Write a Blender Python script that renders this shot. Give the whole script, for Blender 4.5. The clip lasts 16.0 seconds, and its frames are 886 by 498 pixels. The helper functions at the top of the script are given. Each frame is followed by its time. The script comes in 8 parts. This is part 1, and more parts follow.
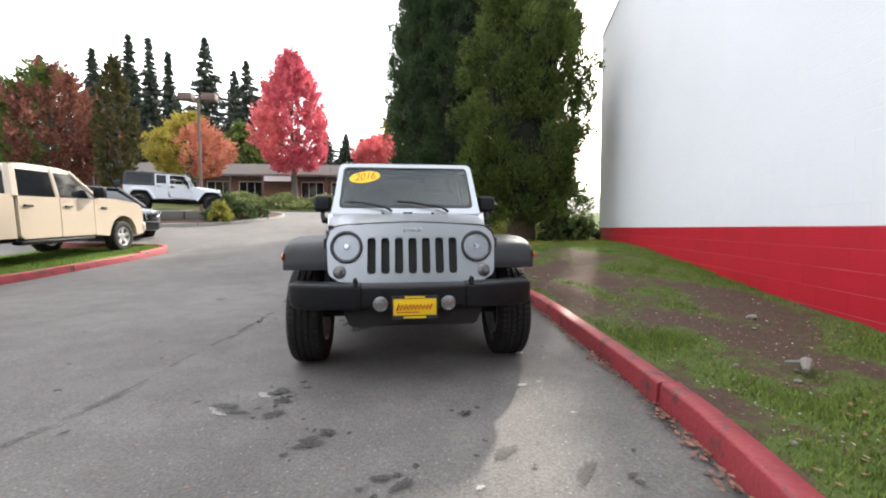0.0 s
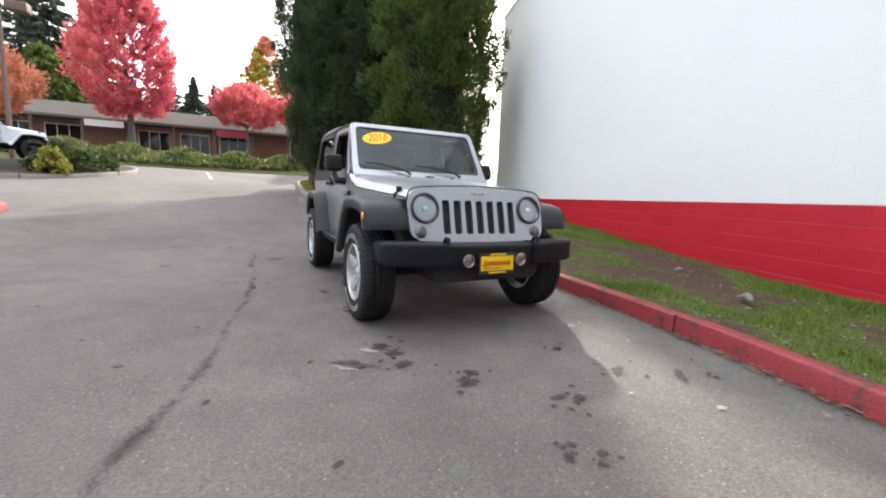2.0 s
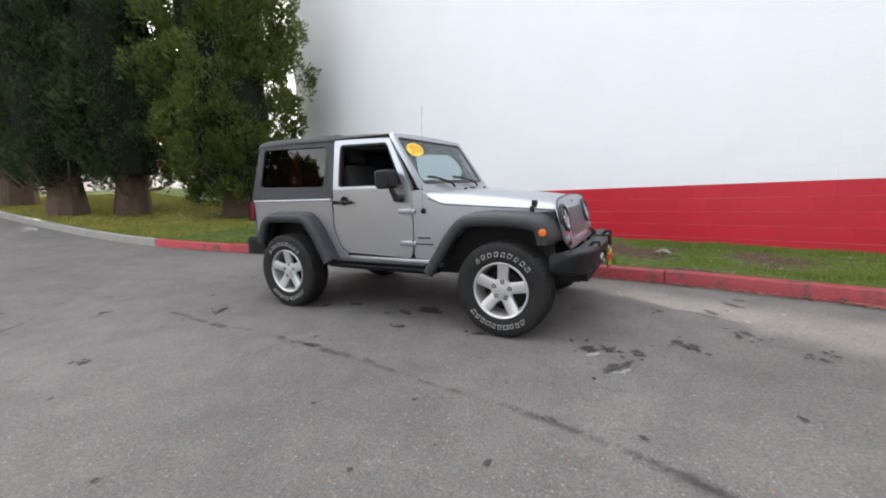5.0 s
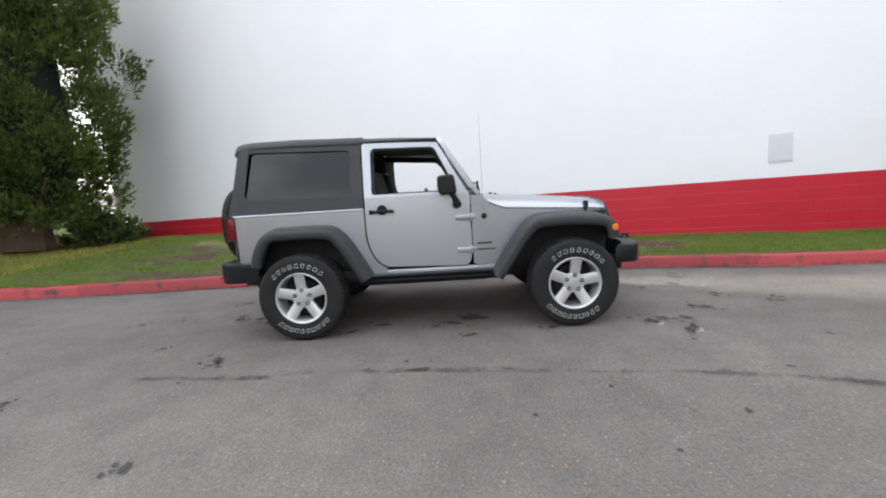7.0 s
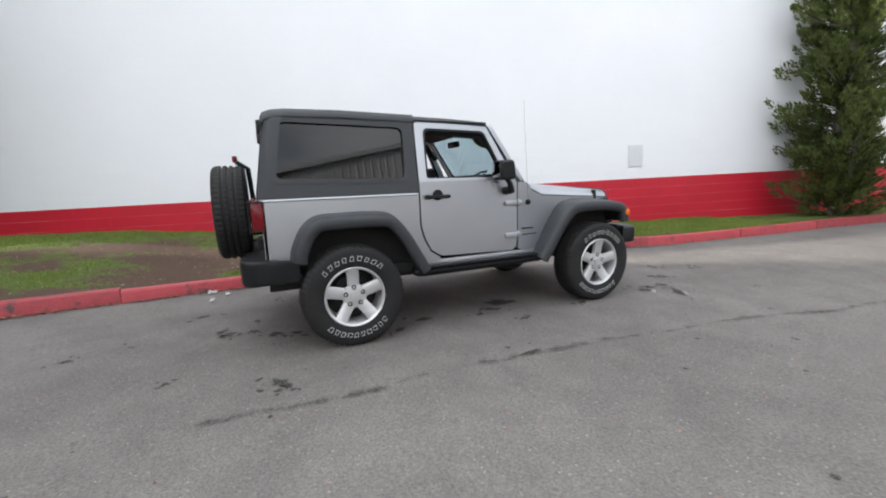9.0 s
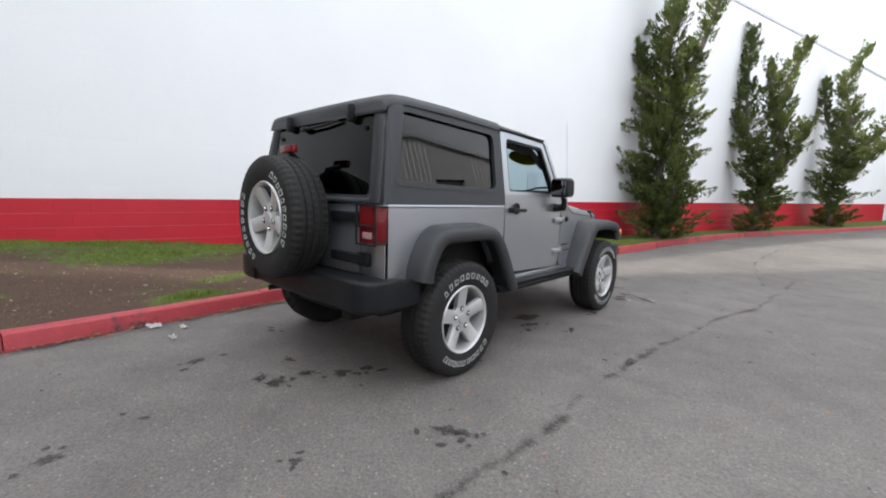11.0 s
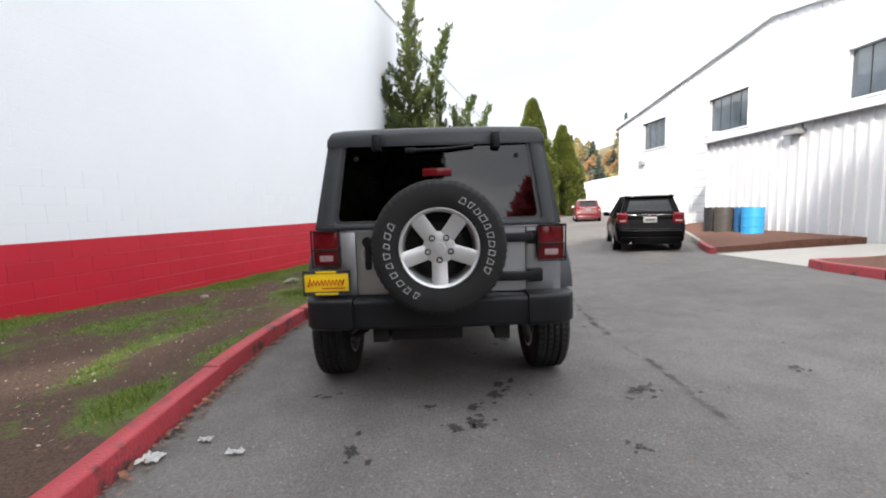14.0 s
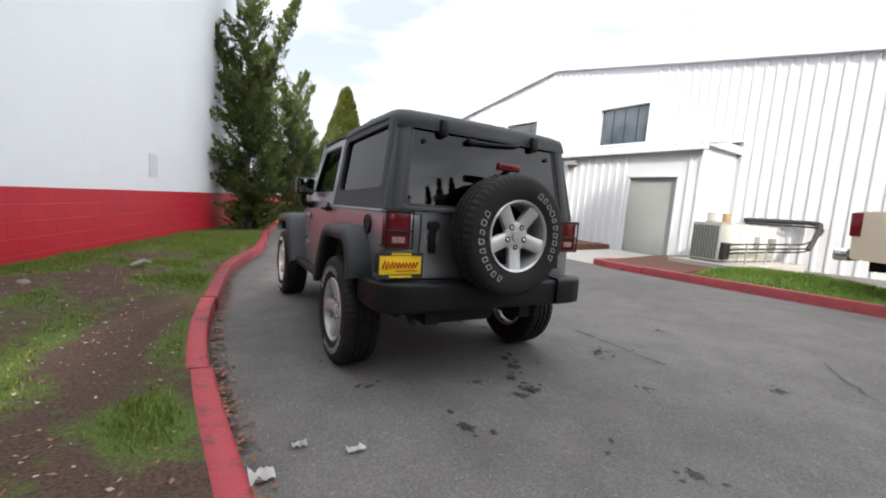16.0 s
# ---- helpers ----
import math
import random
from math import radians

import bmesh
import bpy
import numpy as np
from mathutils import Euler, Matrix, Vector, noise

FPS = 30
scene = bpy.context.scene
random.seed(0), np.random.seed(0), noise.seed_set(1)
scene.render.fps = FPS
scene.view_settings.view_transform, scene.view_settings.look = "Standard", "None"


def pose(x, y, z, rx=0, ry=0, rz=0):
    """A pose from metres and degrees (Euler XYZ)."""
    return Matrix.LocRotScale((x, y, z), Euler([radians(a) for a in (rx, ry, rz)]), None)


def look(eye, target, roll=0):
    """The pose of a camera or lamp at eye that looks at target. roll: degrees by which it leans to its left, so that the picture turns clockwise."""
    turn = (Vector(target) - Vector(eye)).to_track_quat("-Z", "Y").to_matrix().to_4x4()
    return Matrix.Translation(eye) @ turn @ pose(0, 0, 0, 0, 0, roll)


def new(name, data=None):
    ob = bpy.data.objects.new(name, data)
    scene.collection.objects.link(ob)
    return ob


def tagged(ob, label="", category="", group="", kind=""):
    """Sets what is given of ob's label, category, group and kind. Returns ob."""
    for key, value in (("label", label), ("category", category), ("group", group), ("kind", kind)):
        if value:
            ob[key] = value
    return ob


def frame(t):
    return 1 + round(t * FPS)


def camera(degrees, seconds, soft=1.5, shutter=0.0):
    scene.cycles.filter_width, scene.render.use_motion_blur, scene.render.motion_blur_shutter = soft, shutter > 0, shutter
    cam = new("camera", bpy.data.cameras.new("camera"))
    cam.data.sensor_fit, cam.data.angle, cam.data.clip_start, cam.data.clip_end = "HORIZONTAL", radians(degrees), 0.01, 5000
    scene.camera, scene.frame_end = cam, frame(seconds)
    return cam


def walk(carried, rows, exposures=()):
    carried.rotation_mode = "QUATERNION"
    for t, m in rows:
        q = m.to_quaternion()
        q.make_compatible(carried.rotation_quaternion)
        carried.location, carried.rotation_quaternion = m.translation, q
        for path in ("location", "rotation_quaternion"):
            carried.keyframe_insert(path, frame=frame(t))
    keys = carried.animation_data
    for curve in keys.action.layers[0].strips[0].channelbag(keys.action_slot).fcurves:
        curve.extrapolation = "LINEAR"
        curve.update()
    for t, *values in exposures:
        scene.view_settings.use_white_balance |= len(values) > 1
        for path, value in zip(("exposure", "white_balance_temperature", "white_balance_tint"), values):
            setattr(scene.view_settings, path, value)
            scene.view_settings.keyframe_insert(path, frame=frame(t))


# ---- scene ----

cam = camera(94.6, 16.0, soft=2.0)
PATH = [
    (0, (-0.101, -4.639, 1.046), (0.134, -2.655, 0.945), -0.2),
    (0.5, (-0.372, -4.699, 0.999), (-0.113, -2.721, 0.863), -0.8),
    (1, (-0.74, -4.737, 0.97), (-0.32, -2.793, 0.758), -0.4),
    (1.5, (-1.177, -4.589, 0.971), (-0.606, -2.692, 0.696), 0.1),
    (2, (-1.647, -4.482, 0.997), (-0.79, -2.692, 0.747), 1.9),
    (2.5, (-2.123, -4.256, 1.003), (-1.117, -2.555, 0.695), 0.3),
    (3, (-2.576, -3.968, 1.017), (-1.434, -2.349, 0.741), 2.1),
    (3.5, (-3.038, -3.617, 1.053), (-1.665, -2.201, 0.722), -0.3),
    (4, (-3.349, -3.2, 1.137), (-1.863, -1.888, 0.864), -1.3),
    (4.5, (-3.717, -2.802, 1.181), (-2.043, -1.736, 0.927), -2.2),
    (4.7, (-3.783, -2.63, 1.189), (-2.083, -1.612, 0.917), -2.7),
    (6.8, (-4.412, -0.412, 1.25), (-2.435, -0.258, 0.985), -3.5),
    (7, (-4.402, -0.187, 1.253), (-2.422, -0.131, 0.976), -4.5),
    (7.5, (-4.326, 0.36, 1.272), (-2.349, 0.227, 1.004), -4.5),
    (8, (-4.3, 0.835, 1.28), (-2.373, 0.392, 0.980), -3.9),
    (8.5, (-4.1, 1.335, 1.245), (-2.213, 0.767, 0.909), -3.5),
    (9, (-3.914, 1.776, 1.264), (-2.105, 0.992, 0.925), -2.9),
    (11.3, (-2.347, 3.479, 1.252), (-1.145, 1.905, 0.974), 0.6),
    (11.5, (-2.22, 3.609, 1.245), (-1.111, 1.969, 0.962), -0.1),
    (12, (-1.745, 3.841, 1.227), (-0.771, 2.116, 0.95), -1.3),
    (12.5, (-1.328, 4.04, 1.244), (-0.618, 2.182, 1.035), -0.3),
    (13, (-0.883, 4.197, 1.264), (-0.381, 2.272, 1.059), -1.2),
    (13.5, (-0.392, 4.307, 1.28), (-0.109, 2.334, 1.113), -0.6),
    (14, (0.037, 4.422, 1.292), (0.013, 2.432, 1.096), -1.7),
    (14.5, (0.546, 4.401, 1.28), (0.303, 2.425, 1.089), -0.9),
    (15, (0.966, 4.393, 1.266), (0.34, 2.503, 1.068), 0.6),
    (15.5, (1.367, 4.249, 1.236), (0.526, 2.448, 1.015), 1.3),
    (16, (1.73, 4.124, 1.235), (0.738, 2.401, 1.019), 4.5),]
walk(cam, [(t, look(eye, target, roll)) for t, eye, target, roll in PATH], [(0.0, 0.90), (4.5, 0.84), (11.5, 0.84), (14.0, 0.82), (15.0, 0.76), (16.0, 0.60)])

# ---- light: bright overcast with a weak low sun behind the cedars ----
SUN_EL, SUN_AZ = radians(31.0), radians(28.3)  # azimuth from +y towards +x
world = bpy.data.worlds.new("overcast")
scene.world = world
world.use_nodes = True
wn, wl = world.node_tree.nodes, world.node_tree.links
wn.clear()
sky = wn.new("ShaderNodeTexSky")
sky.sky_type, sky.sun_disc, sky.sun_elevation, sky.sun_rotation = "NISHITA", False, SUN_EL, SUN_AZ
sky.air_density, sky.dust_density = 1.0, 4.0
tc = wn.new("ShaderNodeTexCoord")
mp = wn.new("ShaderNodeMapping")
mp.inputs["Scale"].default_value = (1.0, 1.0, 3.0)
cl = wn.new("ShaderNodeTexNoise")
cl.inputs["Scale"].default_value, cl.inputs["Detail"].default_value = 2.6, 7
cr = wn.new("ShaderNodeValToRGB")
cr.color_ramp.elements[0].position, cr.color_ramp.elements[0].color = 0.38, (0.47, 0.49, 0.52, 1)
cr.color_ramp.elements[1].position, cr.color_ramp.elements[1].color = 0.60, (1.0, 1.0, 1.0, 1)
bg_sky, bg_cloud, mixw, wout = (wn.new("ShaderNodeBackground"), wn.new("ShaderNodeBackground"), wn.new("ShaderNodeAddShader"), wn.new("ShaderNodeOutputWorld"))
bg_sky.inputs["Strength"].default_value = 0.05
to_sun, glow = wn.new("ShaderNodeVectorMath"), wn.new("ShaderNodeMapRange")  # the cloud is brighter towards the sun
to_sun.operation = "DOT_PRODUCT"
to_sun.inputs[1].default_value = (math.sin(SUN_AZ) * math.cos(SUN_EL), math.cos(SUN_AZ) * math.cos(SUN_EL), math.sin(SUN_EL))
glow.inputs["From Min"].default_value, glow.inputs["To Min"].default_value, glow.inputs["To Max"].default_value = -0.6, 0.98, 2.25
wl.new(tc.outputs["Generated"], to_sun.inputs[0])
wl.new(to_sun.outputs["Value"], glow.inputs["Value"])
wl.new(glow.outputs[0], bg_cloud.inputs["Strength"])
wl.new(tc.outputs["Generated"], mp.inputs["Vector"])
wl.new(mp.outputs["Vector"], cl.inputs["Vector"])
wl.new(cl.outputs["Fac"], cr.inputs["Fac"])
wl.new(cr.outputs["Color"], bg_cloud.inputs["Color"])
wl.new(sky.outputs["Color"], bg_sky.inputs["Color"])
wl.new(bg_sky.outputs[0], mixw.inputs[0])
wl.new(bg_cloud.outputs[0], mixw.inputs[1])
wl.new(mixw.outputs[0], wout.inputs["Surface"])
sun = new("sun", bpy.data.lights.new("sun", "SUN"))
sun.data.energy, sun.data.angle, sun.data.color = 3.8, radians(1.6), (1.0, 0.91, 0.80)
sun_dir = Vector((math.sin(SUN_AZ) * math.cos(SUN_EL), math.cos(SUN_AZ) * math.cos(SUN_EL), math.sin(SUN_EL)))
sun.matrix_world = look(sun_dir * 50, (0, 0, 0))

# ---- helpers ----
rng = np.random.default_rng(7)


def material(name, color, rough=0.6, metal=0.0, vary=0.12, scale=6.0, bump=0.0, bump_scale=60.0, coat=0.0, dirt=None, dirt_at=0.6, stretch=(1, 1, 1), spec=0.5, island=False, per_object=False):
    """A surface with variation at two scales, fine relief and, if given, blotches of a second colour."""
    m = bpy.data.materials.new(name)
    m.use_nodes = True
    n, l = m.node_tree.nodes, m.node_tree.links
    b = n["Principled BSDF"]
    b.inputs["Roughness"].default_value, b.inputs["Metallic"].default_value = rough, metal
    b.inputs["Coat Weight"].default_value, b.inputs["Coat Roughness"].default_value = coat, 0.04
    b.inputs["Specular IOR Level"].default_value = spec
    t, mapping = n.new("ShaderNodeTexCoord"), n.new("ShaderNodeMapping")
    mapping.inputs["Scale"].default_value = stretch
    l.new(t.outputs["Object"], mapping.inputs["Vector"])
    big, fine = n.new("ShaderNodeTexNoise"), n.new("ShaderNodeTexNoise")
    big.inputs["Scale"].default_value, big.inputs["Detail"].default_value = scale, 5
    fine.inputs["Scale"].default_value, fine.inputs["Detail"].default_value = bump_scale, 3
    l.new(mapping.outputs[0], big.inputs["Vector"]), l.new(mapping.outputs[0], fine.inputs["Vector"])
    add = n.new("ShaderNodeMath")
    add.operation = "ADD"
    l.new(big.outputs["Fac"], add.inputs[0]), l.new(fine.outputs["Fac"], add.inputs[1])
    last = add.outputs[0]
    if island or per_object:
        src = n.new("ShaderNodeNewGeometry").outputs["Random Per Island"] if island else n.new("ShaderNodeObjectInfo").outputs["Random"]
        more = n.new("ShaderNodeMath")
        more.operation = "ADD"
        l.new(last, more.inputs[0]), l.new(src, more.inputs[1])
        last = more.outputs[0]
    rg = n.new("ShaderNodeMapRange")
    rg.inputs["From Min"].default_value, rg.inputs["From Max"].default_value = (0.6, 2.2) if island or per_object else (0.6, 1.4)
    rg.inputs["To Min"].default_value, rg.inputs["To Max"].default_value = 1 - vary, 1 + vary
    l.new(last, rg.inputs["Value"])
    mul = n.new("ShaderNodeVectorMath")
    mul.operation = "SCALE"
    mul.inputs[0].default_value = color
    l.new(rg.outputs[0], mul.inputs["Scale"])
    col = mul.outputs[0]
    if dirt:
        dn, dr, mx = n.new("ShaderNodeTexNoise"), n.new("ShaderNodeMapRange"), n.new("ShaderNodeMix")
        dn.inputs["Scale"].default_value, dn.inputs["Detail"].default_value, dn.inputs["Roughness"].default_value = scale * 0.7, 8, 0.65
        dr.inputs["From Min"].default_value, dr.inputs["From Max"].default_value = dirt_at, dirt_at + 0.12
        mx.data_type = "RGBA"
        l.new(mapping.outputs[0], dn.inputs["Vector"]), l.new(dn.outputs["Fac"], dr.inputs["Value"]), l.new(dr.outputs[0], mx.inputs["Factor"])
        l.new(col, mx.inputs["A"])
        mx.inputs["B"].default_value = (*dirt, 1)
        col = mx.outputs["Result"]
    l.new(col, b.inputs["Base Color"])
    if bump:
        bp = n.new("ShaderNodeBump")
        bp.inputs["Strength"].default_value, bp.inputs["Distance"].default_value = bump, 0.01
        l.new(fine.outputs["Fac"], bp.inputs["Height"]), l.new(bp.outputs[0], b.inputs["Normal"])
    return m


def glass_material(name, tint, rough=0.0, mix=0.05):
    """Tinted see-through pane: clear part in the tint's colour, and a mirror-like coat that grows at a slant."""
    m = bpy.data.materials.new(name)
    m.use_nodes = True
    n, l = m.node_tree.nodes, m.node_tree.links
    n.clear()
    out, tr, gl, mx = n.new("ShaderNodeOutputMaterial"), n.new("ShaderNodeBsdfTransparent"), n.new("ShaderNodeBsdfGlossy"), n.new("ShaderNodeMixShader")
    lw, pw, fr = n.new("ShaderNodeLayerWeight"), n.new("ShaderNodeMath"), n.new("ShaderNodeMath")
    tr.inputs["Color"].default_value = (*tint, 1)
    gl.inputs["Roughness"].default_value = 0.015 + rough
    pw.operation, fr.operation = "POWER", "MULTIPLY_ADD"
    pw.inputs[1].default_value, fr.inputs[1].default_value, fr.inputs[2].default_value = 4.0, 0.6, mix
    l.new(lw.outputs["Facing"], pw.inputs[0]), l.new(pw.outputs[0], fr.inputs[0])
    l.new(fr.outputs[0], mx.inputs["Fac"]), l.new(tr.outputs[0], mx.inputs[1]), l.new(gl.outputs[0], mx.inputs[2])
    l.new(mx.outputs[0], out.inputs["Surface"])
    return m


def as_object(name, bm, mat, parent=None, label="", smooth=False, angle=35):
    me = bpy.data.meshes.new(name)
    bm.normal_update()
    bm.to_mesh(me)
    bm.free()
    if smooth:
        for p in me.polygons:
            p.use_smooth = True
        me.set_sharp_from_angle(angle=radians(angle))
    for one in mat if isinstance(mat, (list, tuple)) else [mat]:
        me.materials.append(one)
    ob = new(name, me)
    ob.parent = parent
    if label:
        ob["label"] = label
    return ob


def part(name, bm, mat, parent, label="", smooth=True, angle=35):
    return as_object(name, bm, mat, parent, label, smooth, angle)


def thing(name, m, label, category, group=""):
    e = new(name)
    e.empty_display_size = 0.1
    e.matrix_world = m
    return tagged(e, label, category, group)


def mesh_of(verts, faces):
    bm = bmesh.new()
    vs = [bm.verts.new(v) for v in verts]
    for f in faces:
        try:
            bm.faces.new([vs[i] for i in f])
        except ValueError:
            pass
    return bm


def box(x0, x1, y0, y1, z0, z1, bevel=0.0, seg=2, bm=None):
    own = bmesh.new()
    bmesh.ops.create_cube(own, size=1)
    for v in own.verts:
        v.co = Vector(((x0 + x1) / 2 + v.co.x * (x1 - x0), (y0 + y1) / 2 + v.co.y * (y1 - y0), (z0 + z1) / 2 + v.co.z * (z1 - z0)))
    if bevel:
        bmesh.ops.bevel(own, geom=own.edges[:], offset=bevel, segments=seg, profile=0.5, affect="EDGES")
    return merged(bm, own)


def merged(bm, own):
    if bm is None:
        return own
    me = bpy.data.meshes.new("tmp")
    own.to_mesh(me)
    own.free()
    bm.from_mesh(me)
    bpy.data.meshes.remove(me)
    return bm


def moved(bm, m):
    bmesh.ops.transform(bm, matrix=m, verts=bm.verts[:])
    return bm


def prism(profile, a0, a1, axis="x", bevel=0.0, seg=2, bm=None, lean=None):
    """A closed outline pushed along an axis. profile: pairs in the other two axes (in x, y, z order). lean(p, a) may move a point."""
    own = bmesh.new()

    def place(p, a):
        v = {"x": (a, p[0], p[1]), "y": (p[0], a, p[1]), "z": (p[0], p[1], a)}[axis]
        return lean(v) if lean else v

    lo, hi = [own.verts.new(place(p, a0)) for p in profile], [own.verts.new(place(p, a1)) for p in profile]
    k = len(profile)
    own.faces.new(lo[::-1]), own.faces.new(hi)
    for i in range(k):
        own.faces.new((lo[i], lo[(i + 1) % k], hi[(i + 1) % k], hi[i]))
    bmesh.ops.recalc_face_normals(own, faces=own.faces[:])
    if bevel:
        rims = [e for e in own.edges if all(len(f.verts) == k or True for f in e.link_faces) and e.calc_face_angle(0) > 0.5]
        bmesh.ops.bevel(own, geom=rims, offset=bevel, segments=seg, profile=0.5, affect="EDGES", clamp_overlap=True)
    return merged(bm, own)


def rounded(points, r, seg=4):
    """An outline with its corners rounded by r (one value or one each)."""
    out, k = [], len(points)
    for i, p in enumerate(points):
        rad = r[i] if isinstance(r, (list, tuple)) else r
        p, a, b = Vector(p), Vector(points[i - 1]), Vector(points[(i + 1) % k])
        u, v = (a - p), (b - p)
        d = min(rad, u.length * 0.49, v.length * 0.49)
        if d < 1e-4:
            out.append(tuple(p))
            continue
        s, e = p + u.normalized() * d, p + v.normalized() * d
        for j in range(seg + 1):
            t = j / seg
            out.append(tuple((1 - t) ** 2 * s + 2 * t * (1 - t) * p + t * t * e))
    return out


def framed(outer, inner, a0, a1, axis="x", bm=None, lean=None):
    """A flat ring between two outlines with equal counts of points, pushed along an axis."""
    own = bmesh.new()

    def place(p, a):
        v = {"x": (a, p[0], p[1]), "y": (p[0], a, p[1]), "z": (p[0], p[1], a)}[axis]
        return lean(v) if lean else v

    k = len(outer)
    rows = [[own.verts.new(place(p, a)) for p in o] for a in (a0, a1) for o in (outer, inner)]
    o0, i0, o1, i1 = rows
    for j in range(k):
        q = (j + 1) % k
        own.faces.new((o0[j], i0[j], i0[q], o0[q])), own.faces.new((o1[j], o1[q], i1[q], i1[j]))
        own.faces.new((o0[j], o0[q], o1[q], o1[j])), own.faces.new((i0[j], i1[j], i1[q], i0[q]))
    bmesh.ops.recalc_face_normals(own, faces=own.faces[:])
    return merged(bm, own)


def lofted(rows, close_ring=True, cap=True, bm=None):
    """A skin through rows of points with equal counts."""
    own = bmesh.new()
    vs = [[own.verts.new(p) for p in row] for row in rows]
    k = len(rows[0])
    for a, b in zip(vs, vs[1:]):
        for j in range(k if close_ring else k - 1):
            q = (j + 1) % k
            own.faces.new((a[j], a[q], b[q], b[j]))
    if cap and close_ring:
        own.faces.new(vs[0][::-1]), own.faces.new(vs[-1])
    bmesh.ops.recalc_face_normals(own, faces=own.faces[:])
    return merged(bm, own)


def turned(profile, seg=32, axis="x", centre=(0, 0, 0), bm=None):
    """A body turned about an axis. profile: pairs of (along the axis, radius)."""
    own, rows = bmesh.new(), []
    for i in range(seg):
        a = 2 * math.pi * i / seg
        ring = []
        for h, r in profile:
            c, s = r * math.cos(a), r * math.sin(a)
            v = {"x": (h, c, s), "y": (c, h, s), "z": (c, s, h)}[axis]
            ring.append(own.verts.new(Vector(v) + Vector(centre)))
        rows.append(ring)
    for i in range(seg):
        a, b = rows[i], rows[(i + 1) % seg]
        for j in range(len(profile) - 1):
            own.faces.new((a[j], a[j + 1], b[j + 1], b[j]))
    bmesh.ops.remove_doubles(own, verts=own.verts[:], dist=1e-5)
    bmesh.ops.recalc_face_normals(own, faces=own.faces[:])
    return merged(bm, own)


def tube(points, r, seg=8, bm=None, radii=None):
    own, rows, pts = bmesh.new(), [], [Vector(p) for p in points]
    for i, p in enumerate(pts):
        d = (pts[min(i + 1, len(pts) - 1)] - pts[max(i - 1, 0)]).normalized()
        u = d.orthogonal().normalized() if i == 0 else (u - d * u.dot(d)).normalized()
        w = d.cross(u)
        rr = radii[i] if radii else r
        rows.append([own.verts.new(p + rr * (math.cos(2 * math.pi * j / seg) * u + math.sin(2 * math.pi * j / seg) * w)) for j in range(seg)])
    for a, b in zip(rows, rows[1:]):
        for j in range(seg):
            own.faces.new((a[j], a[(j + 1) % seg], b[(j + 1) % seg], b[j]))
    own.faces.new(rows[0][::-1]), own.faces.new(rows[-1])
    return merged(bm, own)


def smoothstep(a, b, v):
    t = np.clip((v - a) / (b - a), 0, 1)
    return t * t * (3 - 2 * t)


def gz(y):
    """Height of the roadway along the drive: nearly level, then climbing to the far lot."""
    if y < -3:
        return -0.051
    if y < 1:
        return 0.017 * y
    a = min(y, 9) - 1
    z = 0.017 + 0.017 * a + 0.5 * (0.105 - 0.017) / 8 * a * a
    if y > 9:
        z += 0.105 * (min(y, 62) - 9)
    return z


def road_z(x, y):
    """The roadway's height; it also rises a little away from the wall."""
    return gz(y) + 0.02 * max(0.0, -x - 2.5) * (1.0 if x > -12 else 9.5 / (-x - 2.5))


def wall_x(y):
    return 4.447 + 0.3004 * y


def along(points, step):
    """Points at even steps on a line of points."""
    pts, out, carry = [Vector(p) for p in points], [], 0.0
    for a, b in zip(pts, pts[1:]):
        d = (b - a).length
        s = carry
        while s < d:
            out.append(a.lerp(b, s / d))
            s += step
        carry = s - d
    return out


def smooth_line(points, steps=6):
    """Catmull-Rom through the points."""
    p = [Vector(q) for q in points]
    p = [2 * p[0] - p[1]] + p + [2 * p[-1] - p[-2]]
    out = []
    for i in range(1, len(p) - 2):
        for j in range(steps):
            t = j / steps
            out.append(0.5 * (2 * p[i] + (p[i + 1] - p[i - 1]) * t + (2 * p[i - 1] - 5 * p[i] + 4 * p[i + 1] - p[i + 2]) * t * t + (3 * p[i] - p[i - 1] - 3 * p[i + 1] + p[i + 2]) * t ** 3))
    return out + [p[-2]]

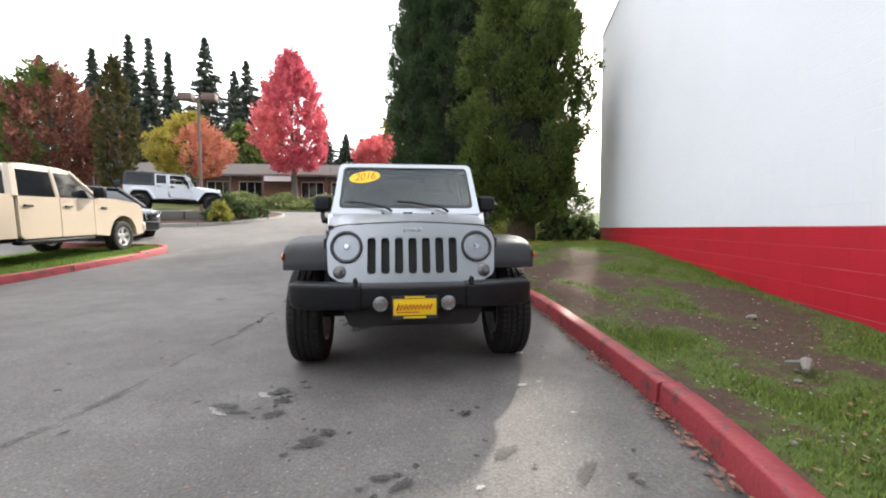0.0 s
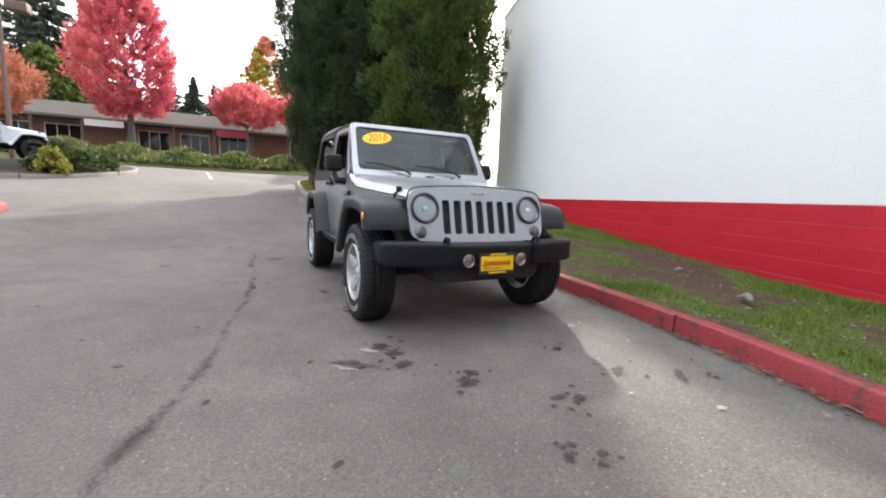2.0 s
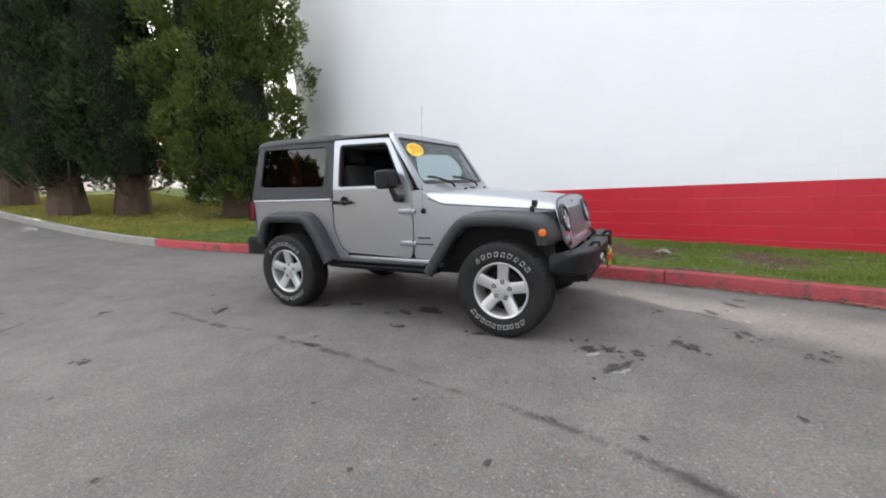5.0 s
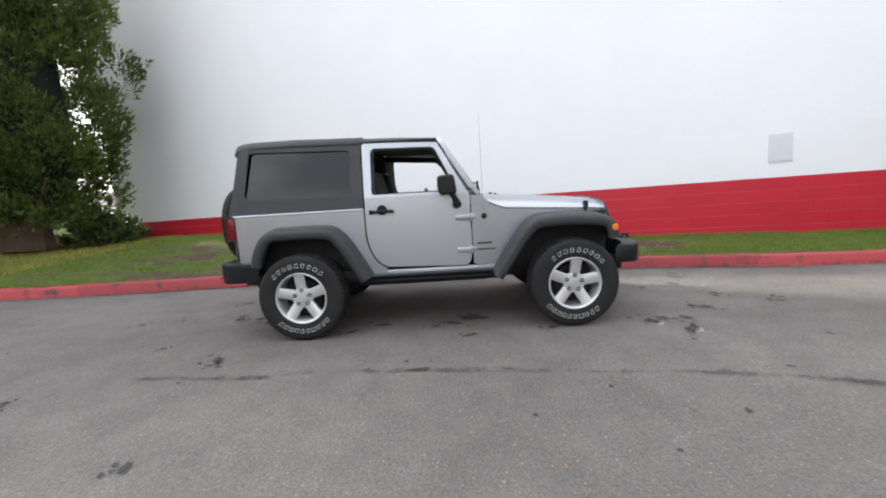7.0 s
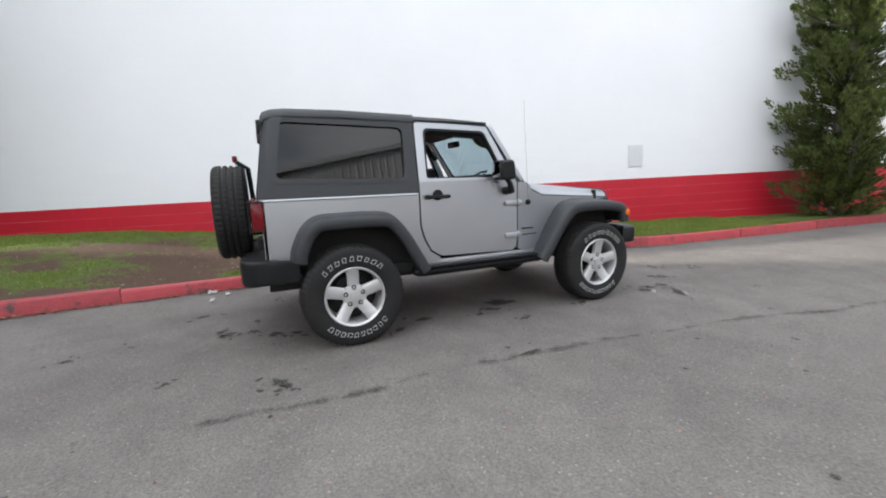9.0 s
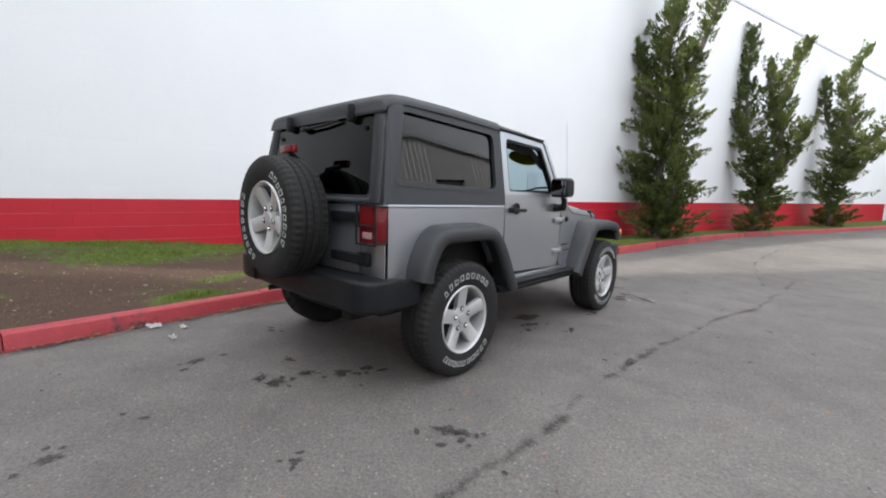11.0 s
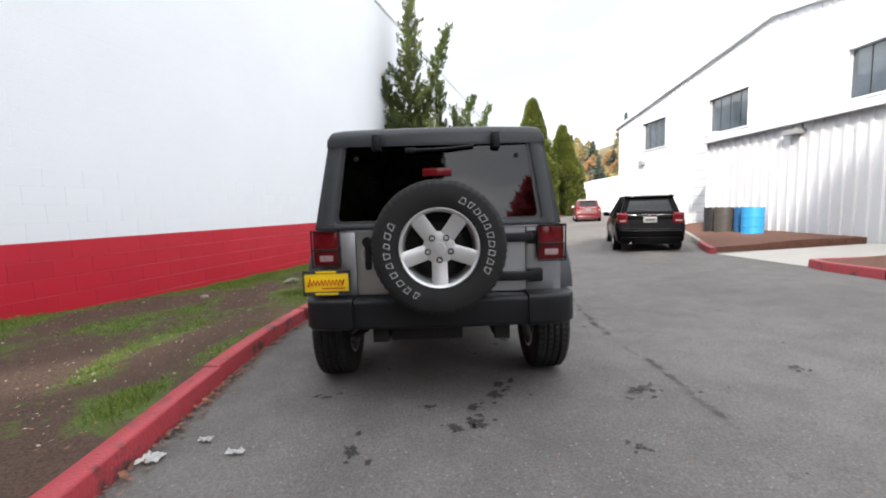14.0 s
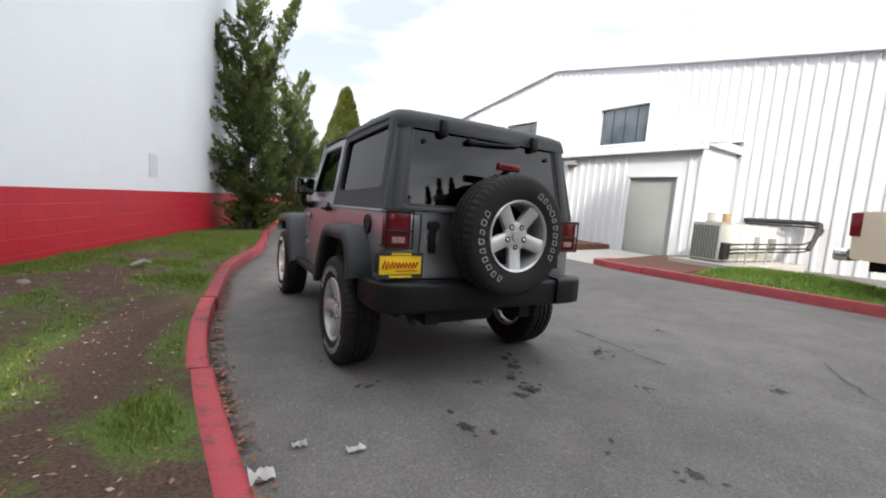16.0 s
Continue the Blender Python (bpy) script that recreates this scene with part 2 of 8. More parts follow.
# ---- materials of the place ----
def asphalt_material():
    m = bpy.data.materials.new("asphalt")
    m.use_nodes = True
    n, l = m.node_tree.nodes, m.node_tree.links
    b = n["Principled BSDF"]
    b.inputs["Roughness"].default_value = 0.85
    b.inputs["Specular IOR Level"].default_value = 0.3
    t = n.new("ShaderNodeTexCoord")

    def noise_at(scale, detail, rough=0.5):
        k = n.new("ShaderNodeTexNoise")
        k.inputs["Scale"].default_value, k.inputs["Detail"].default_value, k.inputs["Roughness"].default_value = scale, detail, rough
        l.new(t.outputs["Object"], k.inputs["Vector"])
        return k.outputs["Fac"]

    def ranged(v, a, b_, c, d):
        k = n.new("ShaderNodeMapRange")
        k.inputs["From Min"].default_value, k.inputs["From Max"].default_value, k.inputs["To Min"].default_value, k.inputs["To Max"].default_value = a, b_, c, d
        l.new(v, k.inputs["Value"])
        return k.outputs[0]

    def times(a, b_):
        k = n.new("ShaderNodeMath")
        k.operation = "MULTIPLY"
        l.new(a, k.inputs[0]), l.new(b_, k.inputs[1])
        return k.outputs[0]

    wide, mid, grit = noise_at(0.35, 4), noise_at(3.0, 6, 0.6), noise_at(70, 3, 0.7)
    v = n.new("ShaderNodeTexVoronoi")
    v.inputs["Scale"].default_value = 110
    l.new(t.outputs["Object"], v.inputs["Vector"])
    stones = ranged(v.outputs["Color"], 0.0, 1.0, 0.82, 1.2)
    tone = times(times(ranged(wide, 0.3, 0.7, 0.80, 1.18), ranged(mid, 0.3, 0.7, 0.86, 1.14)), times(stones, ranged(grit, 0.3, 0.7, 0.74, 1.26)))
    sc = n.new("ShaderNodeVectorMath")
    sc.operation = "SCALE"
    sc.inputs[0].default_value = (0.1315, 0.124, 0.118)
    l.new(tone, sc.inputs["Scale"])
    # pale aggregate chips
    v2 = n.new("ShaderNodeTexVoronoi")
    v2.inputs["Scale"].default_value = 34
    l.new(t.outputs["Object"], v2.inputs["Vector"])
    chip = ranged(v2.outputs["Distance"], 0.12, 0.22, 1.0, 0.0)
    pick = n.new("ShaderNodeSeparateColor")
    l.new(v2.outputs["Color"], pick.inputs[0])
    some = ranged(pick.outputs[0], 0.78, 0.81, 0.0, 0.55)
    mx = n.new("ShaderNodeMix")
    mx.data_type = "RGBA"
    l.new(times(chip, some), mx.inputs["Factor"])
    l.new(sc.outputs[0], mx.inputs["A"])
    mx.inputs["B"].default_value = (0.38, 0.37, 0.34, 1)
    l.new(mx.outputs["Result"], b.inputs["Base Color"])
    bp = n.new("ShaderNodeBump")
    bp.inputs["Strength"].default_value, bp.inputs["Distance"].default_value = 0.5, 0.006
    l.new(v.outputs["Distance"], bp.inputs["Height"]), l.new(bp.outputs[0], b.inputs["Normal"])
    return m


def soil_material(name, grass=(0.080, 0.110, 0.030), earth=(0.082, 0.055, 0.042)):
    """Turf and bare earth, mixed by the mesh's own turf mask."""
    m = bpy.data.materials.new(name)
    m.use_nodes = True
    n, l = m.node_tree.nodes, m.node_tree.links
    b = n["Principled BSDF"]
    b.inputs["Roughness"].default_value = 0.95
    b.inputs["Specular IOR Level"].default_value = 0.15
    t, at = n.new("ShaderNodeTexCoord"), n.new("ShaderNodeAttribute")
    at.attribute_name = "turf"
    fine, mid = n.new("ShaderNodeTexNoise"), n.new("ShaderNodeTexNoise")
    fine.inputs["Scale"].default_value, fine.inputs["Detail"].default_value = 70, 4
    mid.inputs["Scale"].default_value, mid.inputs["Detail"].default_value = 9, 6
    l.new(t.outputs["Object"], fine.inputs["Vector"]), l.new(t.outputs["Object"], mid.inputs["Vector"])
    edge = n.new("ShaderNodeMath")
    edge.operation = "MULTIPLY_ADD"
    l.new(mid.outputs["Fac"], edge.inputs[0])
    edge.inputs[1].default_value = 0.9
    l.new(at.outputs["Fac"], edge.inputs[2])
    r = n.new("ShaderNodeMapRange")
    r.inputs["From Min"].default_value, r.inputs["From Max"].default_value = 0.82, 1.02
    l.new(edge.outputs[0], r.inputs["Value"])
    mx = n.new("ShaderNodeMix")
    mx.data_type = "RGBA"
    mx.inputs["A"].default_value, mx.inputs["B"].default_value = (*earth, 1), (*grass, 1)
    l.new(r.outputs[0], mx.inputs["Factor"])
    fr = n.new("ShaderNodeMapRange")
    fr.inputs["From Min"].default_value, fr.inputs["From Max"].default_value, fr.inputs["To Min"].default_value, fr.inputs["To Max"].default_value = 0.3, 0.7, 0.62, 1.4
    l.new(fine.outputs["Fac"], fr.inputs["Value"])
    sc = n.new("ShaderNodeVectorMath")
    sc.operation = "SCALE"
    l.new(mx.outputs["Result"], sc.inputs[0]), l.new(fr.outputs[0], sc.inputs["Scale"])
    l.new(sc.outputs[0], b.inputs["Base Color"])
    bp = n.new("ShaderNodeBump")
    bp.inputs["Strength"].default_value, bp.inputs["Distance"].default_value = 0.8, 0.02
    l.new(fine.outputs["Fac"], bp.inputs["Height"]), l.new(bp.outputs[0], b.inputs["Normal"])
    return m


ASPHALT = asphalt_material()
SOIL = soil_material("verge_soil")
LAWN = soil_material("lawn_soil", grass=(0.12, 0.19, 0.035), earth=(0.10, 0.11, 0.04))
KERB_RED = material("kerb_red_paint", (0.30, 0.034, 0.044), 0.55, vary=0.34, scale=7, bump=0.55, bump_scale=45, dirt=(0.060, 0.032, 0.032), dirt_at=0.545, per_object=True)
KERB_GREY = material("kerb_concrete", (0.26, 0.25, 0.23), 0.85, vary=0.2, scale=4, bump=0.4, bump_scale=60, dirt=(0.12, 0.12, 0.10), dirt_at=0.6)
CONCRETE = material("pale_concrete", (0.38, 0.36, 0.33), 0.85, vary=0.12, scale=2, bump=0.2, bump_scale=80)
OLD_CONCRETE = material("old_concrete_block", (0.125, 0.118, 0.105), 0.9, vary=0.25, scale=2, bump=0.4, bump_scale=40, dirt=(0.07, 0.07, 0.055), dirt_at=0.55)
WALL_WHITE = material("white_wall_paint", (0.80, 0.825, 0.865), 0.55, vary=0.012, scale=0.9, bump=0.10, bump_scale=70, per_object=True)
WALL_RED = material("red_wall_paint", (0.50, 0.012, 0.032), 0.42, vary=0.08, scale=1.5, bump=0.12, bump_scale=70, per_object=True)
LEAF_LITTER = material("fallen_leaves", (0.195, 0.090, 0.058), 0.8, vary=0.75, scale=30, island=True)


def soaked_material(name, color, rough, grain, strength=0.9):
    """A stain soaked into the asphalt: it thins out towards the mesh's own edge (its fade layer) and breaks up with the grain."""
    m = bpy.data.materials.new(name)
    m.use_nodes = True
    n, l = m.node_tree.nodes, m.node_tree.links
    b = n["Principled BSDF"]
    b.inputs["Base Color"].default_value, b.inputs["Roughness"].default_value = (*color, 1), rough
    t, at, ns = n.new("ShaderNodeTexCoord"), n.new("ShaderNodeAttribute"), n.new("ShaderNodeTexNoise")
    at.attribute_name = "fade"
    ns.inputs["Scale"].default_value, ns.inputs["Detail"].default_value, ns.inputs["Roughness"].default_value = grain, 6, 0.75
    l.new(t.outputs["Object"], ns.inputs["Vector"])
    add, r = n.new("ShaderNodeMath"), n.new("ShaderNodeMapRange")
    add.operation = "ADD"
    l.new(at.outputs["Fac"], add.inputs[0]), l.new(ns.outputs["Fac"], add.inputs[1])
    r.inputs["From Min"].default_value, r.inputs["From Max"].default_value, r.inputs["To Max"].default_value = 0.72, 1.15, strength
    l.new(add.outputs[0], r.inputs["Value"]), l.new(r.outputs[0], b.inputs["Alpha"])
    return m


WET = soaked_material("oil_stain", (0.026, 0.025, 0.024), 0.7, 38, 0.58)
PALE_SPOT = soaked_material("pale_spill", (0.42, 0.41, 0.39), 0.8, 40, 0.6)
CRACK = soaked_material("tar_crack", (0.030, 0.029, 0.028), 0.9, 34, 0.62)
PAPER = material("white_litter", (0.72, 0.72, 0.70), 0.6, vary=0.1, scale=20)
GRASS_BLADE = material("grass_blades", (0.140, 0.190, 0.040), 0.7, vary=0.55, scale=4, island=True, spec=0.2)
STONE = material("field_stone", (0.21, 0.195, 0.17), 0.85, vary=0.25, scale=12, bump=0.4, bump_scale=50)


# ---- ground: one sheet to the horizon ----
def field(name, xs, ys, height, mat, kind="structure", label="", category=""):
    bm = bmesh.new()
    vs = [[bm.verts.new((x, y, height(x, y))) for x in xs] for y in ys]
    for a, b in zip(vs, vs[1:]):
        for j in range(len(xs) - 1):
            bm.faces.new((a[j], a[j + 1], b[j + 1], b[j]))
    ob = as_object(name, bm, mat, smooth=True, angle=180)
    return tagged(ob, label, category, kind=kind)


def terrain(x, y):
    z = road_z(x, y)
    z += 0.006 * noise.noise(Vector((x * 0.5, y * 0.5, 0)))
    return z


xs = sorted({*np.arange(-12, 8.01, 0.5).tolist(), *np.arange(-60, 61, 6.0).tolist(), -900, -400, -150, -90, 90, 150, 400, 900})
ys = sorted({*np.arange(-8, 20.01, 0.5).tolist(), *np.arange(-60, 72, 4.0).tolist(), -900, -400, -150, -90, 120, 250, 500, 900})
field("ground", xs, ys, terrain, ASPHALT, label="worn grey asphalt drive rising towards the far lot", category="ground")

KERB = smooth_line([(-13.5, -38.6), (-9.5, -34.5), (-4.4, -22.2), (-1.0, -14.0), (0.15, -9.2), (0.45, -7.2), (0.80, -5.0), (1.12, -3.9), (1.40, -2.9), (1.53, -2.0), (1.62, -1.0), (1.72, 0.4), (1.70, 1.5), (1.61, 2.5), (1.49, 3.5), (1.24, 4.8), (0.96, 6.0), (0.72, 7.2), (0.50, 9.0), (0.40, 11.0), (0.44, 15.0), (0.9, 18.6), (3.0, 20.8), (8.0, 21.8)], 8)


def kerb_run(points, name, first, side=1.0, width=0.132, high=0.15, piece=1.9, red=None, parent=None):
    """Kerb stones end to end with open joints, on a line of points. side: where the earth lies (1: to the right of the way)."""
    pts = [Vector((p[0], p[1])) for p in points]
    dist = [0.0]
    for a, b in zip(pts, pts[1:]):
        dist.append(dist[-1] + (b - a).length)

    def at(s):
        for i in range(len(pts) - 1):
            if s <= dist[i + 1] or i == len(pts) - 2:
                u = (s - dist[i]) / max(dist[i + 1] - dist[i], 1e-6)
                return pts[i].lerp(pts[i + 1], u), (pts[i + 1] - pts[i]).normalized()

    s, count = 0.0, 0
    while s < dist[-1] - 0.2:
        e = min(s + piece, dist[-1])
        rows, jig = [], Vector((rng.normal(0, 0.011), rng.normal(0, 0.006)))
        drop = rng.normal(0, 0.007)
        for k in range(6):
            p, d = at(s + 0.006 + (e - s - 0.012) * k / 5)
            p = p + jig
            o = Vector((d.y, -d.x)) * side
            g = road_z(p.x, p.y)
            top = g + high + drop
            sec = [(-0.012, g - 0.12), (0.002, top - 0.016), (0.008, top - 0.005), (0.020, top), (width - 0.015, top + 0.003), (width, top - 0.012), (width, g - 0.12)]
            rows.append([(p.x + o.x * w, p.y + o.y * w, z) for w, z in sec])
        bm = lofted(rows)
        mid = at((s + e) / 2)[0]
        mat = KERB_RED if (red is None or red(mid)) else KERB_GREY
        as_object(name, bm, mat, parent, smooth=True, angle=50)
        s, count = e, count + 1


kerb_main = tagged(new("kerb"), "red-painted concrete kerb along the grass verge, grey further up", "kerb", kind="structure")
kerb_run(KERB, "kerb_stone", 0, side=1, red=lambda p: p.y < 6.6, parent=kerb_main)


KERB_Y, KERB_X = [p.y for p in KERB], [p.x for p in KERB]
KERB_TABLE = np.interp(np.arange(-40, 22, 0.02), KERB_Y, KERB_X).tolist()


def kerb_x_at(y):
    return KERB_TABLE[min(max(int((y + 40) / 0.02), 0), len(KERB_TABLE) - 1)]


FOOT_TABLE = np.interp(np.arange(-40, 22, 0.02), [-40, -12, -8, -4.5, -2, 0.4, 3, 5, 9.4, 14], [0.06, 0.07, 0.06, 0.11, 0.16, 0.28, 0.48, 0.60, 0.60, 1.2]).tolist()


def wall_foot(y):
    """Height of the earth where it meets the wall."""
    return FOOT_TABLE[min(max(int((y + 40) / 0.02), 0), len(FOOT_TABLE) - 1)]


def ease(t):
    t = min(max(t, 0.0), 1.0)
    return t * t * (3 - 2 * t)


def turf_mask(x, y):
    v = noise.noise(Vector((x * 1.15, y * 0.55, 3.1))) * 0.9 + noise.noise(Vector((x * 2.8, y * 1.6, 9.0))) * 0.55
    u = (x - kerb_x_at(y)) / max(wall_x(y) - kerb_x_at(y), 0.5)
    base = 0.505 + 0.62 * v - 0.32 * math.exp(-((y - 3.0) / 0.75) ** 2 - ((u - 0.14) / 0.16) ** 2)
    base += 0.25 * math.exp(-((u - 0.93) / 0.10) ** 2) - 0.14 * math.exp(-((u - 0.62) / 0.16) ** 2) * (1 if -2 < y < 4.5 else 0.3)
    base += 0.35 * ease((-3.5 - y) / 3) + 0.3 * ease((y - 4.5) / 2.5)
    base -= 0.16 * math.exp(-((y - 1.6) / 1.5) ** 2) * (1 if u < 0.5 else -0.4)
    base += 0.70 * math.exp(-((y - 2.02) / 0.34) ** 2 - ((u - 0.095) / 0.05) ** 2)  # a thick green clump
    base += 0.30 * math.exp(-((y + 3.2) / 1.2) ** 2 - ((u - 0.22) / 0.18) ** 2) - 0.22 * math.exp(-((y + 2.6) / 1.5) ** 2 - ((u - 0.62) / 0.15) ** 2)
    base += 0.34 * math.exp(-((u - 0.29) / 0.06) ** 2 - ((y - 1.1) / 1.0) ** 2) - 0.30 * math.exp(-((u - 0.15) / 0.07) ** 2 - ((y - 0.8) / 0.7) ** 2)
    base += 0.40 * math.exp(-(u / 0.03) ** 2)  # mossy edge by the kerb
    return min(max(base, 0.0), 1.0)


def verge():
    ys_ = np.concatenate([np.arange(-38, -9, 0.6), np.arange(-9, 8, 0.1), np.arange(8, 21.5, 0.35)])
    us = np.linspace(0, 1, 46)
    bm = bmesh.new()
    lay = bm.verts.layers.float.new("turf")
    rows = []
    for y in ys_:
        x0, x1 = kerb_x_at(y) + 0.085, (wall_x(y) + 0.12 if y < 9.7 else 9.0 + (y - 9.7) * 0.6)
        g = gz(y) + 0.135
        row = []
        for u in us:
            x = x0 + (x1 - x0) * u
            top = wall_foot(y) if y < 9.7 else gz(y) + 0.22
            z = g + (max(top, g - 0.05) - g) * ease((u - 0.05) / 0.9)
            z += 0.018 * noise.noise(Vector((x * 2.3, y * 2.3, 5))) * min(1, u * 8) + 0.008 * noise.noise(Vector((x * 9, y * 9, 1))) * min(1, u * 8)
            vtx = bm.verts.new((x, y, z))
            vtx[lay] = turf_mask(x, y)
            row.append(vtx)
        rows.append(row)
    for a, b in zip(rows, rows[1:]):
        for j in range(len(us) - 1):
            bm.faces.new((a[j], a[j + 1], b[j + 1], b[j]))
    bmesh.ops.recalc_face_normals(bm, faces=bm.faces[:])
    return tagged(as_object("verge_ground", bm, SOIL, smooth=True, angle=180), "patchy grass and bare brown earth beside the kerb", "ground", kind="structure")


verge()


def verge_z(x, y):
    x0, x1 = kerb_x_at(y) + 0.085, (wall_x(y) + 0.12 if y < 9.7 else 9.0 + (y - 9.7) * 0.6)
    u = min(max((x - x0) / (x1 - x0), 0), 1)
    g = gz(y) + 0.135
    top = wall_foot(y) if y < 9.7 else gz(y) + 0.22
    return g + (max(top, g - 0.05) - g) * ease((u - 0.05) / 0.9)


def blades(name, spots, mat, label, high=(0.015, 0.042), wide=0.006, parent=None):
    """Short grass: one thin bent blade for each spot (x, y, z, size)."""
    verts, faces = [], []
    for x, y, z, s in spots:
        a, h = random.uniform(0, 6.283), random.uniform(*high) * s
        lean, la = random.uniform(0.1, 0.7) * h, random.uniform(0, 6.283)
        dx, dy = wide * math.cos(a), wide * math.sin(a)
        k = len(verts)
        verts += [(x - dx, y - dy, z - 0.008), (x + dx, y + dy, z - 0.008), (x + lean * math.cos(la), y + lean * math.sin(la), z + h)]
        faces.append((k, k + 1, k + 2))
    me = bpy.data.meshes.new(name)
    me.from_pydata(verts, [], faces)
    me.materials.append(mat)
    ob = new(name, me)
    ob.parent = parent
    return tagged(ob, label, "grass", kind="stuff")


spots = []
for _ in range(210000):
    y = random.uniform(-7.5, 9.0)
    x0, x1 = kerb_x_at(y) + 0.16, wall_x(y) - 0.02
    x = random.uniform(x0, x1)
    k = turf_mask(x, y)
    if random.random() < max(0.0, (k - 0.42) * 2.2):
        spots.append((x, y, verge_z(x, y), 0.5 + 1.5 * k * k * k))
blades("verge_grass", spots, GRASS_BLADE, "short patchy green grass on the verge")
# grass below the cedars: the sunlight on it is put into its yellow colour
spots = []
for _ in range(42000):
    y = random.uniform(7.0, 19.0)
    x = random.uniform(kerb_x_at(y) + 0.16, kerb_x_at(y) + 6.0)
    if y > 9.2 or x < wall_x(y) - 0.1:
        top = wall_foot(y) if y < 9.7 else gz(y) + 0.22
        x0, x1 = kerb_x_at(y) + 0.085, (wall_x(y) + 0.12 if y < 9.7 else 9.0 + (y - 9.7) * 0.6)
        g = gz(y) + 0.135
        spots.append((x, y, g + (max(top, g - 0.05) - g) * ease(((x - x0) / (x1 - x0) - 0.05) / 0.9), 1.0 + 0.5 * random.random()))
blades("dry_grass", spots, material("sun_tint_grass_blades", (0.26, 0.24, 0.055), 0.75, vary=0.5, scale=3, island=True, spec=0.2), "grass below the cedars, tinted yellow for the sunlight on it", (0.03, 0.07), 0.010)

# ---- the long painted block wall ----
TOP_W, RED_TOP = 7.75, 1.055
wall_dir = Vector((0.3004, 1, 0)).normalized()
wall_out = Vector((-wall_dir.y, wall_dir.x, 0))  # towards the drive


def wall_point(s, o, z):
    """s along the wall (the y it stands at), o out from its face."""
    return Vector((wall_x(s), s, z)) + wall_out * o


def wall_slab(name, y0, y1, z0, z1, o0, o1, mat, label, parent=None):
    bm = mesh_of([wall_point(y, o, z) for y in (y0, y1) for o in (o0, o1) for z in (z0, z1)], [(0, 1, 3, 2), (4, 6, 7, 5), (0, 4, 5, 1), (2, 3, 7, 6), (0, 2, 6, 4), (1, 5, 7, 3)])
    bmesh.ops.recalc_face_normals(bm, faces=bm.faces[:])
    return tagged(as_object(name, bm, mat, parent), label, "wall", kind="structure")


def course_material(name, color, rough, joint, worn=None):
    """Painted block work: running-bond joints as faint grooves under the paint. worn: paler joint colour, edge light
    included.
    """
    m = material(name, color, rough, vary=0.035, scale=0.8, bump=0.0)
    n, l = m.node_tree.nodes, m.node_tree.links
    b = n["Principled BSDF"]
    t, mp_ = n.new("ShaderNodeTexCoord"), n.new("ShaderNodeMapping")
    mp_.inputs["Rotation"].default_value = (radians(90), 0, 0)
    sep, cmb, dist_ = n.new("ShaderNodeSeparateXYZ"), n.new("ShaderNodeCombineXYZ"), n.new("ShaderNodeMath")
    l.new(t.outputs["Object"], sep.inputs[0])
    dist_.operation = "MULTIPLY"
    dist_.inputs[1].default_value = 1.044
    l.new(sep.outputs["Y"], dist_.inputs[0]), l.new(dist_.outputs[0], cmb.inputs["X"])
    down = n.new("ShaderNodeMath")
    down.operation = "SUBTRACT"
    down.inputs[1].default_value = RED_TOP - 0.003
    l.new(sep.outputs["Z"], down.inputs[0]), l.new(down.outputs[0], cmb.inputs["Y"])
    br = n.new("ShaderNodeTexBrick")
    br.inputs["Scale"].default_value = 1.0
    br.inputs["Brick Width"].default_value, br.inputs["Row Height"].default_value = 400.0, 0.203
    br.inputs["Mortar Size"].default_value, br.inputs["Mortar Smooth"].default_value = 0.006, 0.6
    l.new(cmb.outputs[0], br.inputs["Vector"])
    fine = n.new("ShaderNodeTexNoise")
    fine.inputs["Scale"].default_value = 60
    l.new(t.outputs["Object"], fine.inputs["Vector"])
    sm = n.new("ShaderNodeMath")
    sm.operation = "MULTIPLY_ADD"
    l.new(br.outputs["Fac"], sm.inputs[0])
    sm.inputs[1].default_value = -joint
    l.new(fine.outputs["Fac"], sm.inputs[2])
    if worn:  # pale bed joints: bare mortar, and light on block edges put in as colour
        old = b.inputs["Base Color"].links[0].from_socket
        pat, rub = n.new("ShaderNodeTexNoise"), n.new("ShaderNodeMapRange")
        pat.inputs["Scale"].default_value = 1.3
        l.new(t.outputs["Object"], pat.inputs["Vector"])
        rub.inputs["From Min"].default_value, rub.inputs["From Max"].default_value, rub.inputs["To Min"].default_value, rub.inputs["To Max"].default_value = 0.35, 0.65, 0.25, 1.0
        l.new(pat.outputs["Fac"], rub.inputs["Value"])
        k_, mx = n.new("ShaderNodeMath"), n.new("ShaderNodeMix")
        k_.operation, mx.data_type = "MULTIPLY", "RGBA"
        l.new(br.outputs["Fac"], k_.inputs[0]), l.new(rub.outputs[0], k_.inputs[1])
        l.new(k_.outputs[0], mx.inputs["Factor"]), l.new(old, mx.inputs["A"])
        mx.inputs["B"].default_value = (*worn, 1)
        l.new(mx.outputs["Result"], b.inputs["Base Color"])
    bp = n.new("ShaderNodeBump")
    bp.inputs["Strength"].default_value, bp.inputs["Distance"].default_value = 0.25, 0.008
    l.new(sm.outputs[0], bp.inputs["Height"]), l.new(bp.outputs[0], b.inputs["Normal"])
    return m


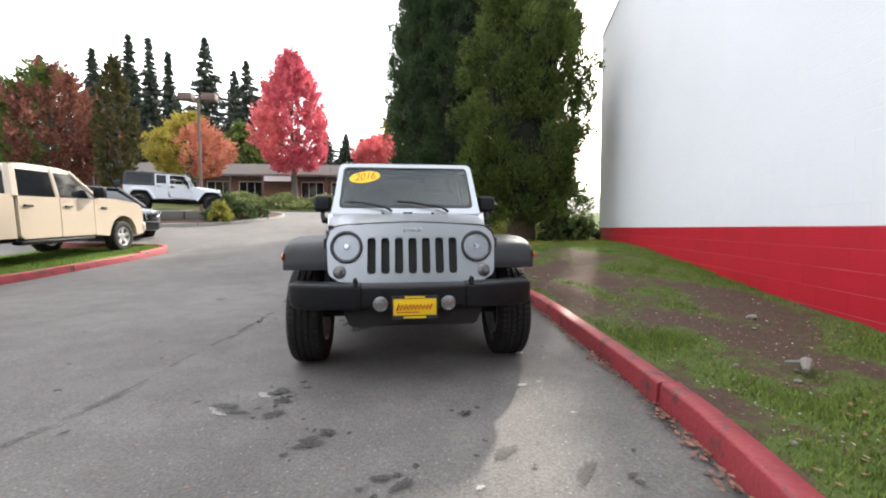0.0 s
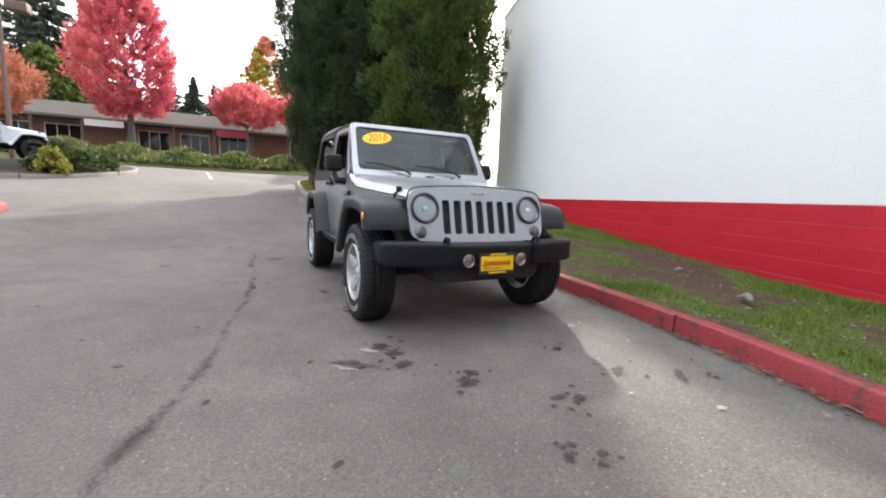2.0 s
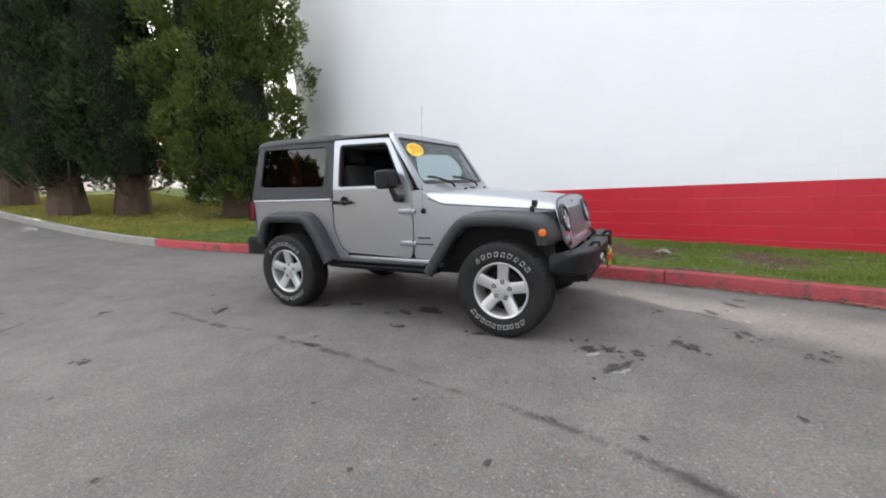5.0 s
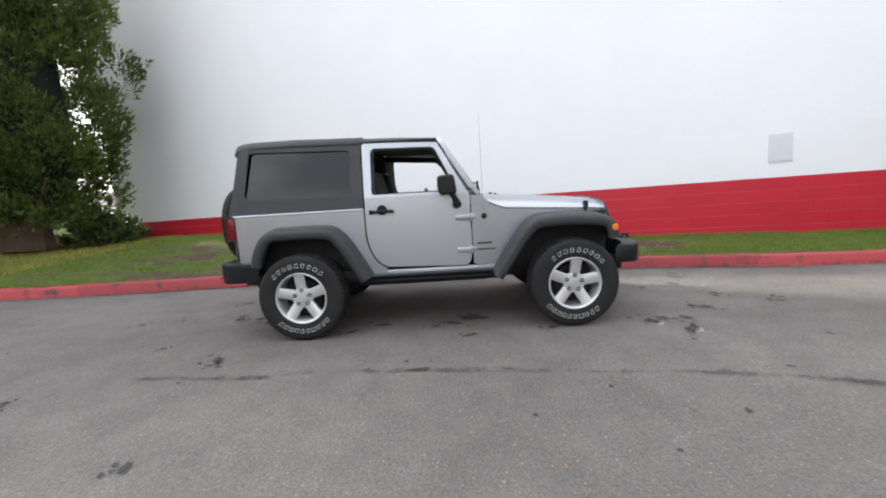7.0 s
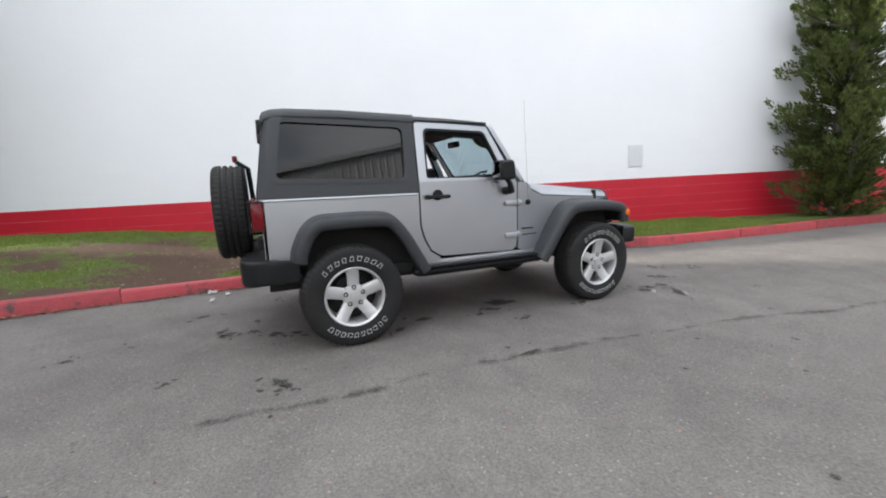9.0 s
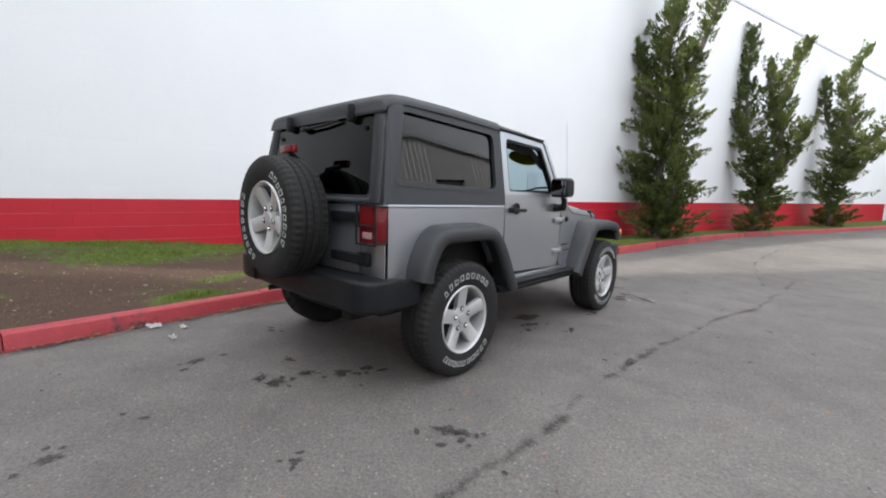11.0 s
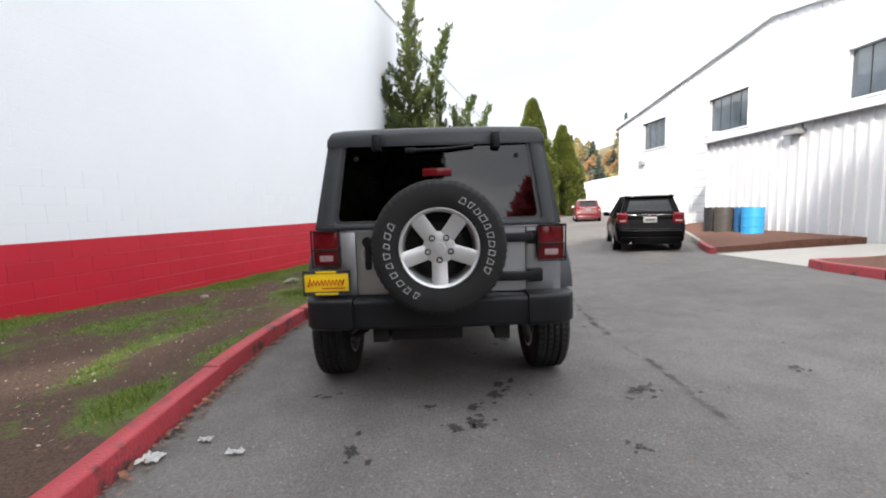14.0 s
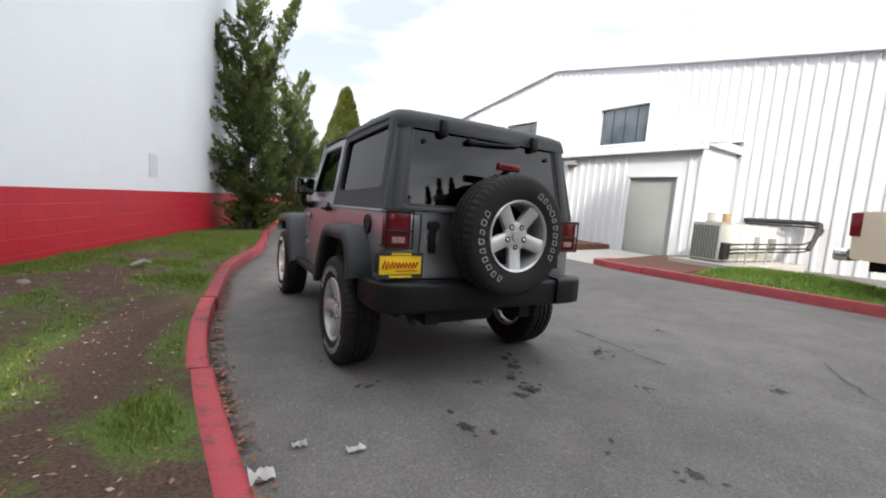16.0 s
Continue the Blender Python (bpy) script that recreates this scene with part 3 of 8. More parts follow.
WHITE_COURSES = course_material("white_painted_blockwork", (0.80, 0.825, 0.865), 0.55, 0.8)
RED_COURSES = course_material("red_painted_blockwork", (0.50, 0.012, 0.032), 0.45, 2.2, worn=(0.62, 0.20, 0.22))
wall_main = wall_slab("wall_east", -44.0, 9.45, RED_TOP, TOP_W, -0.4, 0.0, WHITE_COURSES, "tall white-painted concrete block wall")
red_band = wall_slab("wall_red_band", -33.4, 9.45, -0.4, RED_TOP - 0.002, -0.4, 0.0, RED_COURSES, "glossy red-painted base of the block wall")
wall_slab("wall_east_end_base", -44.0, -33.41, -0.4, RED_TOP - 0.002, -0.4, 0.0, WHITE_COURSES, "white base of the wall past the red band")
wall_slab("wall_coping", -44.05, 9.5, TOP_W, TOP_W + 0.10, -0.45, 0.03, material("grey_metal_coping", (0.55, 0.56, 0.58), 0.4, metal=0.6), "thin grey metal coping on the wall top")
bm = mesh_of([(wall_x(9.44) + 0.2, 9.45, -0.4), (16, 8.0, -0.4), (16, 8.0, TOP_W), (wall_x(9.44) + 0.2, 9.45, TOP_W), (wall_x(9.44) + 0.2, 9.1, -0.4), (16, 7.6, -0.4), (16, 7.6, TOP_W), (wall_x(9.44) + 0.2, 9.1, TOP_W)], [(0, 1, 2, 3), (7, 6, 5, 4), (0, 3, 7, 4), (3, 2, 6, 7), (1, 5, 6, 2)])
tagged(as_object("wall_north", bm, WHITE_COURSES), "white end wall of the block building", "wall", kind="structure")

# ---- vehicles: shared materials ----
SILVER = material("silver_metallic_paint", (0.415, 0.438, 0.472), 0.33, metal=0.84, vary=0.04, scale=3, coat=0.18, bump=0.01, bump_scale=300)
GREY_PAINT = material("dark_grey_metallic_paint", (0.05, 0.052, 0.056), 0.3, metal=0.4, vary=0.03, coat=0.9)
BLACK_PAINT = material("black_car_paint", (0.003, 0.003, 0.0035), 0.12, vary=0.05, spec=0.06)
RED_PAINT = material("red_car_paint", (0.11, 0.008, 0.012), 0.3, vary=0.05, coat=0.4)
TAN_PAINT = material("cream_truck_paint", (0.51, 0.43, 0.33), 0.35, vary=0.03, coat=0.6)
WHITE_PAINT = material("white_car_paint", (0.60, 0.63, 0.68), 0.3, vary=0.03, coat=0.8)
HARDTOP = material("textured_black_hardtop", (0.019, 0.0225, 0.0275), 0.48, vary=0.12, scale=40, bump=0.25, bump_scale=400)
FLARE = material("grey_black_flare_plastic", (0.026, 0.029, 0.033), 0.5, spec=0.4, vary=0.14, scale=12, bump=0.2, bump_scale=350)
TRIM = material("black_plastic_trim", (0.0095, 0.0105, 0.0125), 0.40, spec=0.24, vary=0.16, scale=12, bump=0.2, bump_scale=350)
RUBBER = material("tyre_rubber", (0.014, 0.014, 0.0145), 0.7, vary=0.25, scale=9, bump=0.2, bump_scale=200, dirt=(0.032, 0.030, 0.028), dirt_at=0.64, spec=0.3)
ALLOY = material("silver_alloy", (0.56, 0.565, 0.575), 0.34, metal=0.5, vary=0.05, scale=8)
DARK_ALLOY = material("black_wheel", (0.02, 0.02, 0.02), 0.35, metal=0.3)
CHROME = material("chrome", (0.75, 0.75, 0.76), 0.12, metal=1.0, vary=0.02)
MIRROR = material("door_mirror_glass", (0.30, 0.31, 0.33), 0.03, metal=1.0, vary=0.02)
DARK = material("dark_underbody", (0.014, 0.014, 0.014), 0.8, vary=0.3, scale=10)
SEAT = material("dark_cloth_seat", (0.020, 0.020, 0.022), 0.9, vary=0.25, scale=20, bump=0.3, bump_scale=250)
LENS_RED = material("red_lamp_lens", (0.13, 0.006, 0.010), 0.14, vary=0.25, scale=40, spec=0.4)
LENS_WHITE = material("clear_lamp_lens", (0.78, 0.79, 0.81), 0.16, metal=0.75, vary=0.2, scale=60, coat=1.0)
REVERSE = material("pink_reverse_lens", (0.36, 0.24, 0.25), 0.2, vary=0.2, scale=60)
LENS_AMBER = material("amber_lamp_lens", (0.75, 0.16, 0.01), 0.15, vary=0.15, scale=60, coat=1.0)
GLASS_CLEAR = glass_material("windscreen_glass", (0.68, 0.77, 0.79), mix=0.055)
LAMP_GLASS = glass_material("lamp_glass", (0.93, 0.94, 0.95), mix=0.04)
REFLECTOR = material("lamp_reflector", (0.36, 0.37, 0.385), 0.16, metal=1.0, vary=0.45, scale=40, bump=0.6, bump_scale=70)
SMOKED = material("smoked_lamp_lens", (0.09, 0.09, 0.095), 0.12, metal=0.4, vary=0.3, scale=80, coat=1.0)
GLASS_DARK = glass_material("dark_tinted_glass", (0.050, 0.054, 0.060), mix=0.058)
GLASS_REAR = glass_material("deep_tinted_rear_glass", (0.035, 0.038, 0.042), mix=0.045)
YELLOW = material("yellow_plate", (0.92, 0.63, 0.014), 0.4, vary=0.06, scale=30)
PLATE_RED = material("red_print", (0.50, 0.02, 0.02), 0.5, vary=0.1)
ORANGE_INK = material("orange_ink", (0.55, 0.09, 0.01), 0.5, vary=0.1)
LETTER_WHITE = material("raised_white_rubber", (0.44, 0.46, 0.46), 0.7, vary=0.2, scale=60)
PLATE_WHITE = material("white_plate", (0.19, 0.20, 0.21), 0.5, vary=0.05)
INK = material("dark_ink", (0.03, 0.03, 0.035), 0.5, vary=0.1)


def tyre_mesh(radius, half, bead, seg=224):
    """Tyre turned about x, its tread cut by grooves round it and by notches across the shoulders."""
    prof = [(-half * 0.86, bead, 0), (-half, bead + 0.045, 0), (-half, radius - 0.075, 0), (-half * 0.98, radius - 0.034, 0.0), (-half * 0.95, radius - 0.022, 0.005), (-half * 0.80, radius - 0.004, 0.005), (-half * 0.55, radius, 0.005), (-half * 0.50, radius, 0)]
    mid = []
    for g in (-0.36, 0.0, 0.36):
        c = g * half
        mid += [(c - 0.012, radius + 0.001, 0.004), (c - 0.008, radius - 0.011, 0), (c + 0.008, radius - 0.011, 0), (c + 0.012, radius + 0.001, 0.004)]
    prof = prof + mid + [(-x, r, n) for x, r, n in prof[::-1]]
    bm, rings = bmesh.new(), []
    for i in range(seg):
        a, ring = 2 * math.pi * (i + (0.28 if i % 4 in (1, 3) else 0)) / seg, []
        for j, (x, r, notch) in enumerate(prof):
            cut = notch if (i + (2 if x > 0 else 0)) % 4 >= 2 else 0.0
            ring.append(bm.verts.new((x, (r - cut) * math.cos(a), (r - cut) * math.sin(a))))
        rings.append(ring)
    for i in range(seg):
        p, q = rings[i], rings[(i + 1) % seg]
        for j in range(len(prof) - 1):
            bm.faces.new((p[j], q[j], q[j + 1], p[j + 1]))
    bmesh.ops.recalc_face_normals(bm, faces=bm.faces[:])
    return bm


def rim_mesh(r, half, dished=0.03):
    bm = turned([(half * 0.9, r), (half * 0.95, r - 0.006), (half * 0.88, r - 0.018), (half * 0.55, r - 0.026), (-half * 0.9, r - 0.02), (-half * 0.9, r)], 44, "x")
    for i in range(5):
        a = 2 * math.pi * i / 5
        x_in, x_out = half * 0.62, half * 0.86
        y0, y1, r0, r1 = 0.190 * r, 0.205 * r, 0.035, r - 0.010
        rows = []
        for t in (0, 0.35, 0.7, 1.0):
            rr, w, x = r0 + (r1 - r0) * t, y0 + (y1 - y0) * t * t, x_in + (x_out - x_in) * t ** 1.5
            rows.append([(x - 0.035, -w, rr), (x - 0.006, -w, rr), (x, -w + 0.010, rr), (x, w - 0.010, rr), (x - 0.006, w, rr), (x - 0.035, w, rr)])
        merged(bm, moved(lofted(rows), Matrix.Rotation(a, 4, "X")))
    merged(bm, turned([(half * 0.45, 0.0), (half * 0.45, r * 0.41), (half * 0.62, r * 0.40), (half * 0.66, r * 0.35), (half * 0.66, 0.036), (half * 0.76, 0.034), (half * 0.78, 0.0)], 30, "x"))
    return bm


def wheel_disc(r, half):
    bm = turned([(-half * 0.4, r - 0.03), (-half * 0.3, 0.09), (-half * 0.1, 0.07), (half * 0.3, 0.05), (half * 0.3, 0)], 32, "x")
    return merged(bm, turned([(-half * 0.1, 0.15), (half * 0.02, 0.15), (half * 0.02, 0.06)], 32, "x"))


def letters_mesh(r, half):
    """Two arcs of raised outlined marks on the sidewall, of uneven shapes."""
    bm = bmesh.new()
    x = half + 0.001
    for start, count in ((90, 9), (270, 10)):
        for i in range(count):
            a = radians(start - 44 + 88 * i / (count - 1) - 90)
            h, w, e = 0.0185, 0.0195 - 0.002 * (i % 3), 0.0040
            shape = [[(-w, -h), (w, -h), (w, h), (-w, h)], [(-w, -h), (w, -h), (w * 0.62, h), (-w * 0.62, h)], [(-w * 0.66, -h), (w * 0.66, -h), (w, h), (-w, h)], [(-w, -h), (w * 0.8, -h), (w, h * 0.6), (-w * 0.7, h)]][(i * 3 + count) % 4]
            inner = [(p * (1 - e / w), q * (1 - e / h)) for p, q in shape]
            one = framed([(p + 0.12 * q, r + q) for p, q in shape], [(p + 0.12 * q, r + q) for p, q in inner], x - 0.004, x + 0.002, "x")
            merged(bm, moved(one, Matrix.Rotation(a, 4, "X")))
    return bm


def add_wheel(root, m, meshes, mats, name="wheel"):
    """A wheel: alloy with its tyre, brake disc and raised marks, outer face towards +x of m."""
    rim = new(name, meshes[0])
    rim.parent, rim.matrix_local = root, m
    for nm, me in zip(("tyre", "brake_disc", "sidewall_lettering"), meshes[1:4]):
        if me:
            o = new(nm, me)
            o.parent = rim
            if nm == "sidewall_lettering":
                tagged(o, "raised pale outlined marks on the sidewall", kind="stuff")
    if meshes[3]:
        for i in range(5):
            for nm, me in zip(("lug_recess", "lug_nut"), meshes[4:6]):
                o = new(nm, me)
                o.parent, o.matrix_local = rim, Matrix.Rotation(2 * math.pi * i / 5, 4, "X")
    return rim


def wheel_meshes(radius, half, rim_r, rim_mat, marks=True):
    out = []
    # the shade in each lug hole is a dark disc set on the hub
    for nm, bm, mat in (("rim", rim_mesh(rim_r, half), rim_mat), ("tyre", tyre_mesh(radius, half, rim_r, 224 if marks else 56), RUBBER), ("disc", wheel_disc(rim_r, half), DARK), ("marks", letters_mesh(radius - 0.094, half) if marks else None, LETTER_WHITE),
                        ("shade_disc", turned([(half * 0.40, 0.0), (half * 0.40, 0.019), (half * 0.672, 0.019), (half * 0.668, 0.014), (half * 0.668, 0.0)], 14, "x", (0, 0, rim_r * 0.30)), DARK), ("nut", turned([(half * 0.5, 0.011), (half * 0.70, 0.011), (half * 0.74, 0.007), (half * 0.74, 0.0)], 8, "x", (0, 0, rim_r * 0.30)), CHROME)):
        if bm is None:
            out.append(None)
            continue
        me = bpy.data.meshes.new(nm)
        bm.normal_update(), bm.to_mesh(me), bm.free()
        for p in me.polygons:
            p.use_smooth = True
        me.set_sharp_from_angle(angle=radians(32))
        me.materials.append(mat)
        out.append(me)
    return out


def both(bm):
    """The mesh and its mirror image in x, as a pair."""
    other = bm.copy()
    bmesh.ops.scale(other, vec=(-1, 1, 1), verts=other.verts[:])
    bmesh.ops.reverse_faces(other, faces=other.faces[:])
    return (bm, 1), (other, -1)


def pair(name, bm, mat, root, label="", angle=35):
    return [part(name, b, mat, root, label, angle=angle) for b, _ in both(bm)]


def flare_mesh(path, centre, body_x, out_x, band=0.10):
    """A wheel-arch flare swept along its outer line (y, z), with a rolled lip."""
    pts = smooth_line([(p[0], p[1], 0) for p in path], 5)
    rows = []
    for i, p in enumerate(pts):
        d = (pts[min(i + 1, len(pts) - 1)] - pts[max(i - 1, 0)]).normalized()
        n = Vector((d.y, -d.x, 0))
        if n.dot(Vector((centre[0], centre[1], 0)) - p) < 0:
            n = -n
        sec = [(body_x, -0.02), (out_x - 0.06, 0.0), (out_x - 0.02, 0.008), (out_x, 0.028), (out_x, band * 0.85), (out_x - 0.015, band), (out_x - 0.05, band), (out_x - 0.06, band * 0.6), (body_x, band * 0.6)]
        rows.append([(x, p.x + n.x * k, p.y + n.y * k) for x, k in sec])
    return lofted(rows)


def bar_across(xs_, fronts, z0s, z1s, depth, sign, r=0.03):
    """A bumper bar lofted across the car: at each x its outer y, bottom and top."""
    rows = []
    for x, f, z0, z1 in zip(xs_, fronts, z0s, z1s):
        prof = rounded([(f, z0), (f, z1), (f - sign * depth, z1), (f - sign * depth, z0)], [r, r, 0.01, 0.01], 4)
        rows.append([(x, y, z) for y, z in prof])
    return lofted(rows)


def off_road_car(root, paint, stretch=0.0, rims=ALLOY, front_plate=True, dressed=True):
    """A boxy off-road car with separate hardtop, flares and a spare wheel. y: towards its rear; stretch: extra length behind the front door."""
    def S(y):
        return y + stretch if y > 0.55 else y

    def tumble(v):
        x, y, z = v
        k = max(0.0, z - 1.15) * 0.16
        s = 1 if x > 0 else -1
        return (x - s * k, y, z)

    def nose(v):
        x, y, z = v
        k = max(0.0, -0.45 - y) * 0.15
        return (x - k, y, z)

    # sides
    arch = [(1.635, 0.70), (1.60, 0.80), (1.48, 0.93), (1.14, 0.96), (0.88, 0.93), (0.74, 0.72), (0.62, 0.56)]
    quarter = [(0.617, 1.147), (1.80, 1.147), (1.81, 0.70)] + arch + [(0.445, 0.56), (0.445, 0.602), (0.53, 0.655), (0.59, 0.77), (0.617, 0.88)]
    pair("quarter_panel", prism([(S(y), z) for y, z in quarter], 0.735, 0.785, "x"), paint, root)
    low = [(0.603, 1.238), (0.603, 0.88), (0.578, 0.78), (0.522, 0.668), (0.43, 0.610), (-0.28, 0.588), (-0.318, 0.62), (-0.335, 0.70), (-0.335, 1.20), (-0.318, 1.238)]
    doors = pair("door", prism(low, 0.738, 0.788, "x", lean=tumble), paint, root, angle=30)
    ring_o = rounded([(0.603, 1.238), (0.603, 1.722), (-0.062, 1.712), (-0.318, 1.238)], [0.005, 0.03, 0.03, 0.005], 4)
    ring_i = rounded([(0.535, 1.262), (0.53, 1.675), (-0.040, 1.658), (-0.232, 1.258)], [0.03, 0.05, 0.04, 0.02], 4)
    seal_i = rounded([(0.515, 1.272), (0.51, 1.657), (-0.030, 1.640), (-0.205, 1.268)], [0.03, 0.05, 0.04, 0.02], 4)
    for d, (b, s), (b2, s2) in zip(doors, both(framed(ring_o, ring_i, 0.742, 0.786, "x", lean=tumble)), both(framed(ring_i, seal_i, 0.736, 0.778, "x", lean=tumble))):
        part("window_frame", b, paint, d)
        part("window_seal", b2, TRIM, d, "black rubber seal")
        side = s
        hx = 0.788 * side
        hb = box(min(hx, hx + side * 0.04), max(hx, hx + side * 0.04), 0.345, 0.555, 1.098, 1.126, 0.009)
        hb = box(min(hx - side * 0.004, hx + side * 0.05), max(hx - side * 0.004, hx + side * 0.05), 0.525, 0.56, 1.093, 1.131, 0.008, bm=hb)
        merged(hb, turned([(0.0, 0.045), (0.004, 0.045), (0.006, 0.038), (0.002, 0.0)], 20, "x", (hx - (0.004 if side < 0 else 0), 0.45, 1.125)))
        part("door_handle", hb, TRIM, d, "black pull handle")
        for z in (1.02, 0.727):
            hg = box(min(hx - side * 0.005, hx + side * 0.022), max(hx - side * 0.005, hx + side * 0.022), -0.375, -0.20, z - 0.022, z + 0.022, 0.008)
            hg = box(min(hx, hx + side * 0.03), max(hx, hx + side * 0.03), -0.345, -0.322, z - 0.035, z + 0.035, 0.008, bm=hg)
            part("hinge", hg, paint, d)
        part("inner_panel", box(min(0.70 * side, 0.738 * side), max(0.70 * side, 0.738 * side), -0.30, 0.58, 0.62, 1.225, 0.01), SEAT, d)
    if stretch:
        for s in (-1, 1):
            x = 0.785 * s
            part("door_handle", box(min(x, x + s * 0.04), max(x, x + s * 0.04), 0.90, 1.05, 1.12, 1.15, 0.008), TRIM, root)
    side_panel = [(-0.345, 0.60), (-0.345, 1.203), (-0.44, 1.203), (-0.50, 1.150), (-0.62, 1.090), (-1.44, 1.022), (-1.56, 1.0), (-1.56, 0.90), (-1.40, 0.93), (-1.0, 0.94), (-0.86, 0.90), (-0.70, 0.72), (-0.60, 0.58), (-0.42, 0.575)]
    pair("fender_side", prism(side_panel, 0.735, 0.785, "x", lean=nose), paint, root)
    # hood and cowl
    rows = []
    for y in (-0.462, -0.50, -0.65, -0.9, -1.15, -1.35, -1.48, -1.54, -1.575):
        w = 0.782 - max(0, -0.45 - y) * 0.15 - 0.004
        t = (-0.46 - y) / 1.11
        zc = 1.212 - 0.075 * t - 0.03 * t * t - (0.02 if y < -1.56 else 0)
        zs = 1.150 - 0.058 * min(t * 6, 1) - 0.072 * t
        half = [(w, zs), (w - 0.008, zs + 0.02), (w - 0.05, zs + 0.5 * (zc - zs)), (w - 0.14, zc - 0.022), (w * 0.45, zc - 0.006), (0, zc)]
        rows.append([(x, y, z) for x, z in half] + [(-x, y, z) for x, z in half[-2::-1]] + [(-w + 0.02, y, zs - 0.02), (w - 0.02, y, zs - 0.02)])
    hood = part("hood", lofted(rows), paint, root, angle=40)
    for s in (-1, 1):
        line = []
        for y in (-0.50, -0.65, -0.9, -1.15, -1.35, -1.50):
            t = (-0.46 - y) / 1.11
            line.append((s * (0.782 - max(0, -0.45 - y) * 0.15 + 0.001), y, 1.150 - 0.058 * min(t * 6, 1) - 0.072 * t - 0.004))
        part("hood_shut_line", tube(line, 0.005, 6), INK, hood)
        for i in range(5):
            z = 1.215 + 0.045 * i
            part("frame_bolt", turned([(0.0, 0.008), (s * 0.004, 0.007), (s * 0.005, 0)], 8, "x", (s * (0.7425 - 0.016 * i * 0.3), -0.425 + 0.029 * i, z)), INK, root)
    part("cowl", box(-0.735, 0.735, -0.455, -0.335, 1.13, 1.208, 0.008), paint, root)
    for s in (-1, 1):
        lx = 0.612 * s
        lt = box(lx - 0.02, lx + 0.02, -1.43, -1.385, 1.03, 1.095, 0.008)
        lt = box(lx - 0.016 + s * 0.02, lx + 0.016 + s * 0.02, -1.415, -1.375, 0.985, 1.05, 0.008, bm=lt)
        part("hood_latch", lt, TRIM, hood, "black rubber latch")
        part("bump_stop", turned([(1.185, 0.016), (1.21, 0.014), (1.212, 0)], 10, "z", (s * 0.24, -0.62, 0)), TRIM, hood)
    part("washer_jet", box(-0.045, 0.045, -0.61, -0.575, 1.195, 1.216, 0.008), TRIM, hood)

    # grille, leaning forward at its foot
    def lean_g(v):
        x, y, z = v
        return (x, y - (1.0 - z) * 0.27, z)

    g0, g1 = -1.600, -1.580
    bm = prism(rounded([(-0.33, 0.685), (-0.50, 0.685), (-0.60, 0.74), (-0.618, 1.0), (-0.565, 1.082), (-0.33, 1.105)], [0, 0.03, 0.04, 0.05, 0.05, 0], 4), g0, g1, "y", lean=lean_g)
    b2 = prism(rounded([(0.33, 0.685), (0.50, 0.685), (0.60, 0.74), (0.618, 1.0), (0.565, 1.082), (0.33, 1.105)], [0, 0.03, 0.04, 0.05, 0.05, 0], 4), g0, g1, "y", lean=lean_g)
    merged(bm, b2)
    merged(bm, prism([(-0.33, 1.008), (-0.33, 1.105), (0, 1.117), (0.33, 1.105), (0.33, 1.008)], g0, g1, "y", lean=lean_g))
    merged(bm, prism([(-0.33, 0.685), (-0.33, 0.728), (0.33, 0.728), (0.33, 0.685)], g0, g1, "y", lean=lean_g))
    pitch, wide = 0.0992, 0.0648
    for i in range(6):
        x = -0.33 + wide + i * pitch
        merged(bm, prism([(x, 0.728), (x, 1.008), (x + pitch - wide, 1.008), (x + pitch - wide, 0.728)], g0, g1, "y", lean=lean_g))
    grille = part("grille", bm, paint, root, "seven-slot grille", angle=30)
    for i in range(7):
        x = -0.33 + i * pitch
        o = rounded([(x - 0.001, 0.726), (x + wide + 0.001, 0.726), (x + wide + 0.001, 1.01), (x - 0.001, 1.01)], 0.0, 4)
        q = rounded([(x + 0.002, 0.744), (x + wide - 0.002, 0.744), (x + wide - 0.002, 1.004), (x + 0.002, 1.004)], 0.026, 4)
        o = [(min(max(a, x - 0.001), x + wide + 0.001), b) for a, b in o]
        o = [p for p in o for _ in range(5)]
        part("slot_rim", framed(o, q, g0 + 0.004, g1 + 0.01, "y", lean=lean_g), paint, grille)
    part("grille_mesh", prism([(-0.34, 0.72), (-0.34, 1.02), (0.34, 1.02), (0.34, 0.72)], g1 + 0.014, g1 + 0.024, "y", lean=lean_g), DARK, grille, "black mesh behind the slots")
    for i in range(4):
        part("emblem_bar", box(-0.066 + 0.036 * i, -0.040 + 0.036 * i, -1.590, -1.578, 1.050, 1.076, 0.003), ALLOY, grille)
    seam = [(-0.612, 0.90), (-0.616, 0.99), (-0.566, 1.084), (-0.33, 1.108), (0, 1.120), (0.33, 1.108), (0.566, 1.084), (0.616, 0.99), (0.612, 0.90)]
    part("hood_seam", tube(smooth_line([(x, g0 - (1.0 - z) * 0.27 + 0.004, z) for x, z in seam], 4), 0.006, 6), INK, grille, "dark shut line round the grille")
    for s in (-1, 1):
        def slanted(bm, z0):
            for v in bm.verts:
                v.co.y -= (z0 - v.co.z) * 0.27
            return bm

        c = (0.475 * s, -1.615, 0.942)
        lamp = part("headlight", slanted(turned([(0.02, 0.106), (-0.012, 0.106), (-0.020, 0.098), (-0.012, 0.093), (0.03, 0.085), (0.045, 0.066), (0.040, 0.062), (0.055, 0.040), (0.050, 0.036), (0.055, 0)], 36, "y", c), 0.942), REFLECTOR, root, "round clear headlight")
        part("bulb_shield", slanted(turned([(0.05, 0.03), (0.0, 0.026), (-0.01, 0.018), (-0.012, 0)], 16, "y", c), 0.942), LENS_WHITE, lamp)
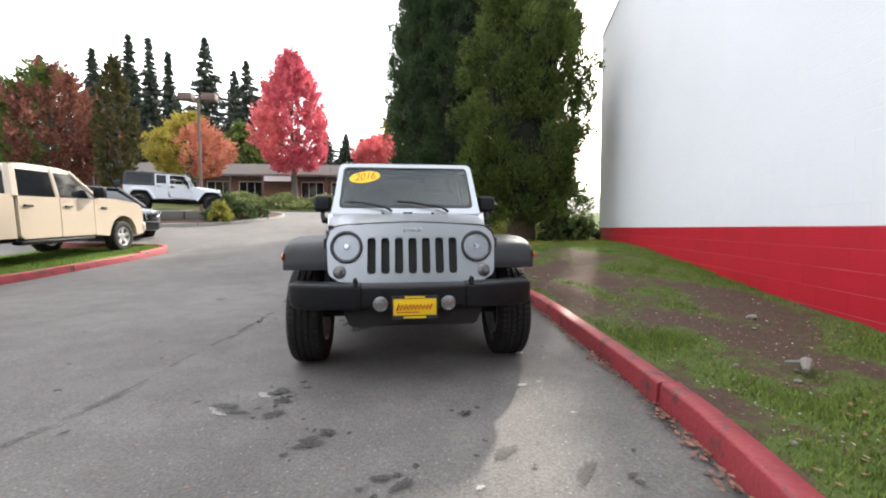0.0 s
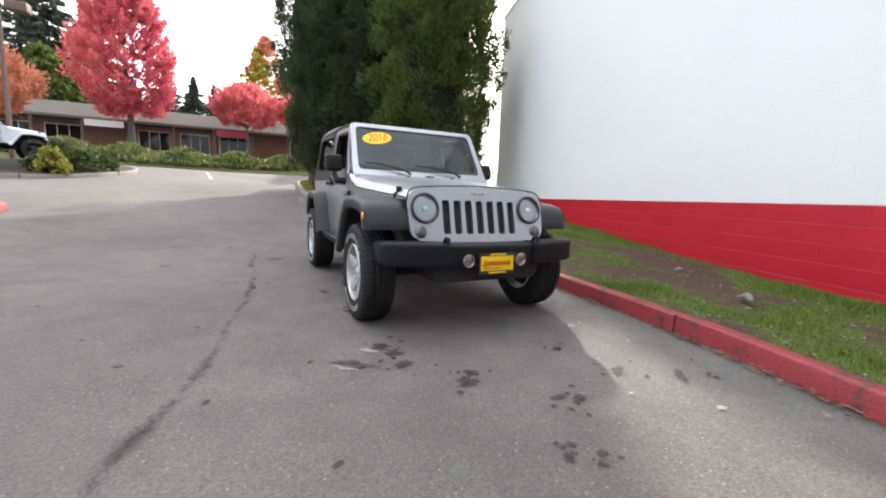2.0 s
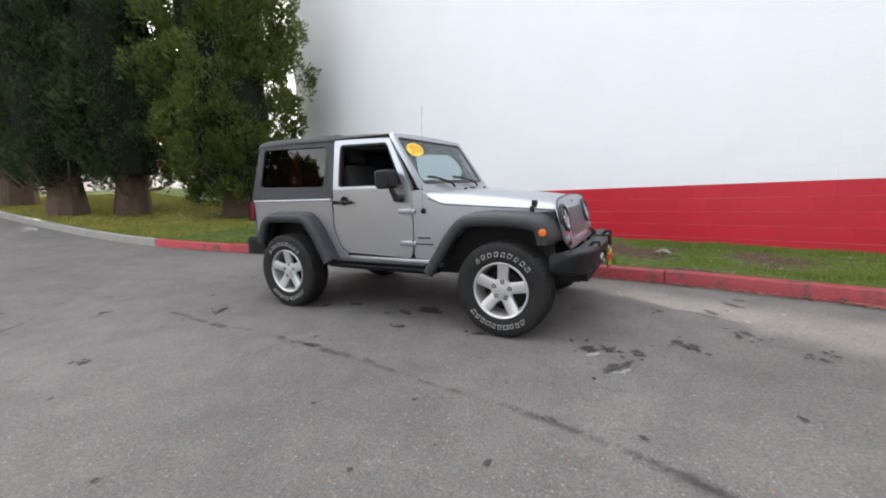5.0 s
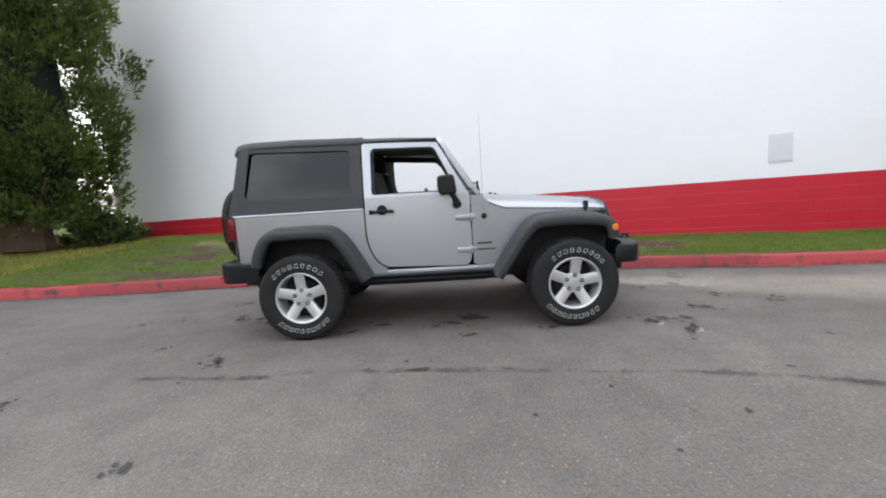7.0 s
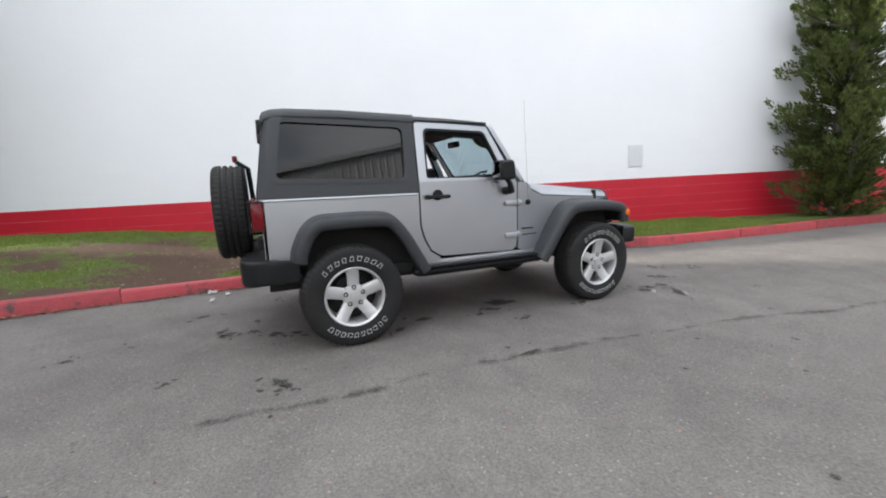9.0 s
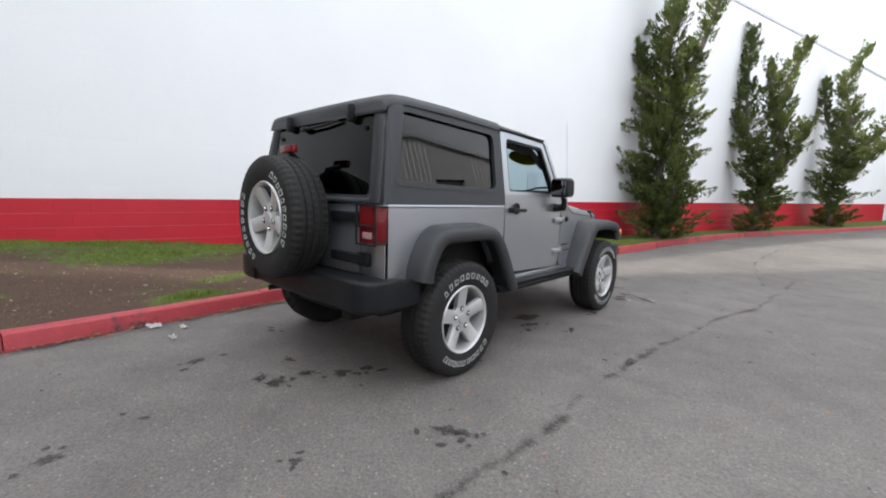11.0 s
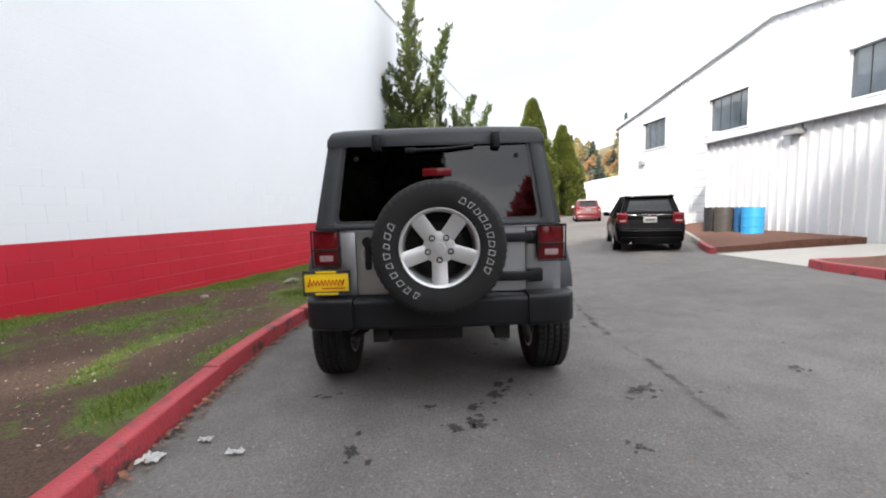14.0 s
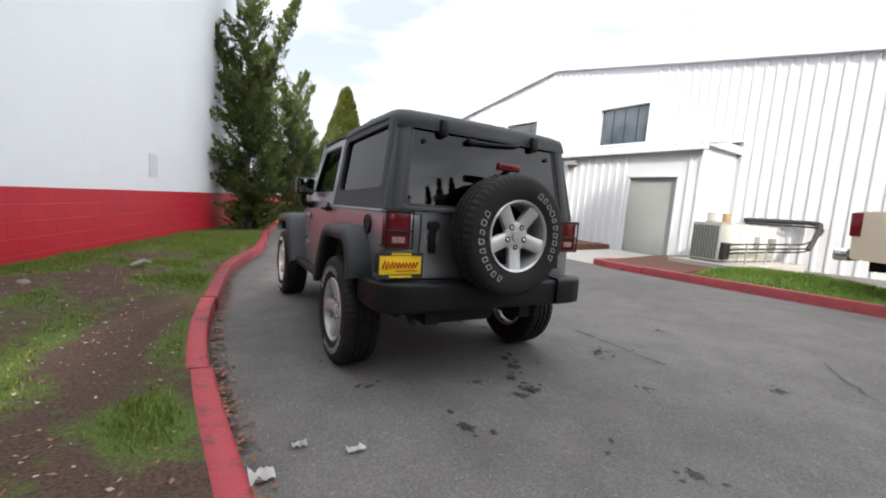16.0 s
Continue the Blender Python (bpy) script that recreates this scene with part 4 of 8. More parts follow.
        part("lens", slanted(turned([(-0.010, 0.094), (-0.024, 0.06), (-0.030, 0)], 28, "y", c), 0.942), LAMP_GLASS, lamp)
        part("bezel", slanted(turned([(0.0, 0.113), (-0.016, 0.115), (-0.025, 0.108), (-0.025, 0.099), (-0.008, 0.092)], 36, "y", c), 0.942), INK, lamp, "dark ring")
        c = (0.522 * s, -1.668, 0.765)
        part("turn_signal", slanted(turned([(0.02, 0.046), (-0.004, 0.046), (-0.012, 0.034), (-0.016, 0)], 24, "y", c), 0.765), SMOKED, root, "round smoked turn lamp")

    # front bumper
    xs_ = [-0.36, -0.2, 0, 0.2, 0.36]
    centre = part("front_bumper", bar_across(xs_, [-1.868, -1.885, -1.89, -1.885, -1.868], [0.535] * 5, [0.692] * 5, 0.16, -1, 0.03), TRIM, root, "black plastic bumper")
    for s in (-1, 1):
        xe = [0.362, 0.45, 0.62, 0.76, 0.82, 0.850, 0.858]
        rows_b = bar_across([s * x for x in xe], [-1.882, -1.888, -1.868, -1.825, -1.79, -1.755, -1.735], [0.532, 0.530, 0.530, 0.532, 0.535, 0.548, 0.57], [0.700, 0.704, 0.708, 0.708, 0.706, 0.698, 0.68], 0.15, -1, 0.032)
        part("bumper_end", rows_b, TRIM, centre)
        c = (0.228 * s, -1.893, 0.572)
        fog = part("fog_lamp", turned([(0.02, 0.050), (-0.003, 0.050), (-0.006, 0.043), (0.000, 0.039), (-0.004, 0.022), (-0.006, 0)], 26, "y", c), REFLECTOR, centre, "round fog lamp")
        part("tow_hook", tube([(0.395 * s, -1.80, 0.69), (0.395 * s, -1.84, 0.735), (0.395 * s, -1.88, 0.735), (0.395 * s, -1.885, 0.70)], 0.014), TRIM, centre)
    part("valance", prism(rounded([(-0.50, 0.545), (-0.44, 0.40), (0.44, 0.40), (0.50, 0.545)], 0.03, 3), -1.80, -1.66, "y"), DARK, root)
    # flares
    f_path = [(-0.50, 0.515), (-0.60, 0.66), (-0.74, 0.86), (-0.86, 0.975), (-1.0, 1.003), (-1.25, 1.003), (-1.46, 0.980), (-1.555, 0.935), (-1.60, 0.835), (-1.605, 0.775)]
    r_path = [(1.635, 0.70), (1.612, 0.80), (1.54, 0.935), (1.44, 1.005), (1.28, 1.014), (1.05, 1.014), (0.88, 0.990), (0.76, 0.87), (0.66, 0.70), (0.575, 0.545)]
    pair("front_flare", flare_mesh(f_path, (-1.212, 0.4), 0.55, 0.932), paint if stretch else FLARE, root, "black plastic wheel-arch flare", angle=50)
    pair("rear_flare", flare_mesh([(S(y), z) for y, z in r_path], (S(1.212), 0.4), 0.74, 0.932), paint if stretch else FLARE, root, "wheel-arch flare", angle=50)
    for s in (-1, 1):
        part("side_marker", turned([(0.0, 0.030), (0.010, 0.027), (0.013, 0.0)] if s > 0 else [(0.0, 0.030), (-0.010, 0.027), (-0.013, 0.0)], 18, "x", (0.931 * s, -1.555, 0.868)), LENS_AMBER, root, "amber side lamp")
        part("inner_arch", box(min(0.60 * s, 0.64 * s), max(0.60 * s, 0.64 * s), -1.58, -0.55, 0.55, 1.0), DARK, root)
        part("inner_arch", box(min(0.60 * s, 0.64 * s), max(0.60 * s, 0.64 * s), S(0.62), S(1.72), 0.45, 1.10), DARK, root)
        part("arch_roof", box(min(0.60 * s, 0.74 * s), max(0.60 * s, 0.74 * s), S(0.72), S(1.66), 0.965, 0.985), DARK, root)
        part("side_step", lofted([[(s * (0.80 + 0.06 * math.cos(a) * k), y, 0.50 + 0.042 * math.sin(a) * k) for a in np.linspace(0, 2 * math.pi, 10, endpoint=False)] for y, k in ((S(0.70), 0.6), (S(0.66), 1), (-0.56, 1), (-0.60, 0.6))]), TRIM, root, "black step bar")
        part("sill", box(min(0.66 * s, 0.770 * s), max(0.66 * s, 0.770 * s), -0.46, S(0.62), 0.44, 0.512, 0.015), TRIM, root)
        part("rocker", box(min(0.70 * s, 0.783 * s), max(0.70 * s, 0.783 * s), -0.60, S(0.64), 0.515, 0.580, 0.008), paint, root)
        part("step_tread", box(min(0.80 * s, 0.885 * s), max(0.80 * s, 0.885 * s), -0.50, S(0.60), 0.535, 0.552, 0.004), TRIM, root)
    # under the body
    part("engine_bay", box(-0.60, 0.60, -1.54, -0.47, 0.55, 1.03), DARK, root)
    part("floor_pan", box(-0.735, 0.735, -0.47, S(1.78), 0.50, 0.58), DARK, root)
    for s in (-1, 1):
        part("chassis_rail", box(0.40 * s - 0.05, 0.40 * s + 0.05, -1.75, S(1.80), 0.40, 0.52), DARK, root)
    for y in (-1.212, S(1.212)):
        ax = tube([(-0.72, y, 0.385), (0.72, y, 0.385)], 0.04)
        merged(ax, turned([(-0.12, 0.02), (-0.09, 0.10), (0.09, 0.10), (0.12, 0.02)], 16, "x", (0.12, y, 0.385)))
        part("axle", ax, DARK, root)
    part("muffler", moved(turned([(-0.25, 0.01), (-0.24, 0.09), (0.24, 0.09), (0.25, 0.01)], 16, "x"), pose(0.1, S(1.66), 0.46)), DARK, root)
    part("exhaust_tip", tube([(0.50, S(1.60), 0.46), (0.56, S(1.80), 0.45), (0.57, S(1.86), 0.445)], 0.022), DARK, root)

    # windscreen
    def rake(v):
        x, y, z = v
        s = (z - 1.205) / 0.53
        return (x * (1 - 0.055 * s), y + 0.345 * s, z)

    wo = rounded([(-0.748, 1.205), (0.748, 1.205), (0.745, 1.742), (-0.745, 1.742)], [0.02, 0.02, 0.06, 0.06], 4)
    wi = rounded([(-0.688, 1.258), (0.688, 1.258), (0.694, 1.704), (-0.694, 1.704)], [0.05, 0.05, 0.05, 0.05], 4)
    wf = part("windscreen_frame", framed(wo, wi, -0.448, -0.405, "y", lean=rake), paint, root, angle=40)
    part("glass_border", framed(wi, rounded([(-0.664, 1.292), (0.664, 1.292), (0.676, 1.690), (-0.676, 1.690)], 0.05, 4), -0.441, -0.436, "y", lean=rake), INK, wf, "black glass border")
    part("windscreen", prism(wi, -0.436, -0.432, "y", lean=rake), GLASS_CLEAR, wf, "clear windscreen glass")
    for (xa, xb) in ((-0.62, -0.15), (-0.10, 0.42)):
        w = tube([(xb, -0.46, 1.225), (xb - 0.06, -0.458, 1.262), (xb - 0.12, -0.44, 1.285)], 0.012)
        w = tube([(xb - 0.05, -0.46, 1.262), (xa + 0.15, -0.425, 1.318), (xa, -0.42, 1.326)], 0.011, bm=w)
        part("wiper", w, TRIM, root, "black wiper")
    if dressed:
        st = [(0.166 * math.cos(a) - 0.455, 0.064 * math.sin(a) + 1.595 + 0.020 * math.cos(a)) for a in np.linspace(0, 2 * math.pi, 32, endpoint=False)]
        sticker = part("year_sticker", prism(st, -0.4385, -0.4365, "y", lean=rake), YELLOW, wf, "yellow oval sticker with the year")
        cu = bpy.data.curves.new("year", "FONT")
        cu.body, cu.size, cu.align_x, cu.align_y, cu.extrude, cu.shear = "2016", 0.112, "CENTER", "CENTER", 0.0004, 0.25
        tx = bpy.data.objects.new("year", cu)
        me = bpy.data.meshes.new_from_object(tx)
        me.transform(pose(-0.455, -0.4402, 1.597, 90, 0, 0) @ pose(0, 0, 0, 0, 0, 7))
        for v in me.vertices:
            v.co = rake(v.co)
        me.materials.append(ORANGE_INK)
        o = new("digits", me)
        o.parent = sticker
    # hardtop
    side_o = rounded([(0.615, 1.152), (0.615, 1.742), (1.715, 1.768), (1.822, 1.152)], [0.004, 0.01, 0.05, 0.004], 4)
    side_i = rounded([(0.722, 1.268), (0.708, 1.672), (1.632, 1.700), (1.690, 1.290)], 0.055, 4)
    ho, hi = [(S(y), z) for y, z in side_o], [(S(y), z) for y, z in side_i]
    bead = rounded([(0.690, 1.235), (0.676, 1.705), (1.665, 1.733), (1.726, 1.257)], 0.07, 4)
    tops = pair("hardtop_side", framed(ho, hi, 0.735, 0.787, "x", lean=tumble), HARDTOP, root, "black textured hardtop", angle=40)
    for top, (b, s), (b2, s2) in zip(tops, both(prism(hi, 0.762, 0.767, "x", lean=tumble)), both(framed([(S(y), z) for y, z in bead], hi, 0.780, 0.791, "x", lean=tumble))):
        part("quarter_glass", b, GLASS_DARK, top, "dark tinted side glass")
        part("glass_moulding", b2, HARDTOP, top)
    if stretch:
        e = 0.605 + stretch
        back = pair("rear_door", prism([(0.615, 1.238), (e, 1.238), (e, 0.80), (e - 0.10, 0.66), (e - 0.16, 0.60), (0.615, 0.60)], 0.738, 0.788, "x", lean=tumble), paint, root)
        ro, ri = [(0.615, 1.238), (0.615, 1.722), (e, 1.730), (e, 1.238)], [(0.675, 1.27), (0.675, 1.665), (e - 0.06, 1.67), (e - 0.06, 1.27)]
        for d, (b, _), (g, _) in zip(back, both(framed(ro, ri, 0.738, 0.788, "x", lean=tumble)), both(prism(ri, 0.760, 0.766, "x", lean=tumble))):
            part("window_frame", b, paint, d)
            part("pane", g, GLASS_DARK, d, "dark glass")
    rows = []
    for y, zt in ((-0.10, 1.735), (-0.06, 1.750), (0.25, 1.768), (0.6, 1.780), (0.61, 1.790), (S(1.2), 1.808), (S(1.58), 1.806), (S(1.68), 1.796), (S(1.735), 1.775), (S(1.750), 1.745)):
        w = 0.702 if y < 0.605 else 0.706
        ze = zt - (0.035 if y < 0.605 else 0.050)
        half = [(w - 0.002, ze - 0.02), (w - 0.004, ze), (w - 0.03, zt - 0.012), (w - 0.10, zt - 0.003), (0.35, zt + 0.004), (0, zt + 0.006)]
        rows.append([(x, y, z) for x, z in half] + [(-x, y, z) for x, z in half[-2::-1]] + [(-w + 0.05, y, ze - 0.02), (w - 0.05, y, ze - 0.02)])
    part("roof", lofted(rows), HARDTOP, root, "black textured roof panels", angle=50)
    part("roof_seam", box(-0.66, 0.66, 0.600, 0.610, 1.770, 1.783), DARK, root)
    part("drip_rail", tube([(0.703, 0.60, 1.737), (0.703, -0.07, 1.724)], 0.008), HARDTOP, root)
    part("drip_rail", tube([(-0.703, 0.60, 1.737), (-0.703, -0.07, 1.724)], 0.008), HARDTOP, root)

    # back of the hardtop and tailgate
    def back(v):
        x, y, z = v
        k = max(0.0, z - 1.15)
        return (x * (1 - 0.20 * k), y - 0.165 * k, z)

    bi = rounded([(-0.668, 1.180), (0.668, 1.180), (0.674, 1.722), (-0.674, 1.722)], [0.04, 0.04, 0.06, 0.06], 4)
    yb = S(1.80)
    def inset(d):
        return rounded([(-0.786 + d, 1.152), (0.786 - d, 1.152), (0.800 - d, 1.775 - d), (-0.800 + d, 1.775 - d)], [0.004, 0.004, 0.07, 0.07], 4)

    rings = [[back((x, yb + dy, z)) for x, z in ring] for ring, dy in ((bi, -0.03), (bi, 0.026), (rounded([(-0.678, 1.168), (0.678, 1.168), (0.684, 1.734), (-0.684, 1.734)], [0.04, 0.04, 0.06, 0.06], 4), 0.034), (inset(0.060), 0.030), (inset(0.030), 0.020), (inset(0.010), -0.002), (inset(0.0), -0.035), (inset(0.0), -0.09))]
    rear = part("hardtop_back", lofted(rings, cap=False), HARDTOP, root, "black hardtop back frame", angle=60)
    part("rear_glass", prism(bi, yb + 0.010, yb + 0.016, "y", lean=back), GLASS_REAR, rear, "dark tinted rear glass")
    part("glass_seal", framed(bi, rounded([(-0.648, 1.198), (0.648, 1.198), (0.654, 1.704), (-0.654, 1.704)], [0.04, 0.04, 0.05, 0.05], 4), yb + 0.017, yb + 0.021, "y", lean=back), INK, rear)
    for s in (-1, 1):
        hb = box(0.386 * s - 0.028, 0.386 * s + 0.028, yb - 0.075, yb - 0.020, 1.645, 1.752, 0.012)
        part("glass_hinge", hb, TRIM, rear, "black glass hinge")
        part("glass_stop", turned([(0, 0.016), (0.012, 0.014), (0.014, 0)], 12, "y", (0.52 * s, yb - 0.055, 1.60)), TRIM, rear)
    w = box(0.13, 0.20, yb - 0.06, yb - 0.02, 1.625, 1.66, 0.01)
    w = tube([(0.17, yb - 0.03, 1.642), (-0.05, yb - 0.035, 1.648), (-0.245, yb - 0.045, 1.665)], 0.010, bm=w)
    part("rear_wiper", w, TRIM, rear)
    gate = part("tailgate", prism(rounded([(-0.556, 0.722), (0.530, 0.722), (0.530, 1.146), (-0.556, 1.146)], 0.015, 3), yb - 0.02, yb + 0.012, "y"), paint, root)
    part("body_back", box(-0.735, 0.735, yb - 0.06, yb - 0.022, 0.60, 1.146), paint, root)
    for s in (-1, 1):
        x0, x1 = (0.537, 0.785) if s > 0 else (-0.785, -0.563)
        part("corner_panel", box(x0, x1, yb - 0.022, yb + 0.008, 0.70, 1.147, 0.006), paint, root)
    cup = turned([(0.0, 0.052), (0.006, 0.052), (0.006, 0.044), (-0.008, 0.03), (-0.010, 0)], 22, "y", (0.455, yb + 0.012, 0.985))
    part("handle_cup", cup, ALLOY, gate)
    hd = box(0.435, 0.475, yb + 0.012, yb + 0.055, 0.885, 1.075, 0.014)
    merged(hd, turned([(0.0, 0.035), (0.05, 0.032), (0.055, 0)], 18, "y", (0.455, yb + 0.012, 1.065)))
    part("tailgate_handle", hd, TRIM, gate, "black tailgate handle")
    for z in (1.066, 0.818):
        hg = box(-0.665, -0.565, yb + 0.006, yb + 0.042, z - 0.042, z + 0.042, 0.01)
        hg = box(-0.60, -0.30, yb + 0.010, yb + 0.055, z - 0.030, z + 0.030, 0.01, bm=hg)
        part("gate_hinge", hg, TRIM, gate, "black tailgate hinge")
    for s in (-1, 1):
        part("belt_lip", tube([(s * 0.779, S(0.63), 1.139), (s * 0.779, yb - 0.01, 1.139)], 0.0125, 8), paint, root)
    part("belt_lip", tube([(-0.775, yb + 0.004, 1.139), (0.775, yb + 0.004, 1.139)], 0.0125, 8), paint, root)
    # lamps
    for s in (-1, 1):
        x0, x1 = (0.628, 0.792) if s > 0 else (-0.792, -0.628)
        lamp = part("tail_lamp", box(x0, x1, yb - 0.01, yb + 0.075, 0.922, 1.142, 0.014), LENS_RED, root, "red tail lamp with a black guard")
        part("reverse_lens", box(x0 + 0.040, x1 - 0.040, yb + 0.070, yb + 0.079, 0.952, 0.990, 0.004), REVERSE, lamp)
        sx = (x1 if s > 0 else x0) + s * 0.006
        y = yb + 0.086
        bars = [((x0 - 0.006, y, z), (x1 + 0.006, y, z)) for z in (0.920, 1.025, 1.143)] + [((x, y, 0.915), (x, y, 1.148)) for x in (x0 - 0.004, x1 + 0.004)] + [((sx, y, z), (sx, yb, z)) for z in (0.93, 1.135)]
        for a, b in bars:
            part("guard_bar", tube([a, b], 0.006), TRIM, lamp)
    # rear bumper
    xs_ = [-0.54, -0.3, 0, 0.3, 0.54]
    rb = part("rear_bumper", bar_across(xs_, [yb + 0.165, yb + 0.175, yb + 0.178, yb + 0.175, yb + 0.165], [0.528] * 5, [0.712] * 5, 0.19, 1, 0.03), TRIM, root, "black plastic rear bumper")
    for s in (-1, 1):
        xe = [0.542, 0.68, 0.78, 0.83, 0.850, 0.856]
        part("bumper_end", bar_across([s * x for x in xe], [yb + 0.185, yb + 0.185, yb + 0.165, yb + 0.12, yb + 0.06, yb - 0.01], [0.530, 0.530, 0.532, 0.54, 0.548, 0.56], [0.724, 0.724, 0.722, 0.72, 0.716, 0.70], 0.20, 1, 0.03), TRIM, rb)
        bx = 0.84 * s
        part("bumper_wrap", box(min(bx, bx - s * 0.06), max(bx, bx - s * 0.06), yb - 0.17, yb + 0.02, 0.555, 0.705, 0.02), TRIM, rb)
    # interior
    for s in (-1, 1):
        seat = part("front_seat", box(0.38 * s - 0.24, 0.38 * s + 0.24, -0.05, 0.46, 0.78, 0.93, 0.05, 3), SEAT, root, "dark cloth seat")
        part("seat_back", moved(box(-0.24, 0.24, -0.07, 0.07, 0.0, 0.62, 0.055, 3), pose(0.38 * s, 0.44, 0.88, -14)), SEAT, seat)
        part("headrest", moved(box(-0.13, 0.13, -0.05, 0.05, 0.0, 0.19, 0.04, 3), pose(0.38 * s, 0.60, 1.50, -8)), SEAT, seat)
        bar = tube([(0.60 * s, S(1.60), 0.70), (0.60 * s, S(1.52), 1.45), (0.58 * s, S(1.30), 1.66), (0.58 * s, 0.62, 1.675), (0.60 * s, -0.02, 1.63), (0.66 * s, -0.16, 1.50)], 0.032)
        bar = tube([(0.66 * s, 0.66, 0.70), (0.62 * s, 0.64, 1.45), (0.56 * s, 0.62, 1.675)], 0.036, bm=bar)
        part("roll_bar", bar, SEAT, root, "padded black roll bar")
    part("roll_bar_cross", tube([(-0.56, 0.62, 1.675), (0.56, 0.62, 1.675)], 0.034), SEAT, root)
    rs = part("rear_seat", box(-0.46, 0.46, S(0.85), S(1.20), 0.72, 0.88, 0.05, 3), SEAT, root)
    part("seat_back", moved(box(-0.46, 0.46, -0.06, 0.06, 0, 0.55, 0.05, 3), pose(0, S(1.24), 0.84, -10)), SEAT, rs)
    dash = part("dashboard", box(-0.70, 0.70, -0.40, -0.16, 0.90, 1.195, 0.06, 3), SEAT, root)
    part("steering_wheel", moved(turned([(-0.014, 0.185), (0.0, 0.199), (0.014, 0.185), (0.0, 0.171), (-0.014, 0.185)], 28, "y"), pose(0.38, 0.05, 1.13, -22)), SEAT, dash)
    part("column", tube([(0.38, -0.25, 1.05), (0.38, 0.05, 1.13)], 0.03), SEAT, dash)
    part("mirror_inside", box(-0.12, 0.12, -0.10, -0.07, 1.575, 1.635, 0.012), TRIM, root, "interior mirror")
    # mirrors, aerial, badges
    for s in (-1, 1):
        prof = rounded([(-0.225, 1.232), (-0.070, 1.225), (-0.062, 1.395), (-0.205, 1.402)], 0.035, 4)
        mb = lofted([[(s * x, -0.145 + (y + 0.145) * k, 1.315 + (z - 1.315) * k) for y, z in prof] for x, k in ((0.800, 0.80), (0.815, 0.97), (0.88, 1.0), (0.945, 0.97), (0.962, 0.78))])
        mirror = part("door_mirror", mb, TRIM, root, "black door mirror")
        part("mirror_arm", tube([(s * 0.78, -0.215, 1.135), (s * 0.86, -0.225, 1.14), (s * 0.88, -0.20, 1.20), (s * 0.87, -0.17, 1.25)], 0.022, radii=[0.04, 0.036, 0.024, 0.024]), TRIM, mirror)
        part("mirror_glass", box(min(0.815 * s, 0.945 * s), max(0.815 * s, 0.945 * s), -0.064, -0.060, 1.25, 1.38, 0.002), MIRROR, mirror)
    part("fuel_cap", turned([(0.0, 0.068), (0.012, 0.066), (0.014, 0.05), (0.008, 0.045), (0.008, 0)], 24, "x", (0.785, S(1.527), 1.043)), TRIM, root, "black fuel filler")
    if dressed:
        an = turned([(0.0, 0.026), (-0.012, 0.024), (-0.02, 0.012), (-0.02, 0)], 16, "x", (-0.785, -0.455, 1.022))
        tube([(-0.795, -0.455, 1.03), (-0.79, -0.45, 1.12), (-0.73, -0.45, 1.93)], 0.0009, 6, bm=an)
        part("aerial", an, TRIM, root, "thin black aerial")
        for s in (-1, 1):
            x = 0.787 * s
            bb = box(min(x - 0.004 * s, x + 0.004 * s), max(x - 0.004 * s, x + 0.004 * s), -0.515, -0.385, 0.772, 0.788, 0.002)
            part("badge", bb, INK, root, "dark badge bar")
            bb = box(min(x - 0.004 * s, x + 0.004 * s), max(x - 0.004 * s, x + 0.004 * s), -0.545, -0.365, 0.718, 0.730, 0.002)
            part("badge", bb, INK, root, "dark badge bar")
    # wheels
    meshes = wheel_meshes(0.392, 0.127, 0.232, rims)
    for y in (-1.212, S(1.212)):
        add_wheel(root, pose(0.80, y, 0.392, 17 * y), meshes, None)
        add_wheel(root, pose(-0.80, y, 0.392, 0, 0, 180) @ pose(0, 0, 0, 2 if y > 0 else -6), meshes, None)
    add_wheel(root, pose(0.0, yb + 0.225, 1.035, 0, 0, 90) @ pose(0, 0, 0, 108), meshes, None, "spare_wheel")
    part("spare_carrier", box(-0.10, 0.10, yb + 0.01, yb + 0.15, 0.94, 1.13, 0.02), TRIM, root)
    bl = part("brake_lamp", box(-0.088, 0.088, yb + 0.15, yb + 0.185, 1.452, 1.502, 0.008), LENS_RED, root, "high red brake lamp")
    part("lamp_arm", tube([(0, yb + 0.06, 1.15), (0, yb + 0.075, 1.40), (0, yb + 0.16, 1.455)], 0.02), TRIM, bl)
    # plates with script bars
    if dressed:
        def plate(c, w, h, ydir, nm):
            x, y, z = c
            p = part(nm, box(x - w / 2, x + w / 2, y - 0.004, y + 0.004, z - h / 2, z + h / 2, 0.003), YELLOW, root, "yellow dealer plate with red script")
            f = y + 0.006 * ydir
            fr = framed([(x - w / 2 - 0.004, z - h / 2 - 0.004), (x + w / 2 + 0.004, z - h / 2 - 0.004), (x + w / 2 + 0.004, z + h / 2 + 0.004), (x - w / 2 - 0.004, z + h / 2 + 0.004)], [(x - w / 2 + 0.006, z - h / 2 + 0.022), (x + w / 2 - 0.006, z - h / 2 + 0.022), (x + w / 2 - 0.006, z + h / 2 - 0.016), (x - w / 2 + 0.006, z + h / 2 - 0.016)], min(y, f + 0.002 * ydir), max(y, f + 0.002 * ydir), "y")
            part("plate_frame", fr, INK, p, "dark plate frame")
            for zz, ww in ((z + h / 2 - 0.006, 0.45), (z - h / 2 + 0.009, 0.5)):
                part("frame_band", box(x - w * ww / 2, x + w * ww / 2, min(f, f + 0.004 * ydir), max(f, f + 0.004 * ydir), zz - 0.006, zz + 0.006), YELLOW, p)
